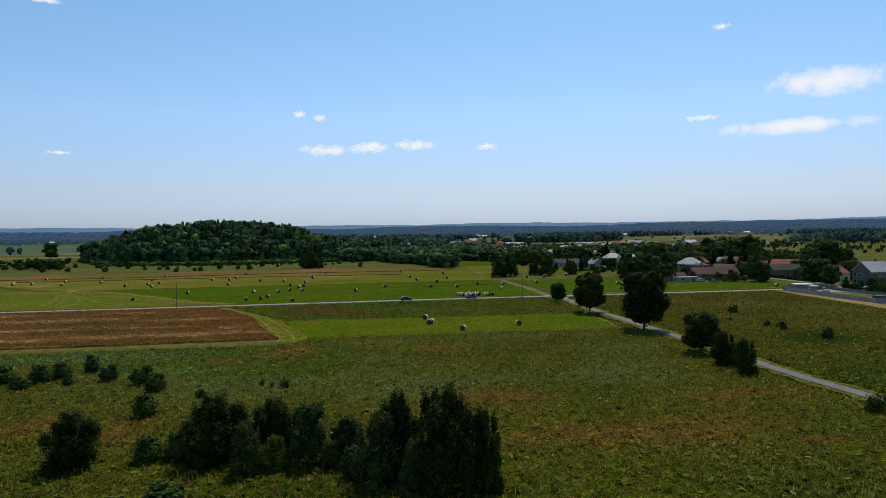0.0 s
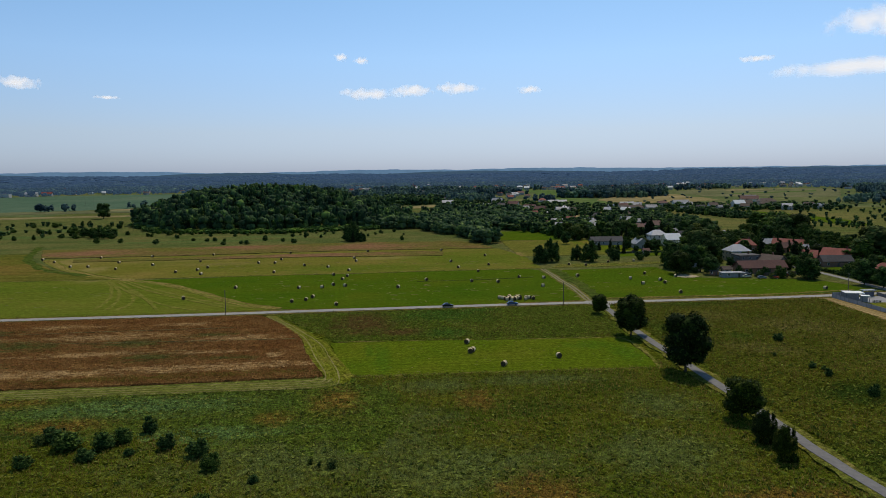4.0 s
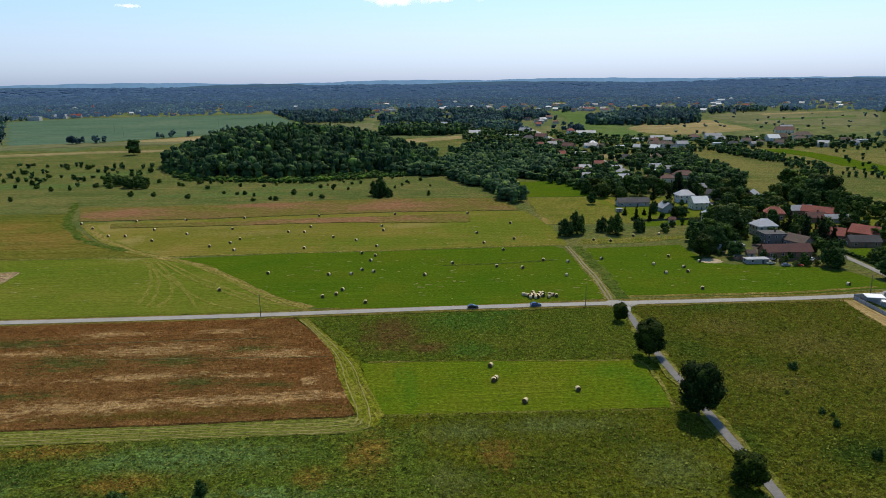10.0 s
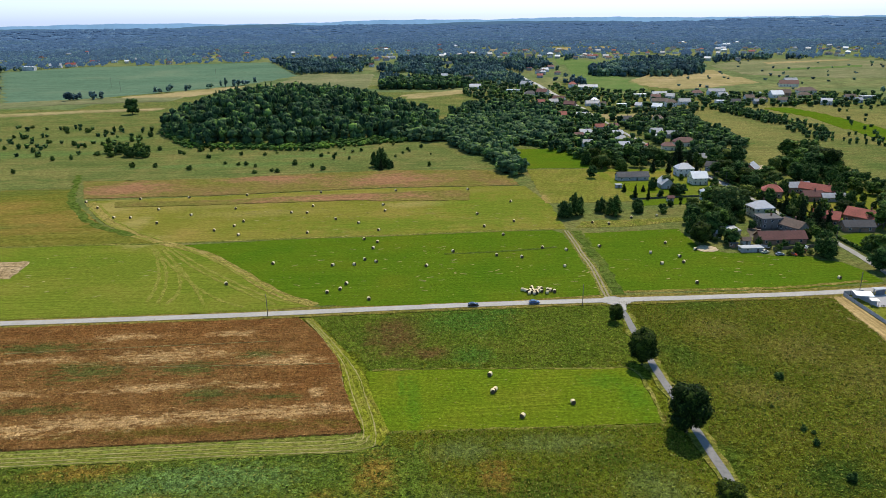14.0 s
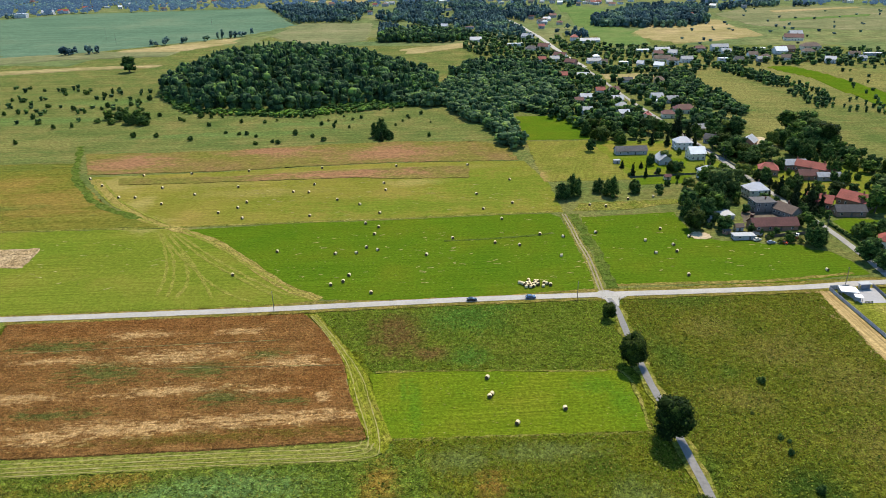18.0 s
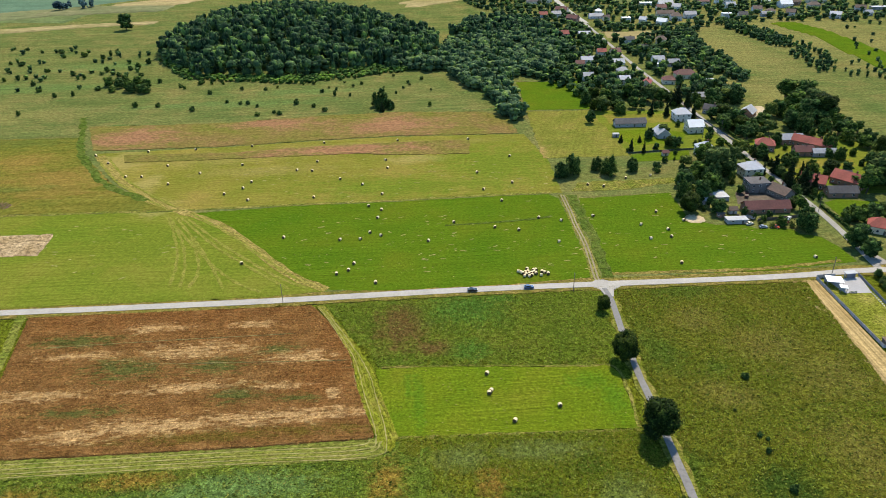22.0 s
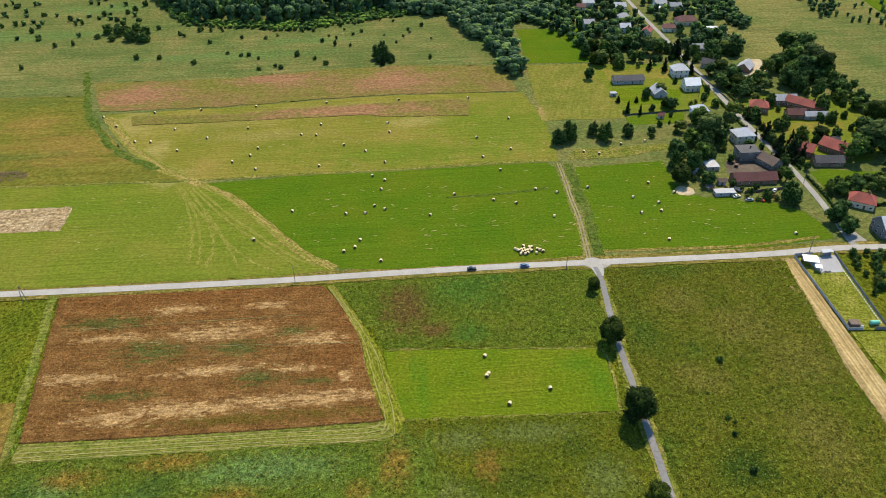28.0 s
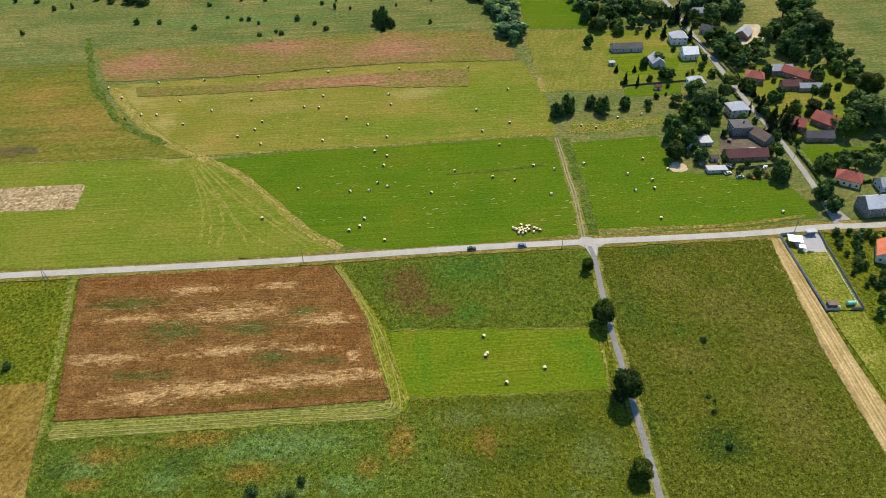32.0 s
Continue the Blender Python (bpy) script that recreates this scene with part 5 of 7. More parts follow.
HOUSES_c = [
    (197.7, 320.3, 10, 9, 3.5, 10, 'gable', 'grey', 'white'),
    (177.9, 263.3, 12, 14, 4, -20, 'gable', 'orange', 'cream'),
    (143.4, 550.7, 10, 8, 3, 8, 'gable', 'grey', 'grey'),
    (144.9, 515.0, 12, 9, 3.5, -30, 'gable', 'dark', 'grey'),
    (169.1, 510.5, 11, 14, 3.2, -30, 'gable', 'grey', 'brick'),
    (114.1, 330.0, 12, 5, 2.2, 8, 'flat', 'grey', 'grey'),
]
MID_HOUSES_a = [
    (146.7, 616.8, 20, 12, 4, 6, 'hip', 'maroon', 'cream'),
    (129.5, 597.2, 12, 9, 4, 0, 'hip', 'maroon', 'cream'),
    (131.9, 664.0, 12, 10, 5, 8, 'gable', 'grey', 'white'),
    (144.7, 658.3, 12, 8, 4, 8, 'gable', 'grey', 'grey'),
    (128.1, 654.9, 8, 6, 3, 8, 'flat', 'white', 'white'),
    (164.8, 599.2, 10, 7, 3, 6, 'flat', 'pale', 'grey'),
    (110.1, 587.3, 8, 11, 4, -20, 'gable', 'red', 'cream'),
    (94.8, 652.3, 12, 9, 5, 10, 'gable', 'pale', 'white'),
    (94.7, 618.8, 11, 10, 6, 10, 'hip', 'grey', 'white'),
    (92.7, 593.8, 10, 8, 5, 8, 'gable', 'pale', 'white'),
]
MID_HOUSES_b = [
    (84.9, 700.5, 10, 8, 4, 8, 'gable', 'red', 'white'),
    (150.6, 755.8, 12, 10, 5, -10, 'hip', 'brown', 'cream'),
    (127.4, 716.0, 11, 9, 4, -20, 'gable', 'dark', 'grey'),
    (118.5, 757.1, 12, 8, 4, 6, 'gable', 'dark', 'white'),
    (131.1, 875.9, 12, 8, 5, 8, 'flat', 'white', 'white'),
    (208.9, 898.3, 16, 10, 5, 6, 'gable', 'grey', 'white'),
    (251.8, 898.3, 13, 10, 6, 6, 'flat', 'pale', 'white'),
    (272.5, 965.2, 14, 9, 5, 6, 'gable', 'grey', 'white'),
    (296.7, 935.6, 13, 10, 5, 6, 'gable', 'brown', 'white'),
    (310.2, 925.6, 11, 9, 4, 6, 'hip', 'brown', 'cream'),
]
MID_HOUSES_c = [
    (374.1, 895.1, 14, 10, 5, -15, 'gable', 'pale', 'white'),
    (373.7, 963.4, 16, 11, 5, 6, 'hip', 'brown', 'cream'),
    (421.7, 944.6, 14, 9, 4, -8, 'gable', 'brown', 'white'),
    (417.8, 912.2, 10, 8, 4, 6, 'gable', 'grey', 'white'),
    (348.8, 996.7, 13, 10, 5, 6, 'flat', 'white', 'white'),
    (98.1, 701.2, 10, 9, 4, 20, 'gable', 'maroon', 'cream'),
    (67.9, 666.7, 12, 8, 4, 10, 'gable', 'pale', 'white'),
    (63.8, 603.3, 10, 8, 5, 10, 'gable', 'grey', 'white'),
]
FAR_HOUSES_a = [
    (52.4, 782.0, 14, 10, 5, 8, 'gable', 'red', 'white'),
    (74.9, 781.9, 14, 10, 4, 8, 'gable', 'pale', 'white'),
    (35.2, 902.5, 11, 9, 4, 8, 'gable', 'red', 'white'),
    (50.6, 902.2, 13, 9, 5, 10, 'gable', 'grey', 'white'),
    (68.5, 869.0, 16, 10, 6, -30, 'gable', 'maroon', 'brick'),
    (59.4, 932.4, 18, 10, 5, -25, 'gable', 'maroon', 'cream'),
    (90.0, 1106.5, 13, 12, 6, 6, 'hip', 'red', 'white'),
    (103.7, 1079.9, 18, 10, 4, 6, 'gable', 'pale', 'white'),
    (23.8, 1000.1, 18, 12, 4, 10, 'hip', 'dark', 'cream'),
    (41.4, 1013.9, 18, 12, 5, -25, 'gable', 'maroon', 'cream'),
]
FAR_HOUSES_b = [
    (-49.1, 1305.5, 16, 10, 5, 8, 'gable', 'grey', 'white'),
    (-1.0, 1235.1, 13, 11, 6, 10, 'hip', 'red', 'cream'),
    (-57.4, 1095.4, 20, 11, 4, 6, 'gable', 'pale', 'white'),
    (-129.8, 1762.5, 24, 16, 8, 8, 'hip', 'grey', 'white'),
    (-169.4, 1832.3, 14, 12, 6, 8, 'gable', 'white', 'white'),
    (-1025.3, 1445.1, 34, 18, 9, 12, 'flat', 'pale', 'white'),
    (-1011.3, 1519.5, 30, 14, 6, 12, 'gable', 'pale', 'white'),
    (-994.6, 1550.2, 26, 12, 6, 12, 'gable', 'red', 'white'),
    (-989.9, 1637.8, 24, 12, 6, 12, 'gable', 'red', 'white'),
    (-948.9, 1751.7, 22, 12, 6, 10, 'hip', 'pale', 'white'),
]
FAR_HOUSES_c = [
    (-855.6, 1740.9, 18, 11, 5, 10, 'hip', 'red', 'white'),
    (244.5, 986.0, 16, 11, 6, 6, 'hip', 'maroon', 'cream'),
    (193.5, 974.1, 22, 11, 5, 6, 'gable', 'pale', 'white'),
    (423.1, 1152.0, 22, 12, 4, 6, 'gable', 'grey', 'grey'),
]

TOWN_HOUSES_a = [
    (81, 683, 12, 5, 2.8, 8, 'flat', 'pale', 'grey'),
    (61, 655.5, 9, 7, 3.0, 8, 'gable', 'maroon', 'cream'),
    (1.9, 1050, 26, 9, 4, 8, 'flat', 'pale', 'white'),
    (118, 1085, 16, 9, 4, 6, 'gable', 'pale', 'white'),
    (98, 894, 20, 9, 3.5, 8, 'gable', 'grey', 'white'),
    (104, 927, 9, 8, 4, 8, 'hip', 'white', 'white'),
    (109, 882, 8, 8, 4, 12, 'gable', 'brown', 'cream'),
    (150, 870, 9, 9, 4, -25, 'gable', 'pale', 'white'),
    (172, 990, 20, 9, 3.5, 6, 'flat', 'white', 'white'),
    (184, 949, 14, 10, 4.5, 6, 'gable', 'maroon', 'cream'),
]
TOWN_HOUSES_b = [
    (203, 950, 12, 10, 5.5, -20, 'gable', 'grey', 'white'),
    (182, 910, 24, 10, 4, 6, 'gable', 'brown', 'cream'),
    (169, 855, 13, 10, 4.5, -30, 'gable', 'white', 'white'),
    (190, 884, 14, 12, 6, 6, 'hip', 'brown', 'white'),
    (20.5, 1124, 20, 12, 5, -25, 'gable', 'grey', 'white'),
    (273, 1000, 26, 10, 6, 6, 'gable', 'grey', 'white'),
    (271, 902, 12, 9, 4, 6, 'gable', 'dark', 'cream'),
    (328, 1005, 12, 8, 3.2, 6, 'flat', 'white', 'white'),
    (341, 970, 18, 14, 5, 10, 'gable', 'white', 'white'),
    (330, 914, 12, 10, 4.5, -20, 'gable', 'brown', 'white'),
]
TOWN_HOUSES_c = [
    (300, 908, 14, 8, 3.5, 6, 'gable', 'grey', 'grey'),
    (356, 987, 20, 12, 5, 6, 'gable', 'brown', 'brick'),
    (391, 1004, 28, 14, 6, 6, 'hip', 'brown', 'cream'),
    (403, 1101, 30, 14, 5, -12, 'gable', 'maroon', 'cream'),
    (448, 953, 24, 10, 3.5, 6, 'flat', 'grey', 'grey'),
]

def house(x, y, w, d, h, turn, roof, cover, wall, full=True):
    """A house: walls with thickness below a real roof, windows with panes, a door and a chimney."""
    w, d, h = w * 0.85, d * 0.85, h * 0.88
    t = empty("house" if h > 2.9 else "shed", (x, y, float(height(np.array(x), np.array(y)))), turn)
    part("wall", box(w, d, h + 0.4, (0, 0, -0.4)), WALLS[wall], t)
    rise, over = {"gable": 0.37 * min(w, d) + 0.3, "hip": 0.32 * min(w, d) + 0.3, "flat": 0.35}[roof], 0.5
    bm = bmesh.new()
    if roof == "flat":
        bm.free()
        bm = box(w + 0.7, d + 0.7, 0.35, (0, 0, h + 0.003), 0.05)
    else:
        W, D = w / 2 + over, d / 2 + over
        along = w >= d
        inset = 0 if roof == "gable" else min(w, d) * 0.42
        e = [(-W, -D), (W, -D), (W, D), (-W, D)]
        ridge = [(-W + inset, 0), (W - inset, 0)] if along else [(0, -D + inset), (0, D - inset)]
        for lift in (0.0, 0.22):
            for q in e:
                bm.verts.new((*q, h - 0.12 + lift))
            for q in ridge:
                bm.verts.new((*q, h + rise + lift))
        bm.verts.ensure_lookup_table()
        v = bm.verts
        tri = [(0, 1, 5, 4), (2, 3, 4, 5), (3, 0, 4), (1, 2, 5)] if along else [(1, 2, 5, 4), (3, 0, 4, 5), (0, 1, 4), (2, 3, 5)]
        for f in tri:
            if roof == "gable" and len(f) == 3:
                continue
            bm.faces.new([v[k + 6] for k in f])
            bm.faces.new([v[k] for k in f[::-1]])
        for a, b in ((0, 1), (1, 2), (2, 3), (3, 0)):
            flat_edge = (roof == "hip") or ((a in (0, 2)) == along)
            if flat_edge:
                bm.faces.new((v[a], v[b], v[b + 6], v[a + 6]))
            else:
                k = next(f[2] for f in tri if len(f) == 3 and a in f and b in f)
                bm.faces.new((v[a], v[k], v[k + 6], v[a + 6]))
                bm.faces.new((v[k], v[b], v[b + 6], v[k + 6]))
        if roof == "gable":
            for s in (-1, 1):
                g = bmesh.new()
                if along:
                    pts = [(s * w / 2, -d / 2, h - 0.01), (s * w / 2, d / 2, h - 0.01), (s * w / 2, 0, h + rise - 0.14)]
                else:
                    pts = [(-w / 2, s * d / 2, h - 0.01), (w / 2, s * d / 2, h - 0.01), (0, s * d / 2, h + rise - 0.14)]
                far = [Vector(q) - Vector((s * 0.3, 0, 0) if along else (0, s * 0.3, 0)) for q in pts]
                a = [g.verts.new(q) for q in pts] + [g.verts.new(q) for q in far]
                for f in ((0, 1, 2), (5, 4, 3), (0, 2, 5, 3), (2, 1, 4, 5), (1, 0, 3, 4)):
                    g.faces.new([a[k] for k in f])
                bmesh.ops.recalc_face_normals(g, faces=g.faces)
                part("gable", g, WALLS[wall], t)
        bmesh.ops.recalc_face_normals(bm, faces=bm.faces)
    roof_ob = part("roof", bm, ROOFS[cover], t)
    if h > 2.9:
        part("chimney", box(0.7, 0.6, rise * 0.5 + 1.5, (w * 0.16, d * 0.06, h + rise * 0.45), 0.03), M_BRICKDARK, roof_ob)
    floors = 2 if h >= 4.3 else 1
    step = (2.9 if h > 2.9 else 5.0) if full else 4.2
    for side in ("s", "w", "e") if full else ("s",):
        span = w if side == "s" else d
        n = max(1, int(span / step))
        for fl in range(floors):
            z = 0.9 + fl * 2.6
            for k in range(n):
                u = (k + 0.5) / n * span - span / 2
                at = {"s": (u, -d / 2 - 0.02, z), "w": (-w / 2 - 0.02, u, z), "e": (w / 2 + 0.02, u, z)}[side]
                a = math.pi / 2 if side != "s" else 0
                if side == "s" and fl == 0 and k == n // 2:
                    part("door", box(1.0, 0.1, 2.1, (at[0], at[1], 0.02), 0.02), M_POLE, t)
                    continue
                win = part("window", box(1.2, 0.1, 1.3, at, 0.02, a), M_FRAME, t)
                s = 0.04
                off = {"s": (0, -s), "w": (-s, 0), "e": (s, 0)}[side]
                part("pane", box(1.04, 0.05, 1.14, (at[0] + off[0], at[1] + off[1], z + 0.08), 0, a), M_GLASS, win)
    roof_words = {"red": "red tiled", "maroon": "dark red", "orange": "orange tiled", "brown": "brown tiled", "dark": "dark felt", "grey": "grey metal", "pale": "pale metal", "white": "white metal"}[cover]
    wall_words = {"white": "white rendered", "cream": "cream rendered", "grey": "grey rendered", "drab": "drab grey-brown rendered", "brick": "old brick"}[wall]
    return tagged(t, f"{wall_words} {'house' if h > 2.9 else 'outbuilding'} with a {roof_words} {roof} roof", "house" if h > 2.9 else "shed", "village houses")


for row in HOUSES_a + HOUSES_b + HOUSES_c:
    house(*row)
for row in MID_HOUSES_a + MID_HOUSES_b + MID_HOUSES_c + FAR_HOUSES_a + FAR_HOUSES_b + FAR_HOUSES_c + TOWN_HOUSES_a + TOWN_HOUSES_b + TOWN_HOUSES_c:
    house(*row, full=False)


# ---------------------------------------------------------------- village trees, hedges and gardens
VILLAGE_TREES = [(79.5, 521.0, 9.9), (62.1, 517.6, 9.8), (117.4, 414.4, 13.0), (117.4, 391.6, 19.6), (107.9, 387.6, 12.3), (95.5, 364.5, 15.1), (109.8, 366.9, 11.9), (93.4, 340.8, 12.0), (107.7, 339.0, 9.6), (141.4, 428.8, 11.6), (134.1, 444.1, 6.9), (150.0, 345.9, 10.1), (153.0, 483.5, 14.9), (149.3, 502.0, 13.1), (150.4, 537.5, 13.9), (162.2, 546.1, 11.8), (169.9, 543.7, 11.8), (206.5, 545.5, 24.1), (216.4, 537.9, 19.2), (216.3, 498.3, 20.4), (204.2, 495.3, 17.9), (217.1, 520.0, 18.7), (171.7, 484.5, 12.9), (162.2, 475.0, 10.6), (189.1, 508.8, 13.6), (154.8, 474.6, 12.6), (189.2, 480.9, 13.0), (172.2, 471.2, 10.6), (215.9, 456.6, 10.6), (214.8, 467.0, 10.8), (221.5, 444.9, 10.5)]
VILLAGE_TREES_FAR = [(223.9, 420.5, 16.2), (211.9, 409.1, 11.8), (209.4, 384.0, 20.7), (199.8, 380.2, 14.9), (192.7, 370.5, 16.3), (216.1, 381.2, 17.0), (184.7, 398.9, 10.4), (180.8, 334.2, 10.1), (196.5, 339.2, 10.4), (173.6, 333.7, 8.4), (188.4, 336.0, 8.5), (89.7, 551.1, 11.6), (62.8, 541.5, 11.3), (70.9, 539.1, 11.3), (104.1, 540.7, 13.7), (112.7, 543.8, 11.5), (96.5, 545.8, 9.2), (105.1, 438.5, 9.7), (101.9, 440.3, 7.7), (128.9, 454.0, 6.0), (104.2, 404.6, 9.1), (127.7, 411.3, 7.4), (125.1, 382.1, 7.0), (139.5, 383.0, 7.1), (146.3, 348.4, 6.7), (121.0, 339.8, 4.9), (127.9, 332.1, 4.0), (131.8, 336.4, 4.1), (124.2, 334.5, 4.0), (86.3, 394.8, 4.4), (74.2, 428.9, 3.8)]
VILLAGE_SPRUCES = [(124.9, 536.3, 13.7), (130.7, 528.6, 10.2), (121.0, 530.8, 10.2), (75.9, 429.0, 5.6), (83.6, 427.5, 4.1), (153.1, 397.1, 9.2), (156.5, 382.4, 10.8), (161.9, 376.3, 10.7), (151.7, 369.5, 7.9), (146.2, 395.0, 4.6), (164.2, 387.7, 8.2), (111.2, 504.9, 7.6), (129.0, 501.0, 7.6), (100.8, 506.9, 6.5), (166.0, 371.9, 7.1), (167.1, 381.4, 6.3)]
DRY_YARD = [(175, 533), (186, 533), (187, 512), (178, 494), (160, 488), (163, 510)]
open_yard = lambda rows: [r for r in rows if not inside(DRY_YARD, np.array(r[0]), np.array(r[1]))]
rr = random.Random(21)
kinds = (ROUND, OAK, ROUND, PALE, ROUND, TALL)
for k, (x, y, w) in enumerate(open_yard(VILLAGE_TREES + VILLAGE_TREES_FAR)):
    place(kinds[k % 6] if w > 6 else BUSH, [(x, y, w * rr.uniform(0.75, 1.0), w * (1.0 if k % 6 != 5 else 0.7))], "village trees", "leafy green garden tree in the village" if w > 6 else "rounded garden bush in the village")
place(SPRUCE, [(x, y, 5 + w * 0.9, w * 0.62) for x, y, w in VILLAGE_SPRUCES], "village conifers")
FARM_TREES = [(94.0, 358.0, 12.0), (102.0, 353.0, 12.5), (113.0, 379.0, 15.1), (109.0, 392.0, 10.3), (125.0, 394.0, 13.9), (134.0, 412.0, 10.9), (94.0, 342.0, 8.5), (95.0, 375.0, 8.2), (115.0, 368.0, 9.2), (105.0, 347.0, 7.4), (164.0, 411.0, 9.6), (155.0, 393.0, 7.1), (154.0, 364.0, 8.7), (164.0, 380.0, 9.1), (173.0, 396.0, 11.6), (190.0, 417.0, 10.0), (199.0, 423.0, 10.1), (212.0, 410.0, 12.3), (204.0, 384.0, 15.3), (154.0, 426.0, 8.3), (169.0, 447.0, 9.6)]
GARDEN_TREES = [(155.0, 474.0, 10.8), (159.0, 465.0, 12.3), (152.0, 485.0, 11.0), (172.0, 521.0, 12.7), (168.0, 540.0, 14.0), (192.0, 487.0, 14.7), (195.0, 474.0, 16.1), (200.0, 455.0, 15.7), (198.0, 437.0, 12.8), (181.0, 500.0, 13.2), (190.0, 508.0, 12.6), (210.0, 497.0, 17.9), (206.0, 519.0, 15.7), (218.0, 491.0, 15.1), (56.0, 532.0, 11.5), (66.0, 516.0, 13.8), (79.0, 510.0, 12.0), (56.0, 487.0, 9.0), (75.0, 543.0, 12.7), (94.0, 540.0, 11.8), (91.0, 455.0, 8.5), (101.0, 462.0, 10.2), (102.0, 443.0, 7.6), (190.0, 379.0, 8.6)]
for k, (x, y, w) in enumerate(open_yard(FARM_TREES + GARDEN_TREES)):
    place((THICK, ROUND, THICK, TALL, THICK, PALE)[k % 6], [(x, y, w * rr.uniform(0.75, 1.05), w * (0.62 if k % 6 == 3 else 0.86))], "village trees", "leafy dark tree crowding the farm" if k < len(FARM_TREES) else "leafy garden tree between the houses")
HOUSE_SPOTS = [(r[0], r[1], 0.55 * max(r[2], r[3]) + 3) for r in HOUSES_a + HOUSES_b + HOUSES_c + MID_HOUSES_a + MID_HOUSES_b + MID_HOUSES_c + FAR_HOUSES_a + FAR_HOUSES_b + TOWN_HOUSES_a + TOWN_HOUSES_b + TOWN_HOUSES_c]
STREET = smooth_line(VILLAGE, 6.0)


def scatter(poly, count, kinds, h, w, seed, group, label, gap=4.0, clear=6.0):
    """Trees at chance spots of a piece of land, clear of houses, street and each other."""
    rng = random.Random(seed)
    p = np.array(poly)
    spots = []
    for _ in range(count * 30):
        if len(spots) >= count:
            break
        x, y = rng.uniform(p[:, 0].min(), p[:, 0].max()), rng.uniform(p[:, 1].min(), p[:, 1].max())
        if not inside(poly, np.array(x), np.array(y)) or np.min(np.hypot(STREET[:, 0] - x, STREET[:, 1] - y)) < clear:
            continue
        if any((x - a) ** 2 + (y - b) ** 2 < r * r for a, b, r in HOUSE_SPOTS) or any((x - a) ** 2 + (y - b) ** 2 < gap * gap for a, b in spots):
            continue
        spots.append((x, y))
        f = rng.uniform(0.65, 1.3)
        place(rng.choice(kinds), [(x, y, h * f, w * f * rng.uniform(0.85, 1.2))], group, label)


def grove(name, poly, count, h, w, seed, mat, label, gap=4.0, leaves=90, size=0.12):
    """Trees past counting, as one mesh of leaf clumps, clear of houses and street."""
    rng = random.Random(seed)
    p = np.array(poly)
    spots = []
    for _ in range(count * 12):
        if len(spots) >= count:
            break
        x, y = rng.uniform(p[:, 0].min(), p[:, 0].max()), rng.uniform(p[:, 1].min(), p[:, 1].max())
        if not inside(poly, np.array(x), np.array(y)) or np.min(np.hypot(STREET[:, 0] - x, STREET[:, 1] - y)) < 9:
            continue
        if any(inside(q, np.array(x), np.array(y)) for q in OPEN_PLOTS) or any((x - a) ** 2 + (y - b) ** 2 < r * r for a, b, r in HOUSE_SPOTS) or any((x - a) ** 2 + (y - b) ** 2 < gap * gap for a, b in spots):
            continue
        spots.append((x, y))
    return wood_at(name, spots, h, w, leaves, size, mat, seed, label)


OPEN_PLOTS = [[(95, 812), (152, 823), (158, 803), (119, 758), (96, 785)], [(10, 691), (43, 705), (44, 659), (6, 653)]]
grove("village_trees", [(45, 560), (60, 545), (180, 545), (165, 640), (185, 700), (190, 800), (20, 850), (5, 640)], 430, 8.5, 8.4, 22, M_GROVE, "leafy trees crowding round the village houses", 4.4, 150, 0.095)
grove("village_trees", [(20, 850), (190, 800), (240, 870), (450, 880), (470, 1000), (220, 1010), (150, 1040), (60, 1130), (-80, 1180), (-70, 1000)], 520, 7, 8.4, 23, M_GROVE, "leafy trees among the far village houses", 7.0, 110, 0.11)
grove("sapling_belt", [(233, 873), (248, 862), (272, 790), (284, 762), (266, 752), (250, 775), (235, 838)], 90, 7.5, 5.4, 30, M_GROVE, "dense belt of young trees on the dry pasture", 3.0, 110, 0.11)
grove("sapling_belt", [(262, 790), (284, 762), (296, 724), (292, 668), (262, 632), (262, 724), (250, 766)], 70, 5.5, 4.8, 31, M_GROVE, "loose belt of young trees on the dry pasture", 3.6, 110, 0.11)
grove("hedge_trees", [(186, 797), (187, 742), (192, 683), (200, 612), (190, 604), (175, 632), (166, 663), (160, 730)], 85, 8, 8, 32, M_GROVE, "hedge of trees at the village's edge", 4.0, 150, 0.095)
grove("pasture_scrub", [(320, 650), (420, 650), (640, 1000), (430, 1000), (345, 830)], 90, 4, 4.4, 33, M_GROVE, "scrub scattered over the dry pasture", 6.0)
grove("pasture_scrub", [(255, 640), (320, 600), (345, 640), (320, 700), (300, 690)], 30, 5, 4.2, 38, M_GROVE, "scrub and saplings on the dry pasture", 4.0)
grove("pasture_scrub", [(-540, 560), (-330, 545), (-352, 690), (-420, 720), (-600, 720)], 70, 4.0, 5.4, 34, M_GROVE, "scrub scattered over the rough pasture", 4.0, 110, 0.11)
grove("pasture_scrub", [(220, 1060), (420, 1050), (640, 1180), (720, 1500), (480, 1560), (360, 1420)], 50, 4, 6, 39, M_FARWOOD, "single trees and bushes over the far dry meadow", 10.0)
scatter([(85, 410), (112, 392), (150, 440), (130, 500), (60, 525), (62, 505), (105, 480)], 14, (BUSH, SHRUB, ROUND), 3.6, 3.6, 24, "garden bushes", "low garden bush behind the houses")
scatter([(150, 330), (172, 320), (230, 320), (235, 470), (205, 470), (160, 455), (170, 400)], 30, (ROUND, BUSH, PALE, THICK), 6, 5.6, 25, "village trees", "leafy tree in a village garden")
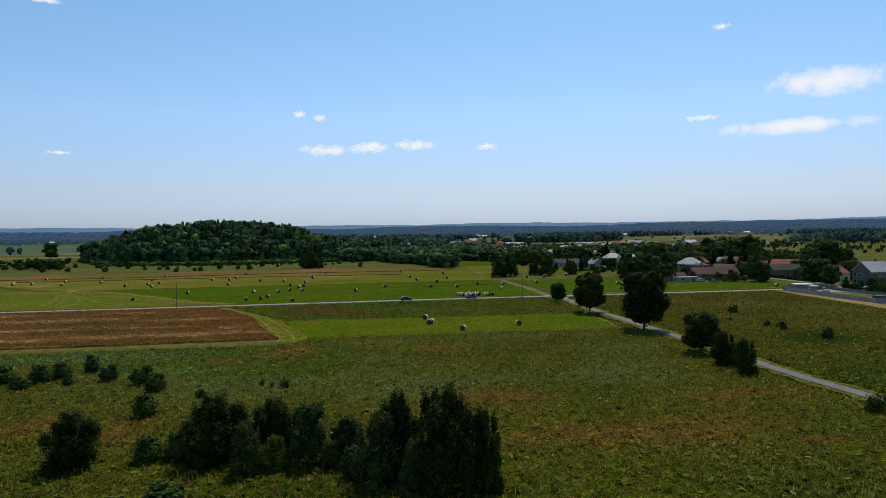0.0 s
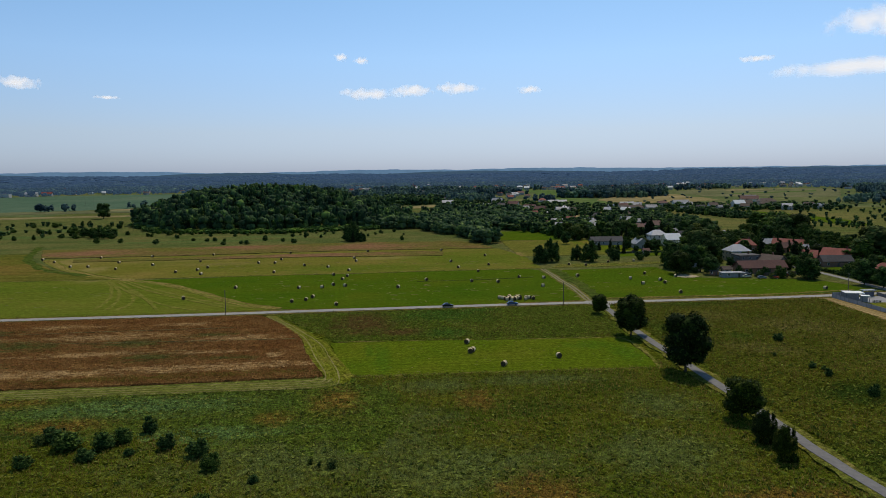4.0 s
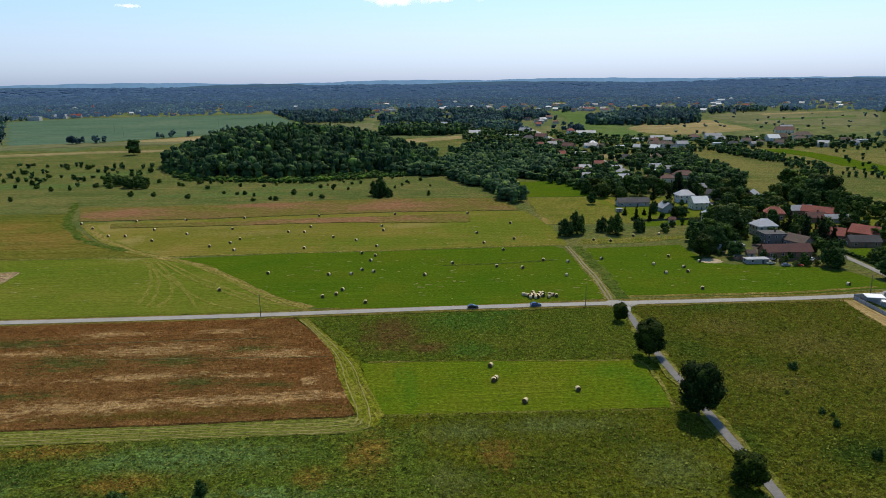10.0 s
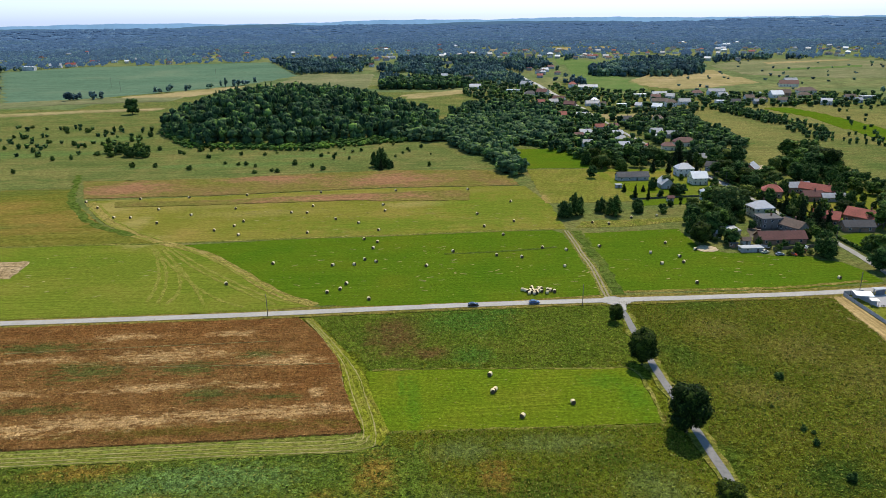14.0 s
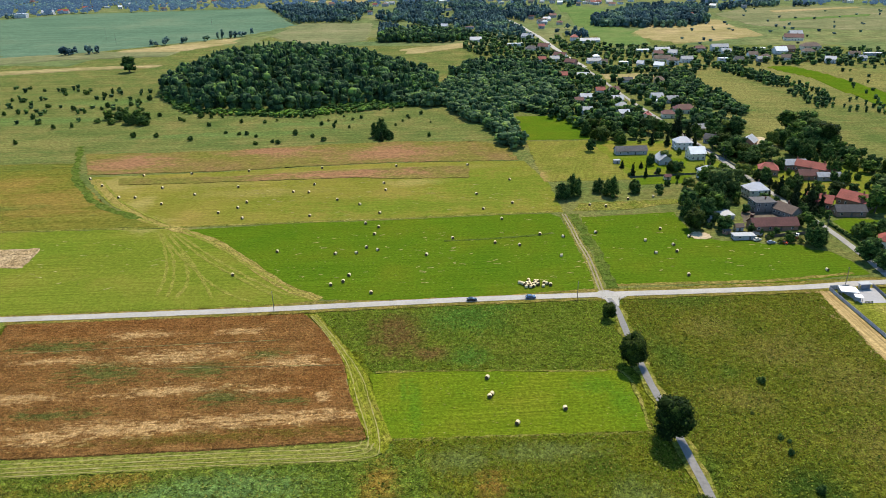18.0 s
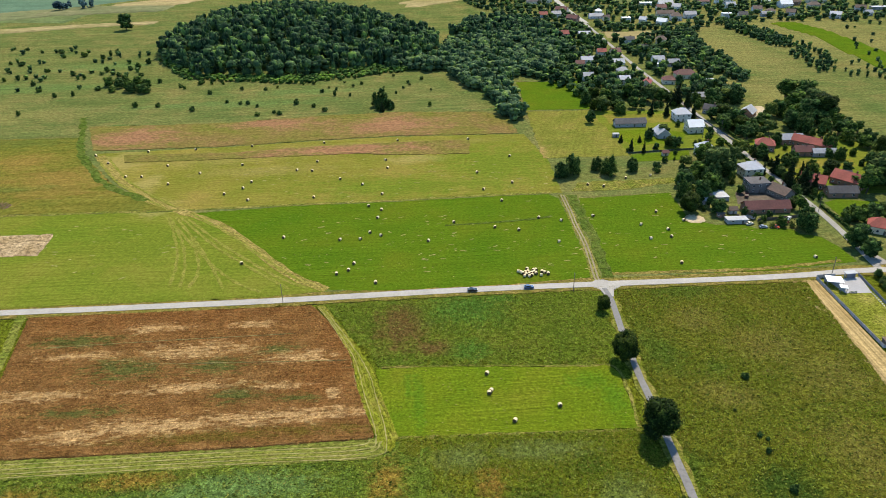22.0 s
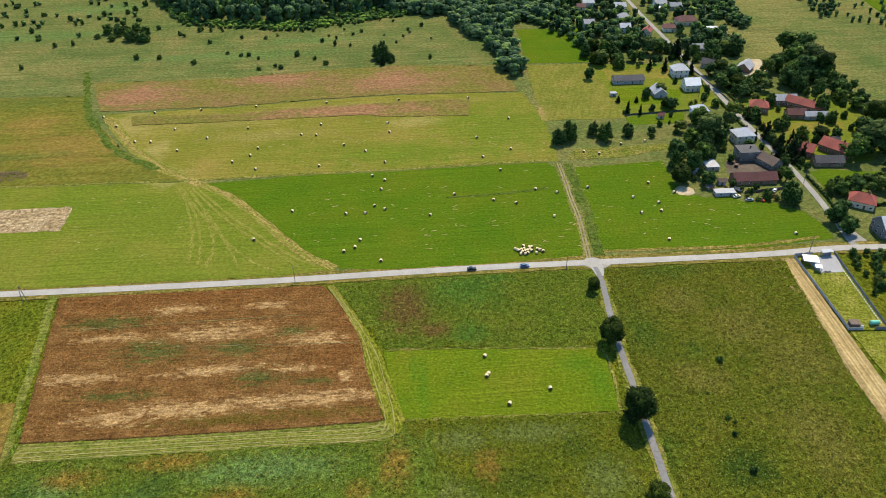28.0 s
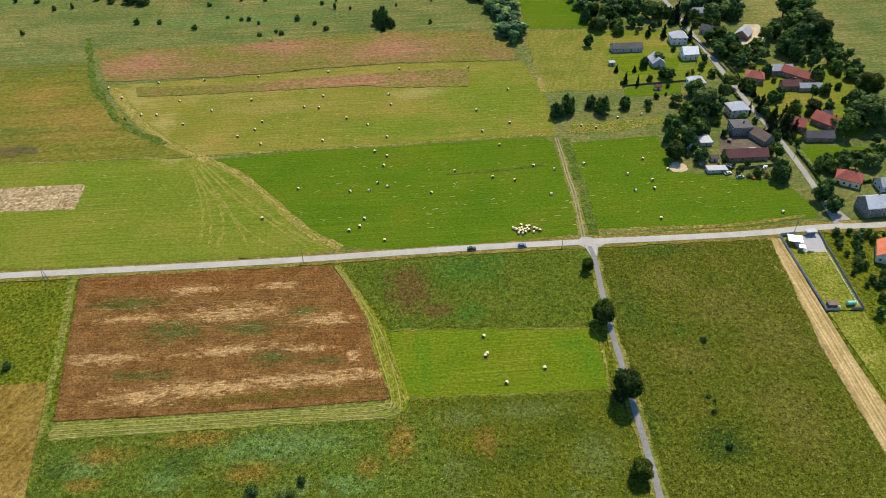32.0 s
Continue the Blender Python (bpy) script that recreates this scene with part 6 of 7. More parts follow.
scatter([(100, 326), (152, 322), (150, 410), (105, 410), (96, 350)], 22, (BUSH, ROUND, SHRUB), 4.5, 4.5, 26, "farm bushes", "dense bush crowding the farmyard", 3.0)
scatter([(156.5, 279), (186, 285), (200, 285), (200, 205), (161, 205), (158, 228)], 80, (BUSH, BUSH, SHRUB, ROUND), 4, 4.4, 27, "scrub beside the plot", "young scrub bush on the overgrown plot", 3.0)
scatter([(200, 545), (212, 555), (219, 535), (222, 492), (217, 474), (203, 474), (196, 500)], 9, (THICK, ROUND), 13, 13, 28, "tree belt", "big dark tree in the belt behind the farm", 6.0)
scatter([(218, 490), (230, 490), (234, 425), (224, 425)], 16, (ROUND, TALL), 8, 7, 29, "tree belt", "tree in the field hedge behind the farms")
scatter([(132, 455), (160, 455), (174, 470), (160, 486), (152, 500), (158, 545), (140, 562), (136, 520)], 22, (THICK, ROUND, TALL, BUSH), 8, 7.5, 41, "village trees", "leafy tree crowding the gardens beside the street", 4.5, 5.0)
scatter([(50, 512), (124, 520), (122, 562), (54, 548)], 30, (THICK, ROUND, BUSH), 7, 6.5, 42, "village trees", "dark leafy tree in the row behind the gardens", 4.0)
scatter([(170, 333), (184, 343), (198, 347), (212, 351), (212, 358), (196, 354), (182, 350), (168, 340)], 22, (BUSH, THICK), 4.5, 5.2, 44, "village trees", "dense bush in the garden hedge", 3.0, 4.5)
scatter([(142, 440), (150, 400), (158, 352), (166, 356), (160, 402), (152, 444)], 22, (BUSH, ROUND, SPRUCE), 5, 4.2, 45, "village trees", "small tree beside the village street", 3.0, 3.4)
scatter([(-345, 560), (-300, 545), (-305, 570), (-345, 600)], 16, (ROUND, BUSH), 7, 8, 35, "pasture bushes", "dense dark bush in a thicket", 4.0)
scatter([(-330, 600), (-280, 565), (-60, 540), (-60, 600), (-140, 625), (-180, 592), (-282, 595)], 34, (SHRUB, BUSH), 3, 3.6, 36, "pasture bushes", "small shrub below the wood", 5.0)
wood("undergrowth", [(-340, 655), (-285, 592), (-185, 582), (-128, 612), (-70, 645), (-85, 668), (-137, 640), (-185, 604), (-283, 606), (-335, 660)], 4.0, 3.2, 5, 60, 0.13, M_UNDER, 53, "bright green undergrowth along the edge of the wood")
wood("wood", [(-70, 780), (20, 770), (40, 690), (60, 700), (30, 840), (-20, 880), (-60, 850)], 8, 12, 10, 110, 0.1, M_WOODLAND, 54, "mixed wood behind the hill")
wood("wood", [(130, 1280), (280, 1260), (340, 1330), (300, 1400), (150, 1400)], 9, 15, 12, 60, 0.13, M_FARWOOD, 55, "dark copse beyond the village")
wood("wood", [(-205, 1085), (-205, 1190), (-110, 1200), (-62, 1130), (-100, 1085)], 8, 14, 11, 90, 0.11, M_WOODLAND, 56, "dark row of trees beyond the tan strip")


# ---------------------------------------------------------------- hedges and farm clutter
def hedge(line, h, seed, label):
    pts = smooth_line(line, 1.1)
    ob = wood_at("hedge", [tuple(q) for q in pts], h, 1.7, 46, 0.16, M_LEAF, seed, label)
    return tagged(ob, label, "hedge", kind="stuff")


for k, line in enumerate(([(166.8, 300), (165.4, 330), (162.5, 352)], [(161.8, 360), (157.5, 386), (155.5, 400)], [(146, 404), (141.5, 432), (138, 452)], [(151, 440), (146, 470), (141.5, 505)], [(134, 474), (129.5, 505), (126, 535)], [(168, 321), (185, 323), (204, 327)])):
    hedge(line, 1.9, 300 + k, "clipped green hedge along the street" if k < 5 else "green hedge between two gardens")


def woodpile(x, y, turn, n, seed):
    """Split logs stacked in rows."""
    rng = random.Random(seed)
    t = empty("woodpile", (x, y, 0.05), turn)
    for row in range(4):
        for k in range(n - row):
            a = Vector(((k + row / 2) * 0.42 - n * 0.21, rng.uniform(-0.08, 0.08), 0.2 + row * 0.36))
            part("log", rod(a - Vector((0, 0.6, 0)), a + Vector((0, 0.6, 0)), 0.2, 0.18, 7), M_BARK, t)
    return tagged(t, "stack of cut logs beside the sheds", "woodpile")


def trailer(x, y, turn, mat, label):
    t = empty("trailer", (x, y, 0.05), turn)
    part("bed", box(4.2, 2.0, 0.15, (0, 0, 0.75), 0.02), M_POLE, t)
    for at, sx, sy in (((0, -0.97, 0.9), 4.2, 0.06), ((0, 0.97, 0.9), 4.2, 0.06), ((-2.07, 0, 0.9), 0.06, 1.88), ((2.07, 0, 0.9), 0.06, 1.88)):
        part("side_board", box(sx, sy, 0.6, at, 0.01), mat, t)
    for sx in (-1.2, 1.2):
        for sy in (-0.85, 0.85):
            part("wheel", rod((sx, sy - 0.1, 0.36), (sx, sy + 0.1, 0.36), 0.36, 0.36, 14), M_BARK, t)
    part("drawbar", rod((2.1, 0, 0.7), (3.6, 0, 0.5), 0.06, 0.06, 6), M_POLE, t)
    return tagged(t, label, "trailer")


for k, (x, y, turn) in enumerate(((112, 330, 10), (116.5, 336, 80), (133, 371, 20), (108, 346, 60), (176, 372, 0), (92, 436, 15))):
    woodpile(x, y, turn, 6 + k % 3, k)
trailer(137, 329, 15, ROOFS["red"], "old red farm trailer in the grass")
trailer(122, 334, -40, ROOFS["grey"], "grey farm trailer beside the sheds")
trailer(128, 362, 70, ROOFS["maroon"], "rusty farm trailer in the yard")
for row in ((115, 341, 4.5, 3.5, 2.4, 10, "gable", "brown", "grey"), (108, 336, 3.6, 3.0, 2.2, 30, "flat", "dark", "brick"), (104, 352, 4.5, 3.4, 2.4, 5, "gable", "grey", "grey"), (138, 350, 4, 3.5, 2.4, 10, "flat", "grey", "cream"), (181, 366, 5, 3.6, 2.5, 8, "gable", "brown", "brick"), (96, 424, 4.2, 3.2, 2.4, 10, "gable", "maroon", "cream"), (70, 458, 4.4, 3.2, 2.4, 10, "flat", "grey", "grey"), (192, 395, 5, 4, 2.5, -10, "gable", "dark", "grey")):
    house(*row)


# ---------------------------------------------------------------- meadow tufts
def off_roads(x, y, room):
    """Which points keep clear of the lane and the road."""
    ok = np.ones(len(x), bool)
    for line, r in ((SIDE, 2.2), (MAIN, 3.4)):
        c = smooth_line(line, 5.0)
        c = c[(c[:, 1] > 0) & (c[:, 1] < 330)]
        ok &= np.min(np.hypot(x[:, None] - c[None, :, 0], y[:, None] - c[None, :, 1]), 1) > r + room
    return ok


LAND_SOUTH = [(-150, 60), (60, 60), (57, 118), (50, 182), (5, 176), (-30, 172), (-34, 158), (-26, 157), (-14, 140), (-20, 118), (-60, 125), (-110, 118), (-150, 108)]
# tall grass stands above the mown land beside it
gv = np.stack([GX.ravel(), GY.ravel(), GZ.ravel()], 1)
tall = np.zeros(len(gv), bool)
for q in (LAND_EAST, LAND_MIDDLE, LAND_LUSH, LAND_SOUTH):
    tall |= inside(q, gv[:, 0], gv[:, 1])
for q in (MOWN_S, STRIP_E, STRIP_S, BROWN):
    tall &= ~inside(q, gv[:, 0], gv[:, 1])
tall[tall] &= off_roads(gv[tall, 0], gv[tall, 1], 2.2)
gv[tall, 2] += 0.45
ground.data.vertices.foreach_set("co", gv.ravel())
ground.data.update()


def tufts(name, poly, density, size, mat, seed, label, clear=(), base=0.3, slim=0.26, along=None, upright=False, room=1.6):
    """Tufts of tall grass that lean over each other, as one mesh."""
    rng = np.random.default_rng(seed)
    p = np.array(poly)
    lo, hi = p.min(0), p.max(0)
    n = int((hi[0] - lo[0]) * (hi[1] - lo[1]) * density)
    x, y = rng.uniform(lo[0], hi[0], n), rng.uniform(lo[1], hi[1], n)
    ok = inside(poly, x, y) & (wavy(x, y, 7, seed) + 1.2 * rng.random(n) > 0.5)
    for q in clear:
        ok &= ~inside(q, x, y)
    ok[ok] &= off_roads(x[ok], y[ok], room)
    x, y = x[ok], y[ok]
    n = len(x)
    s = size * rng.uniform(0.45, 1.35, n)
    lean = rng.normal(0, 0.3, (n, 2))
    nrm = np.stack([lean[:, 0], lean[:, 1], np.ones(n)], 1)
    if upright:
        turn = rng.uniform(0, 6.28, n)
        nrm = np.stack([np.cos(turn), np.sin(turn), rng.uniform(-0.1, 0.5, n)], 1)
    nrm /= np.linalg.norm(nrm, axis=1)[:, None]
    across = rng.normal(size=(n, 3)) if along is None else np.array([-math.sin(radians(along)), math.cos(radians(along)), 0]) + 0.25 * rng.normal(size=(n, 3))
    if upright:
        across = np.array([0, 0, 1.0]) + 0.3 * rng.normal(size=(n, 3))
    u = np.cross(nrm, across)
    u /= np.linalg.norm(u, axis=1)[:, None]
    w = np.cross(nrm, u)
    c = np.stack([x, y, base + rng.uniform(-0.22, 0.05, n)], 1)
    u, w = u * s[:, None] * (0.12 if upright else 0.6), w * s[:, None] * slim
    V = np.stack([c + u, c + w, c - u * 0.9, c - w * 0.9], 1).reshape(-1, 3)
    F = np.arange(len(V)).reshape(-1, 4)
    me = bpy.data.meshes.new(name)
    me.vertices.add(len(V))
    me.vertices.foreach_set("co", V.ravel())
    me.loops.add(F.size)
    me.loops.foreach_set("vertex_index", F.ravel().astype(np.int32))
    me.polygons.add(len(F))
    me.polygons.foreach_set("loop_start", np.arange(0, F.size, 4, dtype=np.int32))
    me.update(calc_edges=True)
    me.materials.append(mat)
    return tagged(new(name, me), label, "grass", kind="stuff")


tufts("meadow_grass", LAND_EAST, 6.0, 0.5, TUFT[1], 61, "tall olive meadow grass in tufts")
tufts("meadow_grass", LAND_MIDDLE, 6.0, 0.5, TUFT[2], 62, "tall patchy meadow grass in tufts", (MOWN_S, STRIP_E, BROWN))
tufts("meadow_grass", LAND_LUSH, 6.0, 0.5, TUFT[3], 63, "lush green weeds and grass in tufts", (STRIP_S, BROWN, STRIP_E))
tufts("meadow_grass", LAND_SOUTH, 9.0, 0.32, TUFT[0], 64, "tall green meadow grass in tufts", (MOWN_S, STRIP_S, STRIP_E, LAND_LUSH))
tufts("crop_stalks", BROWN, 6.0, 0.62, T_CROP, 65, "ripe stalks bent over on top of the crop", (), 0.42, 0.2)
tufts("standing_stalks", BROWN, 5.0, 0.6, S_CROP, 81, "ripe stalks standing in the crop", (), 0.5, 0.55, None, True)
tufts("standing_grass", LAND_EAST, 4.0, 0.6, SEEDS[1], 82, "seeding grass standing in the olive meadow", (), 0.4, 0.55, None, True)
tufts("standing_grass", LAND_MIDDLE, 4.0, 0.6, SEEDS[2], 83, "seeding grass standing in the patchy meadow", (MOWN_S, STRIP_E, BROWN), 0.4, 0.55, None, True)
tufts("standing_grass", LAND_LUSH, 4.0, 0.55, SEEDS[3], 84, "weeds standing in the lush meadow", (STRIP_S, BROWN, STRIP_E), 0.38, 0.55, None, True)
tufts("standing_grass", LAND_SOUTH, 5.0, 0.6, SEEDS[0], 85, "seeding grass standing in the tall meadow", (MOWN_S, STRIP_S, STRIP_E, LAND_LUSH), 0.4, 0.55, None, True)
for k, (land, clear) in enumerate(((LAND_EAST, ()), (LAND_MIDDLE, (MOWN_S, STRIP_E, BROWN)), (LAND_LUSH, (STRIP_S, BROWN, STRIP_E)), (LAND_SOUTH, (MOWN_S, STRIP_S, STRIP_E, LAND_LUSH)))):
    tufts("flowering_weeds", land, 0.5, 0.75, W_BRIGHT, 91 + k, "clumps of yellow-green flowering weeds", clear, 0.42, 0.3)
    tufts("dark_weeds", land, 0.45 if k == 0 else 0.25, 0.8, W_DARK, 95 + k, "low dark clumps of weeds in the meadow", clear, 0.4, 0.3)
tufts("cut_grass", MOWN_S, 2.6, 0.5, T_MOWN_S, 66, "short cut grass in the mown field", (), 0.09, 0.25, ROAD_ANGLE)
tufts("cut_grass", GREEN_N, 1.6, 0.55, T_MOWN, 67, "short cut grass in the mown field", (), 0.09, 0.22, ROAD_ANGLE)
tufts("cut_grass", GREEN_E, 1.4, 0.55, T_MOWN, 68, "short cut grass in the mown field", (), 0.09, 0.22, ROAD_ANGLE)
tufts("hay_litter", MOWN_S, 0.12, 0.6, M_WINDROW, 69, "thin litter of hay on the mown field", (), 0.12, 0.2, ROAD_ANGLE)
tufts("hay_litter", GREEN_N, 0.07, 0.7, M_WINDROW, 70, "thin litter of hay on the mown field", (), 0.12, 0.2, ROAD_ANGLE)
VERGE_STEMS = field_mat("verge_grass_stems", (0.110, 0.112, 0.022), (0.165, 0.140, 0.034), (0.230, 0.180, 0.058), 7, 0.4, contrast=0.4, bump=0.0, thin=0.4, island=0.5)
for k, (near_edge, far_edge) in enumerate(((-2.2, -5.6), (2.2, 4.8))):
    line = [(x, y) for x, y in MAIN if -400 < x < 200]
    tufts("verge_grass", [(x - near_edge * 0.17, y + near_edge) for x, y in line] + [(x - far_edge * 0.17, y + far_edge) for x, y in line[::-1]], 5.0, 0.5, VERGE_STEMS, 180 + k, "dry grass standing along the road", (GREEN_N, GREEN_E), 0.28, 0.5, None, True, -1.1)


# ---------------------------------------------------------------- fenced plot
M_PANEL = plain_mat("grey_concrete_panel", (0.3, 0.3, 0.31), 0.85, 0.12, 1.5, 0.2, per_object=0.1)
M_POST = plain_mat("dark_fence_post", (0.16, 0.16, 0.18), 0.8, 0.2, 2.0)
M_WHITE = plain_mat("white_painted_sheet", (0.82, 0.82, 0.8), 0.5, 0.06, 1.0)
M_GREEN = plain_mat("green_plastic_tank", (0.12, 0.42, 0.3), 0.4, 0.1, 1.0)
M_BLACK = plain_mat("black_rubber", (0.02, 0.02, 0.022), 0.7, 0.2, 3.0)
M_METAL = plain_mat("bare_metal", (0.5, 0.5, 0.5), 0.35, 0.1, 3.0, metal=0.8)


def fence(line, high, label, mat=M_PANEL, post=M_POST, gap=2.5, thick=0.08):
    """A panel fence along a line: posts with a panel between each two."""
    t = empty("fence", (*line[0], 0))
    o = Vector(line[0])
    for a, b in zip(line, line[1:]):
        a, b = Vector(a) - o, Vector(b) - o
        n = max(1, round((b - a).length / gap))
        turn = math.atan2((b - a).y, (b - a).x)
        for k in range(n):
            p, q = a.lerp(b, k / n), a.lerp(b, (k + 1) / n)
            c = (p + q) / 2
            part("fence_panel", box((q - p).length - 0.16, thick, high, (c.x, c.y, 0.02), 0.01, turn), mat, t)
            part("fence_post", box(0.16, 0.16, high + 0.12, (p.x, p.y, -0.02), 0.015, turn), post, t)
    return tagged(t, label, "fence")


fence([(152.0, 279.4), (154.8, 227.0)], 1.3, "dark grey panel fence along the plot", M_POST)
fence([(149.5, 226.3), (154.8, 226.7)], 1.6, "dark grey panel fence at the end of the plot", M_POST)
fence([(133.0, 274.8), (139.0, 225.2), (144.5, 225.6)], 1.45, "pale grey concrete panel fence of the plot")
fence([(133.2, 275.2), (141.5, 276.9)], 1.9, "pale grey concrete fence beside the road")
fence([(73.9, 426.1), (112.4, 435.2), (122, 437)], 1.1, "dark green panel fence of the lawn", plain_mat("dark_green_fence", (0.05, 0.07, 0.05), 0.8), M_POST, 4.0)
fence([(131.4, 510.5), (137.8, 487.2), (145.7, 453.0)], 0.9, "low dark garden fence along the street", M_POST, M_POST, 4.0)
fence([(125, 331.5), (150, 338.5)], 1.5, "weathered board fence of the farmyard", M_POLE, M_POLE, 3.0)


def canopy(x, y, w, d, h, turn, label):
    t = empty("garden_canopy", (x, y, 0.08), turn)
    part("roof", box(w, d, 0.18, (0, 0, h), 0.04), M_WHITE, t)
    for sx in (-1, 1):
        for sy in (-1, 1):
            part("post", box(0.14, 0.14, h, (sx * (w / 2 - 0.3), sy * (d / 2 - 0.3), 0), 0.01), M_POST, t)
    part("back_wall", box(w - 0.5, 0.12, h - 0.3, (0, d / 2 - 0.5, 0), 0.01), M_PANEL, t)
    return tagged(t, label, "canopy")


canopy(138.2, 270.3, 6.6, 5.4, 2.7, -8, "white flat-roofed garden canopy on posts")
canopy(140.0, 265.0, 3.0, 2.8, 2.3, -8, "small white garden canopy on posts")
gate = empty("gatehouse", (147.6, 277.4, 0.08), 12)
part("roof", box(5.2, 2.6, 0.2, (0, 0, 2.3), 0.03), ROOFS["grey"], gate)
for sx in (-2.3, 2.3):
    part("gate_pillar", box(0.4, 0.4, 2.3, (sx, 0, 0), 0.02), M_PANEL, gate)
part("gate_leaf", box(4.0, 0.08, 1.8, (0, -0.6, 0.05), 0.01), M_POST, gate)
tagged(gate, "grey roofed driveway gate of the fenced plot", "gate")
tank = empty("water_tank", (150.2, 229.4, 0.05), 8)
bm = bmesh.new()
bmesh.ops.create_cone(bm, cap_ends=True, segments=24, radius1=0.95, radius2=0.95, depth=3.8, matrix=Matrix.Translation((0, 0, 1.15)) @ Matrix.Rotation(math.pi / 2, 4, "Y"))
bmesh.ops.bevel(bm, geom=[e for e in bm.edges if len(e.link_faces) == 2 and e.calc_face_angle() > 1], offset=0.2, segments=2, affect="EDGES")
part("tank_body", bm, M_GREEN, tank)
for sx in (-1.2, 1.2):
    part("cradle", box(0.3, 1.6, 0.5, (sx, 0, 0), 0.02), M_POST, tank)
tagged(tank, "green plastic water tank lying in cradles", "tank")
hut = empty("garden_shed", (141.8, 228.0, 0.05), 4)
part("wall", box(3.6, 2.6, 2.0, (0, 0, 0), 0.02), M_POLE, hut)
part("roof", box(4.2, 3.2, 0.16, (0, 0, 2.0), 0.03), ROOFS["brown"], hut)
tagged(hut, "small brown wooden garden shed with a flat roof", "shed")
barrel = empty("water_barrel", (144.6, 227.0, 0.05))
part("barrel_body", rod((0, 0, 0), (0, 0, 1.2), 0.55, 0.55, 16), M_WHITE, barrel)
part("barrel_lid", rod((0, 0, 1.2), (0, 0, 1.28), 0.58, 0.55, 16), M_PANEL, barrel)
tagged(barrel, "white plastic water barrel by the shed", "barrel")
kerb = empty("kerb_stone", (151.4, 265, 0.05), 4)
part("stone", box(0.5, 0.35, 0.3, (0, 0, 0), 0.04), M_WHITE, kerb)
tagged(kerb, "white painted edging stone beside the fence", "edging stone", "edging stones")
for k in range(1, 24):
    copy_thing(kerb, pose(151.4 + k * 0.085, 265 - k * 1.5, 0.05, 0, 0, 4 + (k * 37) % 14))
for k in range(6):
    pot = empty("flower_pot", (142.4 + k * 0.55, 263.9 + k * 0.04, 0.09))
    part("pot", rod((0, 0, 0), (0, 0, 0.35), 0.15, 0.2, 12), M_POST, pot)
    v, f = leaf_cloud([(0, 0, 0.55, 0.22, 0.22, 0.3)], 60, 0.08, 200 + k)
    mesh_object("plant", v, f.tolist(), M_LEAF, pot)
    tagged(pot, "dark flower pot with a small shrub", "flower pot", "flower pots")


# ---------------------------------------------------------------- cars
def car(x, y, turn, paint, label, z=0.17):
    t = empty("car", (x, y, z), turn)
    side = [(-2.05, 0.3), (-2.1, 0.75), (-1.95, 0.95), (-1.0, 1.0), (1.0, 0.98), (1.75, 0.85), (2.08, 0.62), (2.08, 0.3)]
    cab = [(-1.75, 0.95), (-1.25, 1.42), (0.1, 1.45), (1.0, 0.98)]
    for name, prof, wide, top, mat in (("body", side, 0.86, 0.82, paint), ("cabin", cab, 0.76, 0.62, M_GLASS)):
        bm = bmesh.new()
        rows = []
        for s in (-1, 1):
            rows.append([bm.verts.new((px_, s * (wide if pz < 1.2 else top), pz)) for px_, pz in prof])
        n = len(prof)
        bm.faces.new(rows[0])
        bm.faces.new(rows[1][::-1])
        for k in range(n):
            bm.faces.new((rows[0][(k + 1) % n], rows[0][k], rows[1][k], rows[1][(k + 1) % n]))
        bmesh.ops.recalc_face_normals(bm, faces=bm.faces)
        bmesh.ops.bevel(bm, geom=bm.edges[:], offset=0.05, segments=2, affect="EDGES")
        part(name, bm, mat, t)
    part("roof", box(1.35, 1.3, 0.05, (-0.55, 0, 1.43), 0.02), paint, t)
    for sx in (-1.3, 1.3):
        for sy in (-0.8, 0.8):
            wheel = part("tyre", rod((sx, sy - 0.1, 0.18), (sx, sy + 0.1, 0.18), 0.31, 0.31, 16), M_BLACK, t)
            part("rim", rod((sx, sy - 0.11, 0.18), (sx, sy + 0.11, 0.18), 0.18, 0.18, 12), M_METAL, wheel)
    for sy in (-0.62, 0.62):
        part("headlight", box(0.08, 0.34, 0.14, (2.06, sy, 0.6), 0.02), M_WHITE, t)
        part("tail_light", box(0.08, 0.28, 0.2, (-2.07, sy, 0.72), 0.02), ROOFS["red"], t)
    return tagged(t, label, "car")


PAINT = lambda n, c: plain_mat(n, c, 0.25, 0.05, 1.0, spec=0.5)
car(-13.6, 254.7, ROAD_ANGLE, PAINT("black_car_paint", (0.015, 0.016, 0.02)), "black hatchback on the country road")
car(10.2, 258.7, ROAD_ANGLE, PAINT("blue_car_paint", (0.05, 0.1, 0.2)), "blue hatchback on the country road")
car(141.1, 335, 60, PAINT("white_car_paint", (0.75, 0.75, 0.75)), "white car parked by the farm", 0.1)
car(125.6, 324.2, 10, PAINT("grey_car_paint", (0.2, 0.21, 0.23)), "old grey car parked in the farm garden", 0.1)
car(131.3, 324.6, -30, PAINT("red_car_paint", (0.4, 0.06, 0.03)), "old red car parked in the farm garden", 0.1)
car(172.5, 369.5, 20, PAINT("dark_red_car_paint", (0.2, 0.03, 0.04)), "dark red car parked by a shed", 0.1)
car(120.0, 327.5, 25, PAINT("cream_car_paint", (0.6, 0.55, 0.42)), "cream car parked by the farm sheds", 0.1)

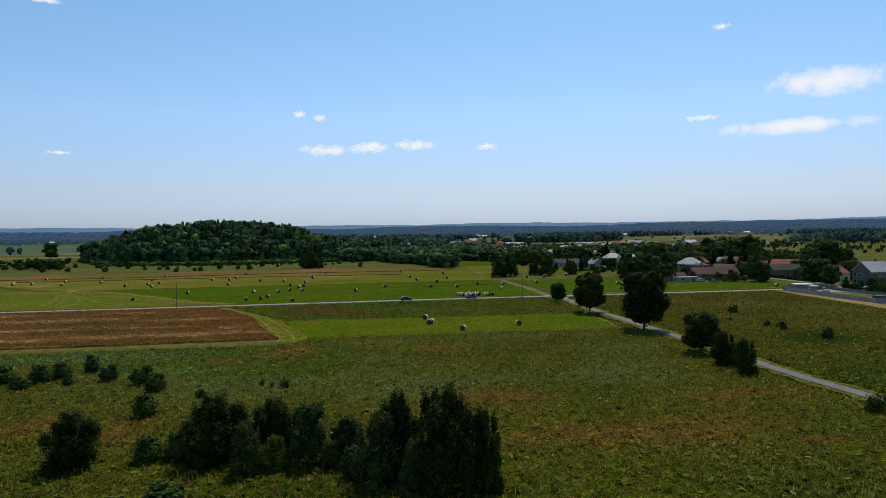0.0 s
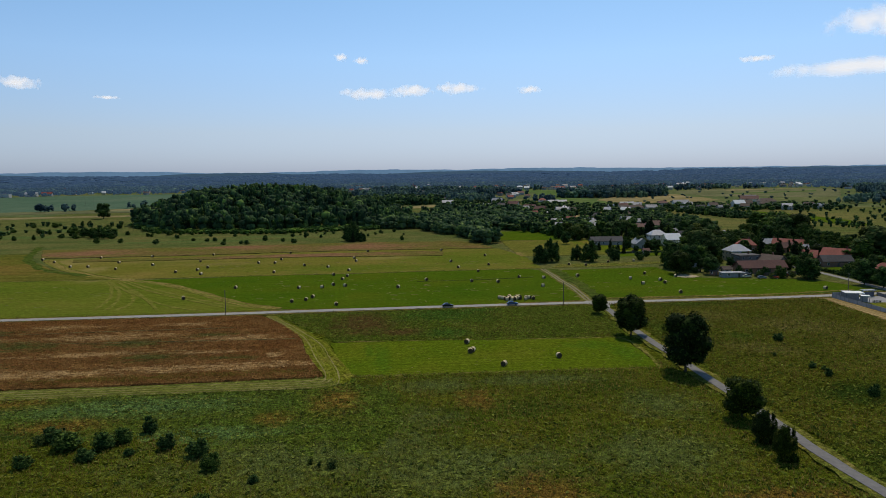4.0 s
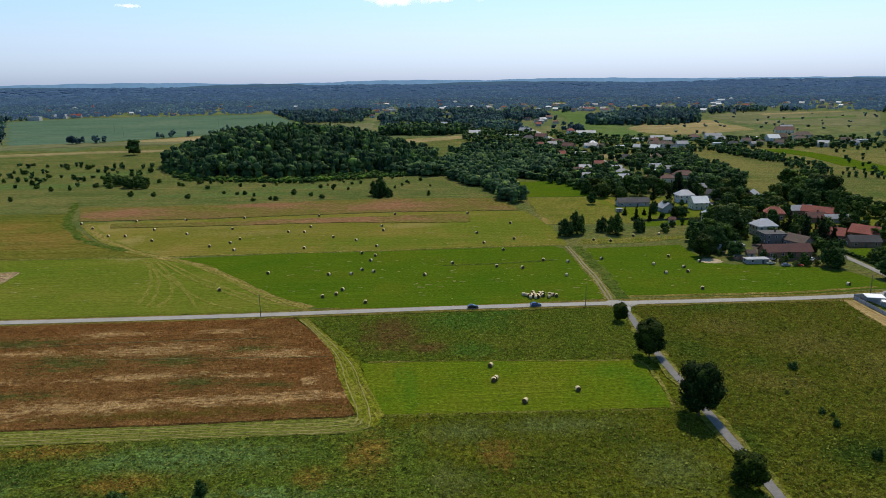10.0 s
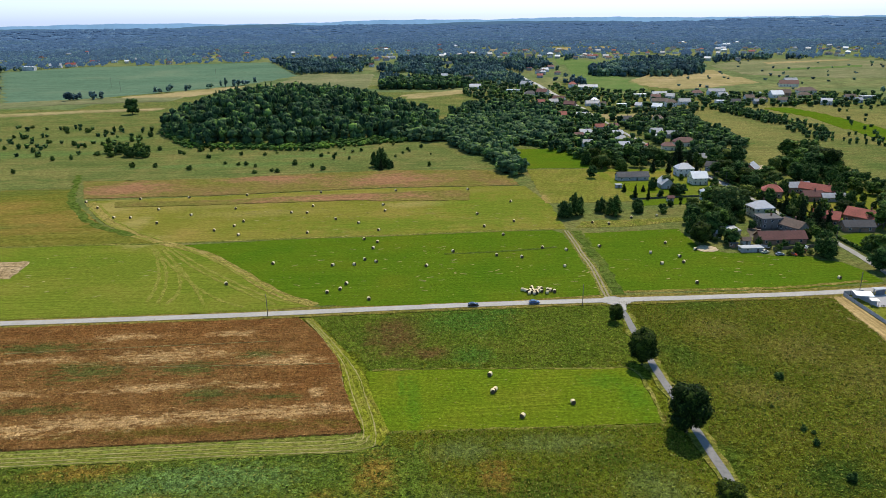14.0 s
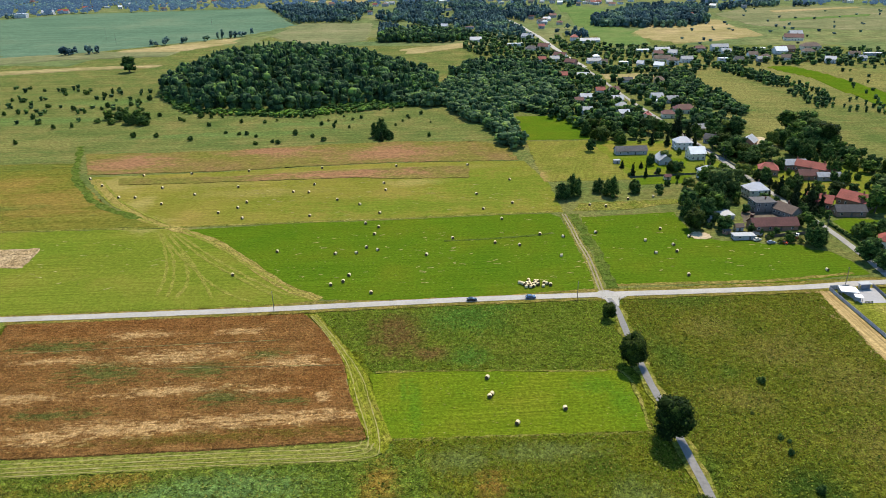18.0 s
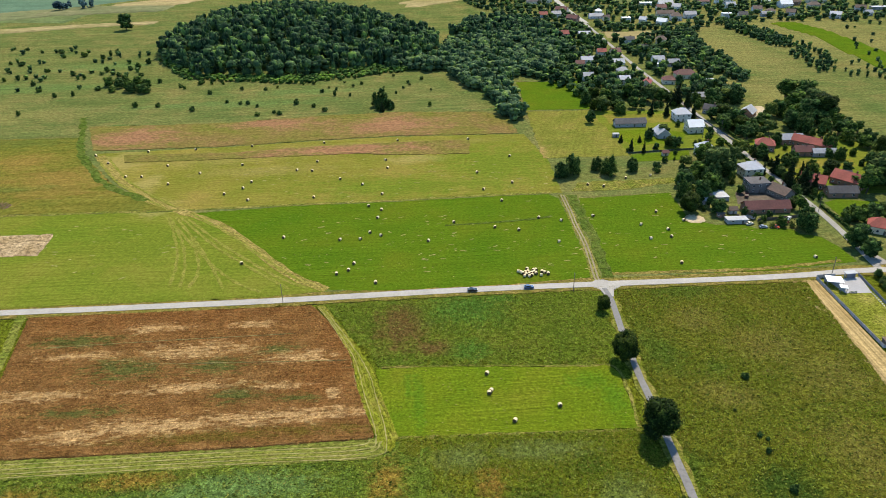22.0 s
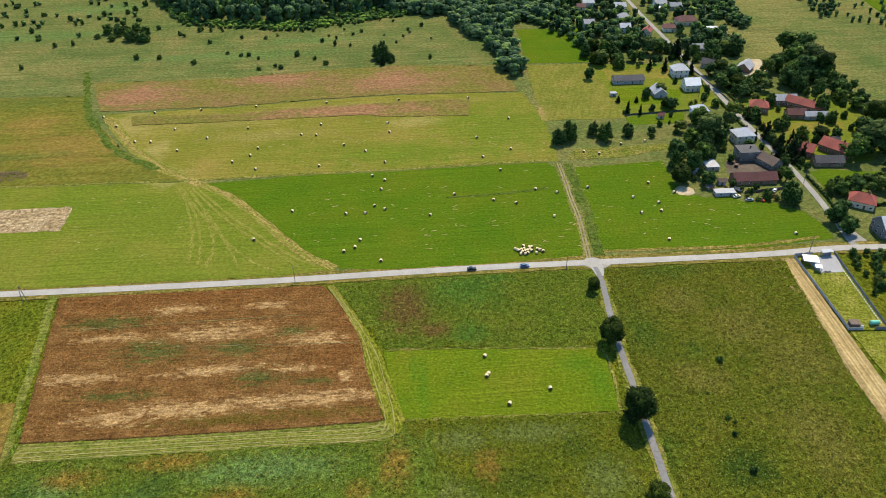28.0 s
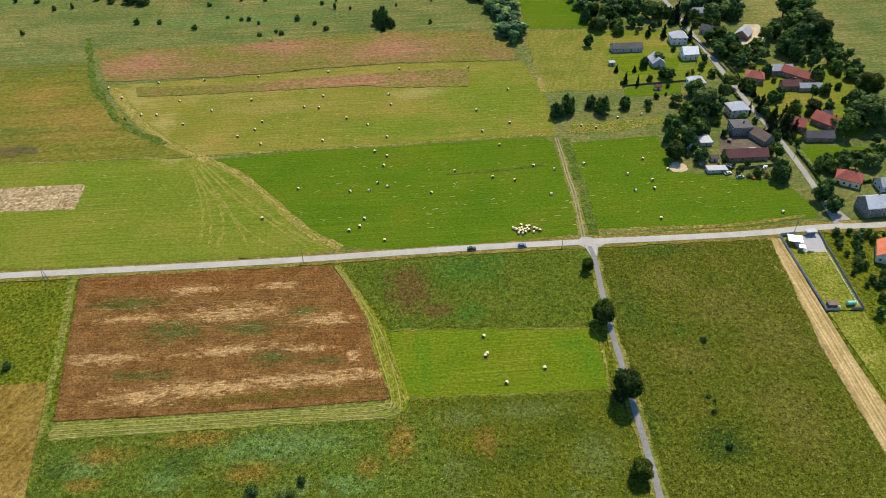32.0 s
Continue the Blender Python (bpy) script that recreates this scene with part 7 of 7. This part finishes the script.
field("lawn", [(166.2, 357), (175.6, 362), (189, 360), (212, 360), (209, 352), (180, 341.5), (168.5, 336)], 0.06, M_MOWN, "bright green garden lawn by the street", 0.4, 69)
field("lawn", [(78, 440), (92, 445), (112, 448), (118, 470), (92, 476), (70, 470)], 0.06, M_MOWN_S, "garden lawn behind the houses", 0.6, 70)
field("lawn", [(70, 486), (112, 492), (116, 512), (66, 508)], 0.06, M_LIGHT, "dry garden lawn behind the long shed", 0.8, 71)
field("rough_lawn", [(152, 455), (161, 402), (168, 366), (205, 372), (222, 400), (222, 470), (196, 462), (172, 466)], 0.045, M_LIGHT_W, "rough yellow-green grass round the farm", 0.8, 73)
field("rough_lawn", [(58, 440), (74, 426), (112, 436), (140, 446), (128, 510), (120, 520), (60, 516)], 0.04, M_LIGHT_W, "yellow-green garden grass behind the houses", 0.8, 74)
field("lawn", [(160, 405), (205, 412), (207, 424), (158, 420)], 0.06, M_LIGHT, "rough yellow grass in front of the farm", 0.8, 72)
field("bare_earth", [(89, 331), (92, 327.5), (97, 328), (100, 331), (98, 336), (93, 338)], 0.11, M_DIRT, "pale bare earth at the field's edge", 0.7, 66, 1.0)
field("farmyard", [(121, 352), (150, 357), (150, 368), (140, 378), (124, 368)], 0.06, M_YARD, "bare dark earth of the farmyard", 0.6, 67)
field("dry_yard", DRY_YARD, 0.06, M_DIRT, "dry sandy yard between trees", 0.8, 68)


def brush_heap(x, y, r, count, seed):
    """Cut branches thrown on a heap."""
    rng = random.Random(seed)
    bm = bmesh.new()
    for k in range(count):
        a, d = rng.uniform(0, 6.28), r * math.sqrt(rng.random())
        h = 1.6 * (1 - (d / r) ** 2) * rng.random()
        c = Vector((d * 1.7 * math.cos(a), d * 0.8 * math.sin(a), 0.1 + h))
        w = Vector((rng.uniform(-1, 1), rng.uniform(-1, 1), rng.uniform(-0.25, 0.25))).normalized() * rng.uniform(0.7, 1.8)
        rod(c - w, c + w, 0.09, 0.05, 4, bm)
    ob = part("brushwood_heap", bm, plain_mat("dry_brushwood", (0.2, 0.12, 0.085), 0.95, 0.3, 3.0))
    ob.matrix_basis = pose(x, y, 0.1, 0, 0, 8)
    return tagged(ob, "heap of dry reddish cut branches", "heap", kind="stuff")


brush_heap(-283, 323.5, 8, 260, 5)



# ---------------------------------------------------------------- poles
def pole(x, y, h=9.0, turn=0.0, twin=False):
    t = empty("power_pole", (x, y, float(height(np.array(x), np.array(y)))), turn)
    if twin:
        part("post", rod((-1.1, 0, -0.5), (-0.1, 0, h), 0.14, 0.1), M_POLE, t)
        part("post", rod((1.1, 0, -0.5), (0.1, 0, h), 0.14, 0.1), M_POLE, t)
        part("brace", rod((-0.65, 0, h * 0.4), (0.65, 0, h * 0.4), 0.06, 0.06), M_POLE, t)
    else:
        part("post", rod((0, 0, -0.5), (0, 0, h), 0.15, 0.1), M_POLE, t)
    part("crossarm", box(1.3, 0.1, 0.1, (0, 0, h - 0.5), 0.01), M_POLE, t)
    return tagged(t, "weathered wooden power pole beside the road", "power pole", "power poles")


for x, y in ((-91.5, 240.2), (28.8, 257.5), (140.7, 278.6)):
    pole(x, y, turn=ROAD_ANGLE + 90)
pole(-205, 217.5, 9, 60, True)
for x, y, h in ((-470, 838, 17), (-536, 1262, 19), (-600, 1050, 17), (-655, 1120, 17)):
    tagged(pole(x, y, h, 70), "tall thin power pole standing in the far fields", "power pole", "power poles")
for x, y in ((126.5, 459), (141, 470), (129, 560), (154, 400), (159, 345)):
    pole(x, y, 8.5)

# ---------------------------------------------------------------- distance
def draped(name, poly, step, lift, mat, label):
    """A far field that follows the swell of the land."""
    p = np.array(poly)
    X, Y = np.meshgrid(np.arange(p[:, 0].min() - step, p[:, 0].max() + step, step), np.arange(p[:, 1].min() - step, p[:, 1].max() + step, step))
    ok = inside(poly, X, Y)
    Z = height(X, Y) + np.where(ok, lift, -1.5)
    i = np.arange(X.size).reshape(X.shape)
    q = np.stack([i[:-1, :-1], i[:-1, 1:], i[1:, 1:], i[1:, :-1]], -1).reshape(-1, 4)
    q = q[ok.ravel()[q].any(1)]
    used = np.unique(q)
    back = np.zeros(X.size, int)
    back[used] = np.arange(len(used))
    return tagged(mesh_object(name, np.stack([X, Y, Z], -1).reshape(-1, 3)[used], back[q].tolist(), mat), label, "field", kind="structure")


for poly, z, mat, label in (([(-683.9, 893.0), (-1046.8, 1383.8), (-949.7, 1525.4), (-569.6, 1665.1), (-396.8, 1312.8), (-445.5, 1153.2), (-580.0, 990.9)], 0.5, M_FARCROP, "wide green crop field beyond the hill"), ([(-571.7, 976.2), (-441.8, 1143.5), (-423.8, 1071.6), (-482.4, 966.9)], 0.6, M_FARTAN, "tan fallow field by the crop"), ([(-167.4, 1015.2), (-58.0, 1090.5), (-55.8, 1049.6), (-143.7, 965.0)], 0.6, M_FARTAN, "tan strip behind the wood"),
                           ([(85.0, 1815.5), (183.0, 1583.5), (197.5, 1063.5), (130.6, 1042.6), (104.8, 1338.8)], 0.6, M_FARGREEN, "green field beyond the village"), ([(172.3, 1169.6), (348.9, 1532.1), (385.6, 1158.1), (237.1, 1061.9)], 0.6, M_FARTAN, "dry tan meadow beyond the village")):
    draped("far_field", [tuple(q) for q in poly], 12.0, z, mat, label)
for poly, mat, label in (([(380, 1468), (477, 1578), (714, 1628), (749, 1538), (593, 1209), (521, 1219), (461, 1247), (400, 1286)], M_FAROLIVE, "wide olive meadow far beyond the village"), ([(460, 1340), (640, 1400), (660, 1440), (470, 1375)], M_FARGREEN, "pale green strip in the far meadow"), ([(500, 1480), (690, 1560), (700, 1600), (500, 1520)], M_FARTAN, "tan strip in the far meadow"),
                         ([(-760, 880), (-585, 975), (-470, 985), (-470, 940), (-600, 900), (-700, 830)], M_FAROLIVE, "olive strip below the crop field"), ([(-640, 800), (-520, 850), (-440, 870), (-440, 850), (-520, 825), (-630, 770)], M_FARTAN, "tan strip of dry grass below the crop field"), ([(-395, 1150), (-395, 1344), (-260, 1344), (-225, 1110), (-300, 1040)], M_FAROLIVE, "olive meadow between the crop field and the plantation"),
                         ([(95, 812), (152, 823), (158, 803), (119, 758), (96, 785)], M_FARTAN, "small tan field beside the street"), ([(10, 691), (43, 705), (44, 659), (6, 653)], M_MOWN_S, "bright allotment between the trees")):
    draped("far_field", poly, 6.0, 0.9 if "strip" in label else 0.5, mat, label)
for poly, label in (([(-700, 2150), (-560, 2180), (-540, 2280), (-700, 2250)], "tan clearing in the far woods"), ([(-150, 2050), (-20, 2060), (-10, 2200), (-140, 2180)], "tan clearing in the far woods"), ([(70, 2100), (330, 2120), (300, 2330), (90, 2280)], "dry tan clearing in the far woods"), ([(420, 2500), (800, 2560), (800, 2640), (420, 2580)], "dry tan clearing in the far woods"), ([(-520, 1800), (-330, 1850), (-330, 1930), (-520, 1880)], "tan clearing in the far woods")):
    draped("far_field", poly, 20.0, 1.0, M_FARTAN, label)
draped("far_field", [(289, 867), (323, 871), (340, 825), (356, 718), (345, 640), (322, 640), (317, 707), (315, 790), (297, 838)], 4.0, 0.4, M_MOWN, "long bright green strip beyond the village gardens")


CLEAR_FAR = [[(-683.9, 893.0), (-1046.8, 1383.8), (-949.7, 1525.4), (-569.6, 1665.1), (-396.8, 1312.8), (-445.5, 1153.2), (-580.0, 990.9)], [(-590, 976.2), (-441.8, 1143.5), (-395, 1344), (-250, 1344), (-200, 1060), (-300, 900), (-482.4, 900)], [(-167.4, 1015.2), (-58.0, 1090.5), (-55.8, 1049.6), (-143.7, 965.0)], [(60, 1640), (183.0, 1583.5), (170, 1290), (197.5, 1063.5), (130.6, 1042.6), (90, 1250)],
             [(165, 1250), (350, 1440), (480, 1600), (740, 1640), (760, 1540), (620, 1150), (480, 1000), (200, 1020)], [(-700, 2150), (-560, 2180), (-540, 2280), (-700, 2250)], [(-150, 2050), (-20, 2060), (-10, 2200), (-140, 2180)], [(70, 2100), (330, 2120), (300, 2330), (90, 2280)], [(420, 2500), (800, 2560), (800, 2640), (420, 2580)], [(-520, 1800), (-330, 1850), (-330, 1930), (-520, 1880)]]


rr = random.Random(77)
FAR_SPOTS = []
for k in range(330):
    a, d = rr.choice((rr.uniform(-0.68, 0.5), rr.uniform(0.0, 0.42))), rr.choice((rr.uniform(1250, 1800), rr.uniform(1700, 2600)))
    x, y = d * math.sin(a), d * math.cos(a)
    if wavy(np.array(x), np.array(y), 500, 73) > 0.38 and not any(inside(q, np.array(x), np.array(y)) for q in CLEAR_FAR):
        FAR_SPOTS.append((x, y))
        house(x, y, rr.uniform(10, 17), rr.uniform(8, 11), rr.uniform(4, 6.5), rr.uniform(-30, 30), rr.choice(("gable", "hip", "flat")), rr.choice(("pale", "white", "grey", "red", "maroon", "brown", "dark")), rr.choice(("white", "cream", "grey")), full=False)



def far_woods(name, count, near, far, mat, seed, label, cover=0.5, tall=(8, 15), wide=(3.6, 6.5), leaves=44, size=0.17):
    """Woods of the distance, as one mesh of small uneven crowns, thinner where fields lie open."""
    rng = np.random.default_rng(seed)
    kinds = [joined(leaf_cloud(lobes_round(1.0, 1.0, 7, seed + k, 0.03), leaves // 3, size, seed + k, up=0.6), billows(lobes_round(1.0, 1.0, 3, seed + k, 0.03), 6, 3, seed + k)) for k in range(5)]
    d = near + (far - near) * rng.random(count * 5) ** 0.8
    a = rng.uniform(-0.78, 0.62, count * 5)
    x, y = d * np.sin(a), d * np.cos(a)
    keep = wavy(x, y, 620, 71) * 0.5 + wavy(x, y * 2.0, 190, 72) * 0.5 + 0.25 * rng.random(len(d)) > 1.0 - cover
    for poly in CLEAR_FAR:
        keep &= ~inside(poly, x, y)
    for hx, hy in FAR_SPOTS:
        step = math.hypot(hx, hy)
        for back in (0, 30, 60, 90, 120, 155, 190):
            keep &= np.hypot(x - hx * (1 - back / step), y - hy * (1 - back / step)) > 17
    keep &= (np.hypot(STREET[:, None, 0] - x, STREET[:, None, 1] - y).min(0) > 16)
    x, y, d = x[keep][:count], y[keep][:count], d[keep][:count]
    n = len(x)
    s = rng.uniform(*wide, n)
    pick = rng.integers(0, 5, n)
    shape = np.stack([q[0] for q in kinds])[pick]
    v = shape * np.stack([s * 2, s * 2, rng.uniform(*tall, n)], 1)[:, None]
    v += np.stack([x, y, height(x, y)], 1)[:, None]
    f = (np.stack([q[1] for q in kinds])[pick] + (np.arange(n) * shape.shape[1])[:, None, None]).reshape(-1, 4)
    me = bpy.data.meshes.new(name)
    v = v.reshape(-1, 3)
    me.vertices.add(len(v))
    me.vertices.foreach_set("co", v.ravel())
    me.loops.add(f.size)
    me.loops.foreach_set("vertex_index", f.ravel().astype(np.int32))
    me.polygons.add(len(f))
    me.polygons.foreach_set("loop_start", np.arange(0, f.size, 4, dtype=np.int32))
    me.update(calc_edges=True)
    me.materials.append(mat)
    return tagged(new(name, me), label, "wood", kind="stuff")


def backdrop_mat(name, a, b, haze, glow):
    """Leaves of the far backdrop; blue haze is painted into their colour and emission."""
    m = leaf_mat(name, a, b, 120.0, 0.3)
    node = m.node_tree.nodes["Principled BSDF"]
    node.inputs["Emission Color"].default_value, node.inputs["Emission Strength"].default_value = (*haze, 1), glow
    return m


# stronger blue emission with each step away imitates thickening haze
M_BACKWOOD = backdrop_mat("hazed_distant_woods", (0.040, 0.078, 0.082), (0.090, 0.145, 0.135), (0.12, 0.26, 0.52), 0.40)
M_BLUEWOOD = backdrop_mat("haze_blue_distant_woods", (0.022, 0.044, 0.055), (0.048, 0.080, 0.088), (0.13, 0.29, 0.60), 0.50)
M_HAZEWOOD = backdrop_mat("haze_blue_farthest_woods", (0.012, 0.022, 0.030), (0.022, 0.036, 0.045), (0.13, 0.30, 0.64), 0.62)
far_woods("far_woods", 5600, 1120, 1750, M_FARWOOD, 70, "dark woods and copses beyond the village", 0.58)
far_woods("backdrop_woods", 6500, 1700, 2700, M_BACKWOOD, 75, "dark woods of the distance, tinted with haze blue", 0.66, (8, 14), (5, 9), 36, 0.2)
far_woods("backdrop_woods", 6500, 2300, 3700, M_BLUEWOOD, 76, "woods of the distance in painted blue haze", 0.74, (6, 11), (9, 18), 26, 0.24)
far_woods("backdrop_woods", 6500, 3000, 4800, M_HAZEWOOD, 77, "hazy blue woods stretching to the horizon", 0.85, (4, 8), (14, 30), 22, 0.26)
# far ridges closing the land, haze painted as blue glow; clouds above them
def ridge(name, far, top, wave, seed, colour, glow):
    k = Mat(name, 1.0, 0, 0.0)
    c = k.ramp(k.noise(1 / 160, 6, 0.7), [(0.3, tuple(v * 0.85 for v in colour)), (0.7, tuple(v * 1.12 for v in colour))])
    # emission carries the blue of the haze in front of the ridge
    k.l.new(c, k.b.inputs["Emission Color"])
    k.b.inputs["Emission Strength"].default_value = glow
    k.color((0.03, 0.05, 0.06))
    a = np.radians(np.linspace(-60, 60, 420))
    x, y = far * np.sin(a), far * np.cos(a)
    h = top + wave * (wavy(x, y, 1700, seed) - 0.5) + 0.25 * wave * (wavy(x, y, 420, seed + 1) - 0.5) + 2.5 * np.random.default_rng(seed).random(len(a))
    V = np.concatenate([np.stack([x, y, h * 0 - 60], 1), np.stack([x, y, h], 1), np.stack([x * 1.01, y * 1.01, h - 8], 1)])
    n = len(a)
    F = [(r * n + k, r * n + k + 1, (r + 1) * n + k + 1, (r + 1) * n + k) for r in (0, 1) for k in range(n - 1)]
    return tagged(mesh_object(name, V, F, k.m), "wooded ridge on the horizon, glowing in haze blue", "ridge", kind="structure")


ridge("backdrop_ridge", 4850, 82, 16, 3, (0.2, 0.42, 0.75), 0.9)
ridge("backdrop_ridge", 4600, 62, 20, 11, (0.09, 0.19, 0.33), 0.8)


def cloud(turn, up, wide, high, seed):
    """A fair-weather cloud far off: a billowed sheet whose thin edges let the sky through."""
    k = Mat("cloud", 1.0, 0, 0.0)
    k.color((0.85, 0.85, 0.85))
    # emission stands in for sunlight scattered through the cloud
    k.b.inputs["Emission Color"].default_value = (0.95, 0.97, 1.0, 1)
    k.b.inputs["Emission Strength"].default_value = 1.5
    sep, grad = k.n.new("ShaderNodeSeparateXYZ"), k.n.new("ShaderNodeMath")
    dist = k.n.new("ShaderNodeVectorMath")
    dist.operation = "LENGTH"
    scale = k.n.new("ShaderNodeMapping")
    scale.inputs["Scale"].default_value = (2 / wide, 0, 2 / high)
    scale.inputs["Location"].default_value = (0, 0, 0.25)
    k.l.new(k.tc.outputs["Object"], scale.inputs[0])
    k.l.new(scale.outputs[0], dist.inputs[0])
    t = k.n.new("ShaderNodeTexNoise")
    t.inputs["Scale"].default_value, t.inputs["Detail"].default_value, t.inputs["Roughness"].default_value = 6.0 / wide, 5, 0.55
    off = k.n.new("ShaderNodeVectorMath")
    off.inputs[1].default_value = (seed * 1000, 0, seed * 300)
    k.l.new(k.tc.outputs["Object"], off.inputs[0])
    k.l.new(off.outputs[0], t.inputs["Vector"])
    grad.operation = "SUBTRACT"
    k.l.new(t.outputs[0], grad.inputs[0])
    fall = k.n.new("ShaderNodeMath")
    fall.operation = "MULTIPLY_ADD"
    fall.inputs[1].default_value, fall.inputs[2].default_value = 0.55, -0.18
    k.l.new(dist.outputs["Value"], fall.inputs[0])
    k.l.new(fall.outputs[0], grad.inputs[1])
    k.l.new(k.ramp(grad.outputs[0], [(0.12, (0.0,)), (0.3, (0.42,)), (0.56, (0.92,))]), k.b.inputs["Alpha"])
    bm = bmesh.new()
    bmesh.ops.create_grid(bm, x_segments=16, y_segments=8, size=0.5)
    for v in bm.verts:
        x, z = v.co.x, v.co.y
        v.co = Vector((x * wide * 1.5, -30 * (0.25 - x * x) * 4 * (0.25 - z * z), z * high * 2.2))
    ob = part("cloud", bm, k.m)
    a, e, d = radians(turn), radians(up), 4700
    ob.matrix_basis = pose(d * math.sin(a) * math.cos(e), d * math.cos(a) * math.cos(e), d * math.sin(e) + 35, 0, 0, -turn)
    ob.visible_shadow = False
    return tagged(ob, "small white fair-weather cloud", "cloud", kind="structure")


cloud(28.62, 10.48, 717, 166, 1)
cloud(26.38, 7.46, 869, 98, 2)
cloud(-9.26, 6.73, 396, 75, 3)
cloud(-5.79, 6.96, 283, 75, 4)
cloud(-2.13, 7.12, 283, 75, 5)
cloud(3.60, 6.85, 173, 45, 6)
cloud(-11.35, 9.44, 90, 52, 7)
cloud(-9.76, 9.20, 90, 45, 8)
cloud(20.28, 8.36, 226, 37, 9)
cloud(-29.27, 16.34, 226, 37, 10)
cloud(-28.47, 6.03, 151, 22, 11)
cloud(-34.04, 6.90, 226, 75, 12)
cloud(21.63, 14.81, 113, 37, 13)
for o in (OAK, ROUND, TALL, PALE, SPRUCE, BUSH, BIGBUSH, THICK, PALEBUSH, SHRUB, BALE):
    retire(o)
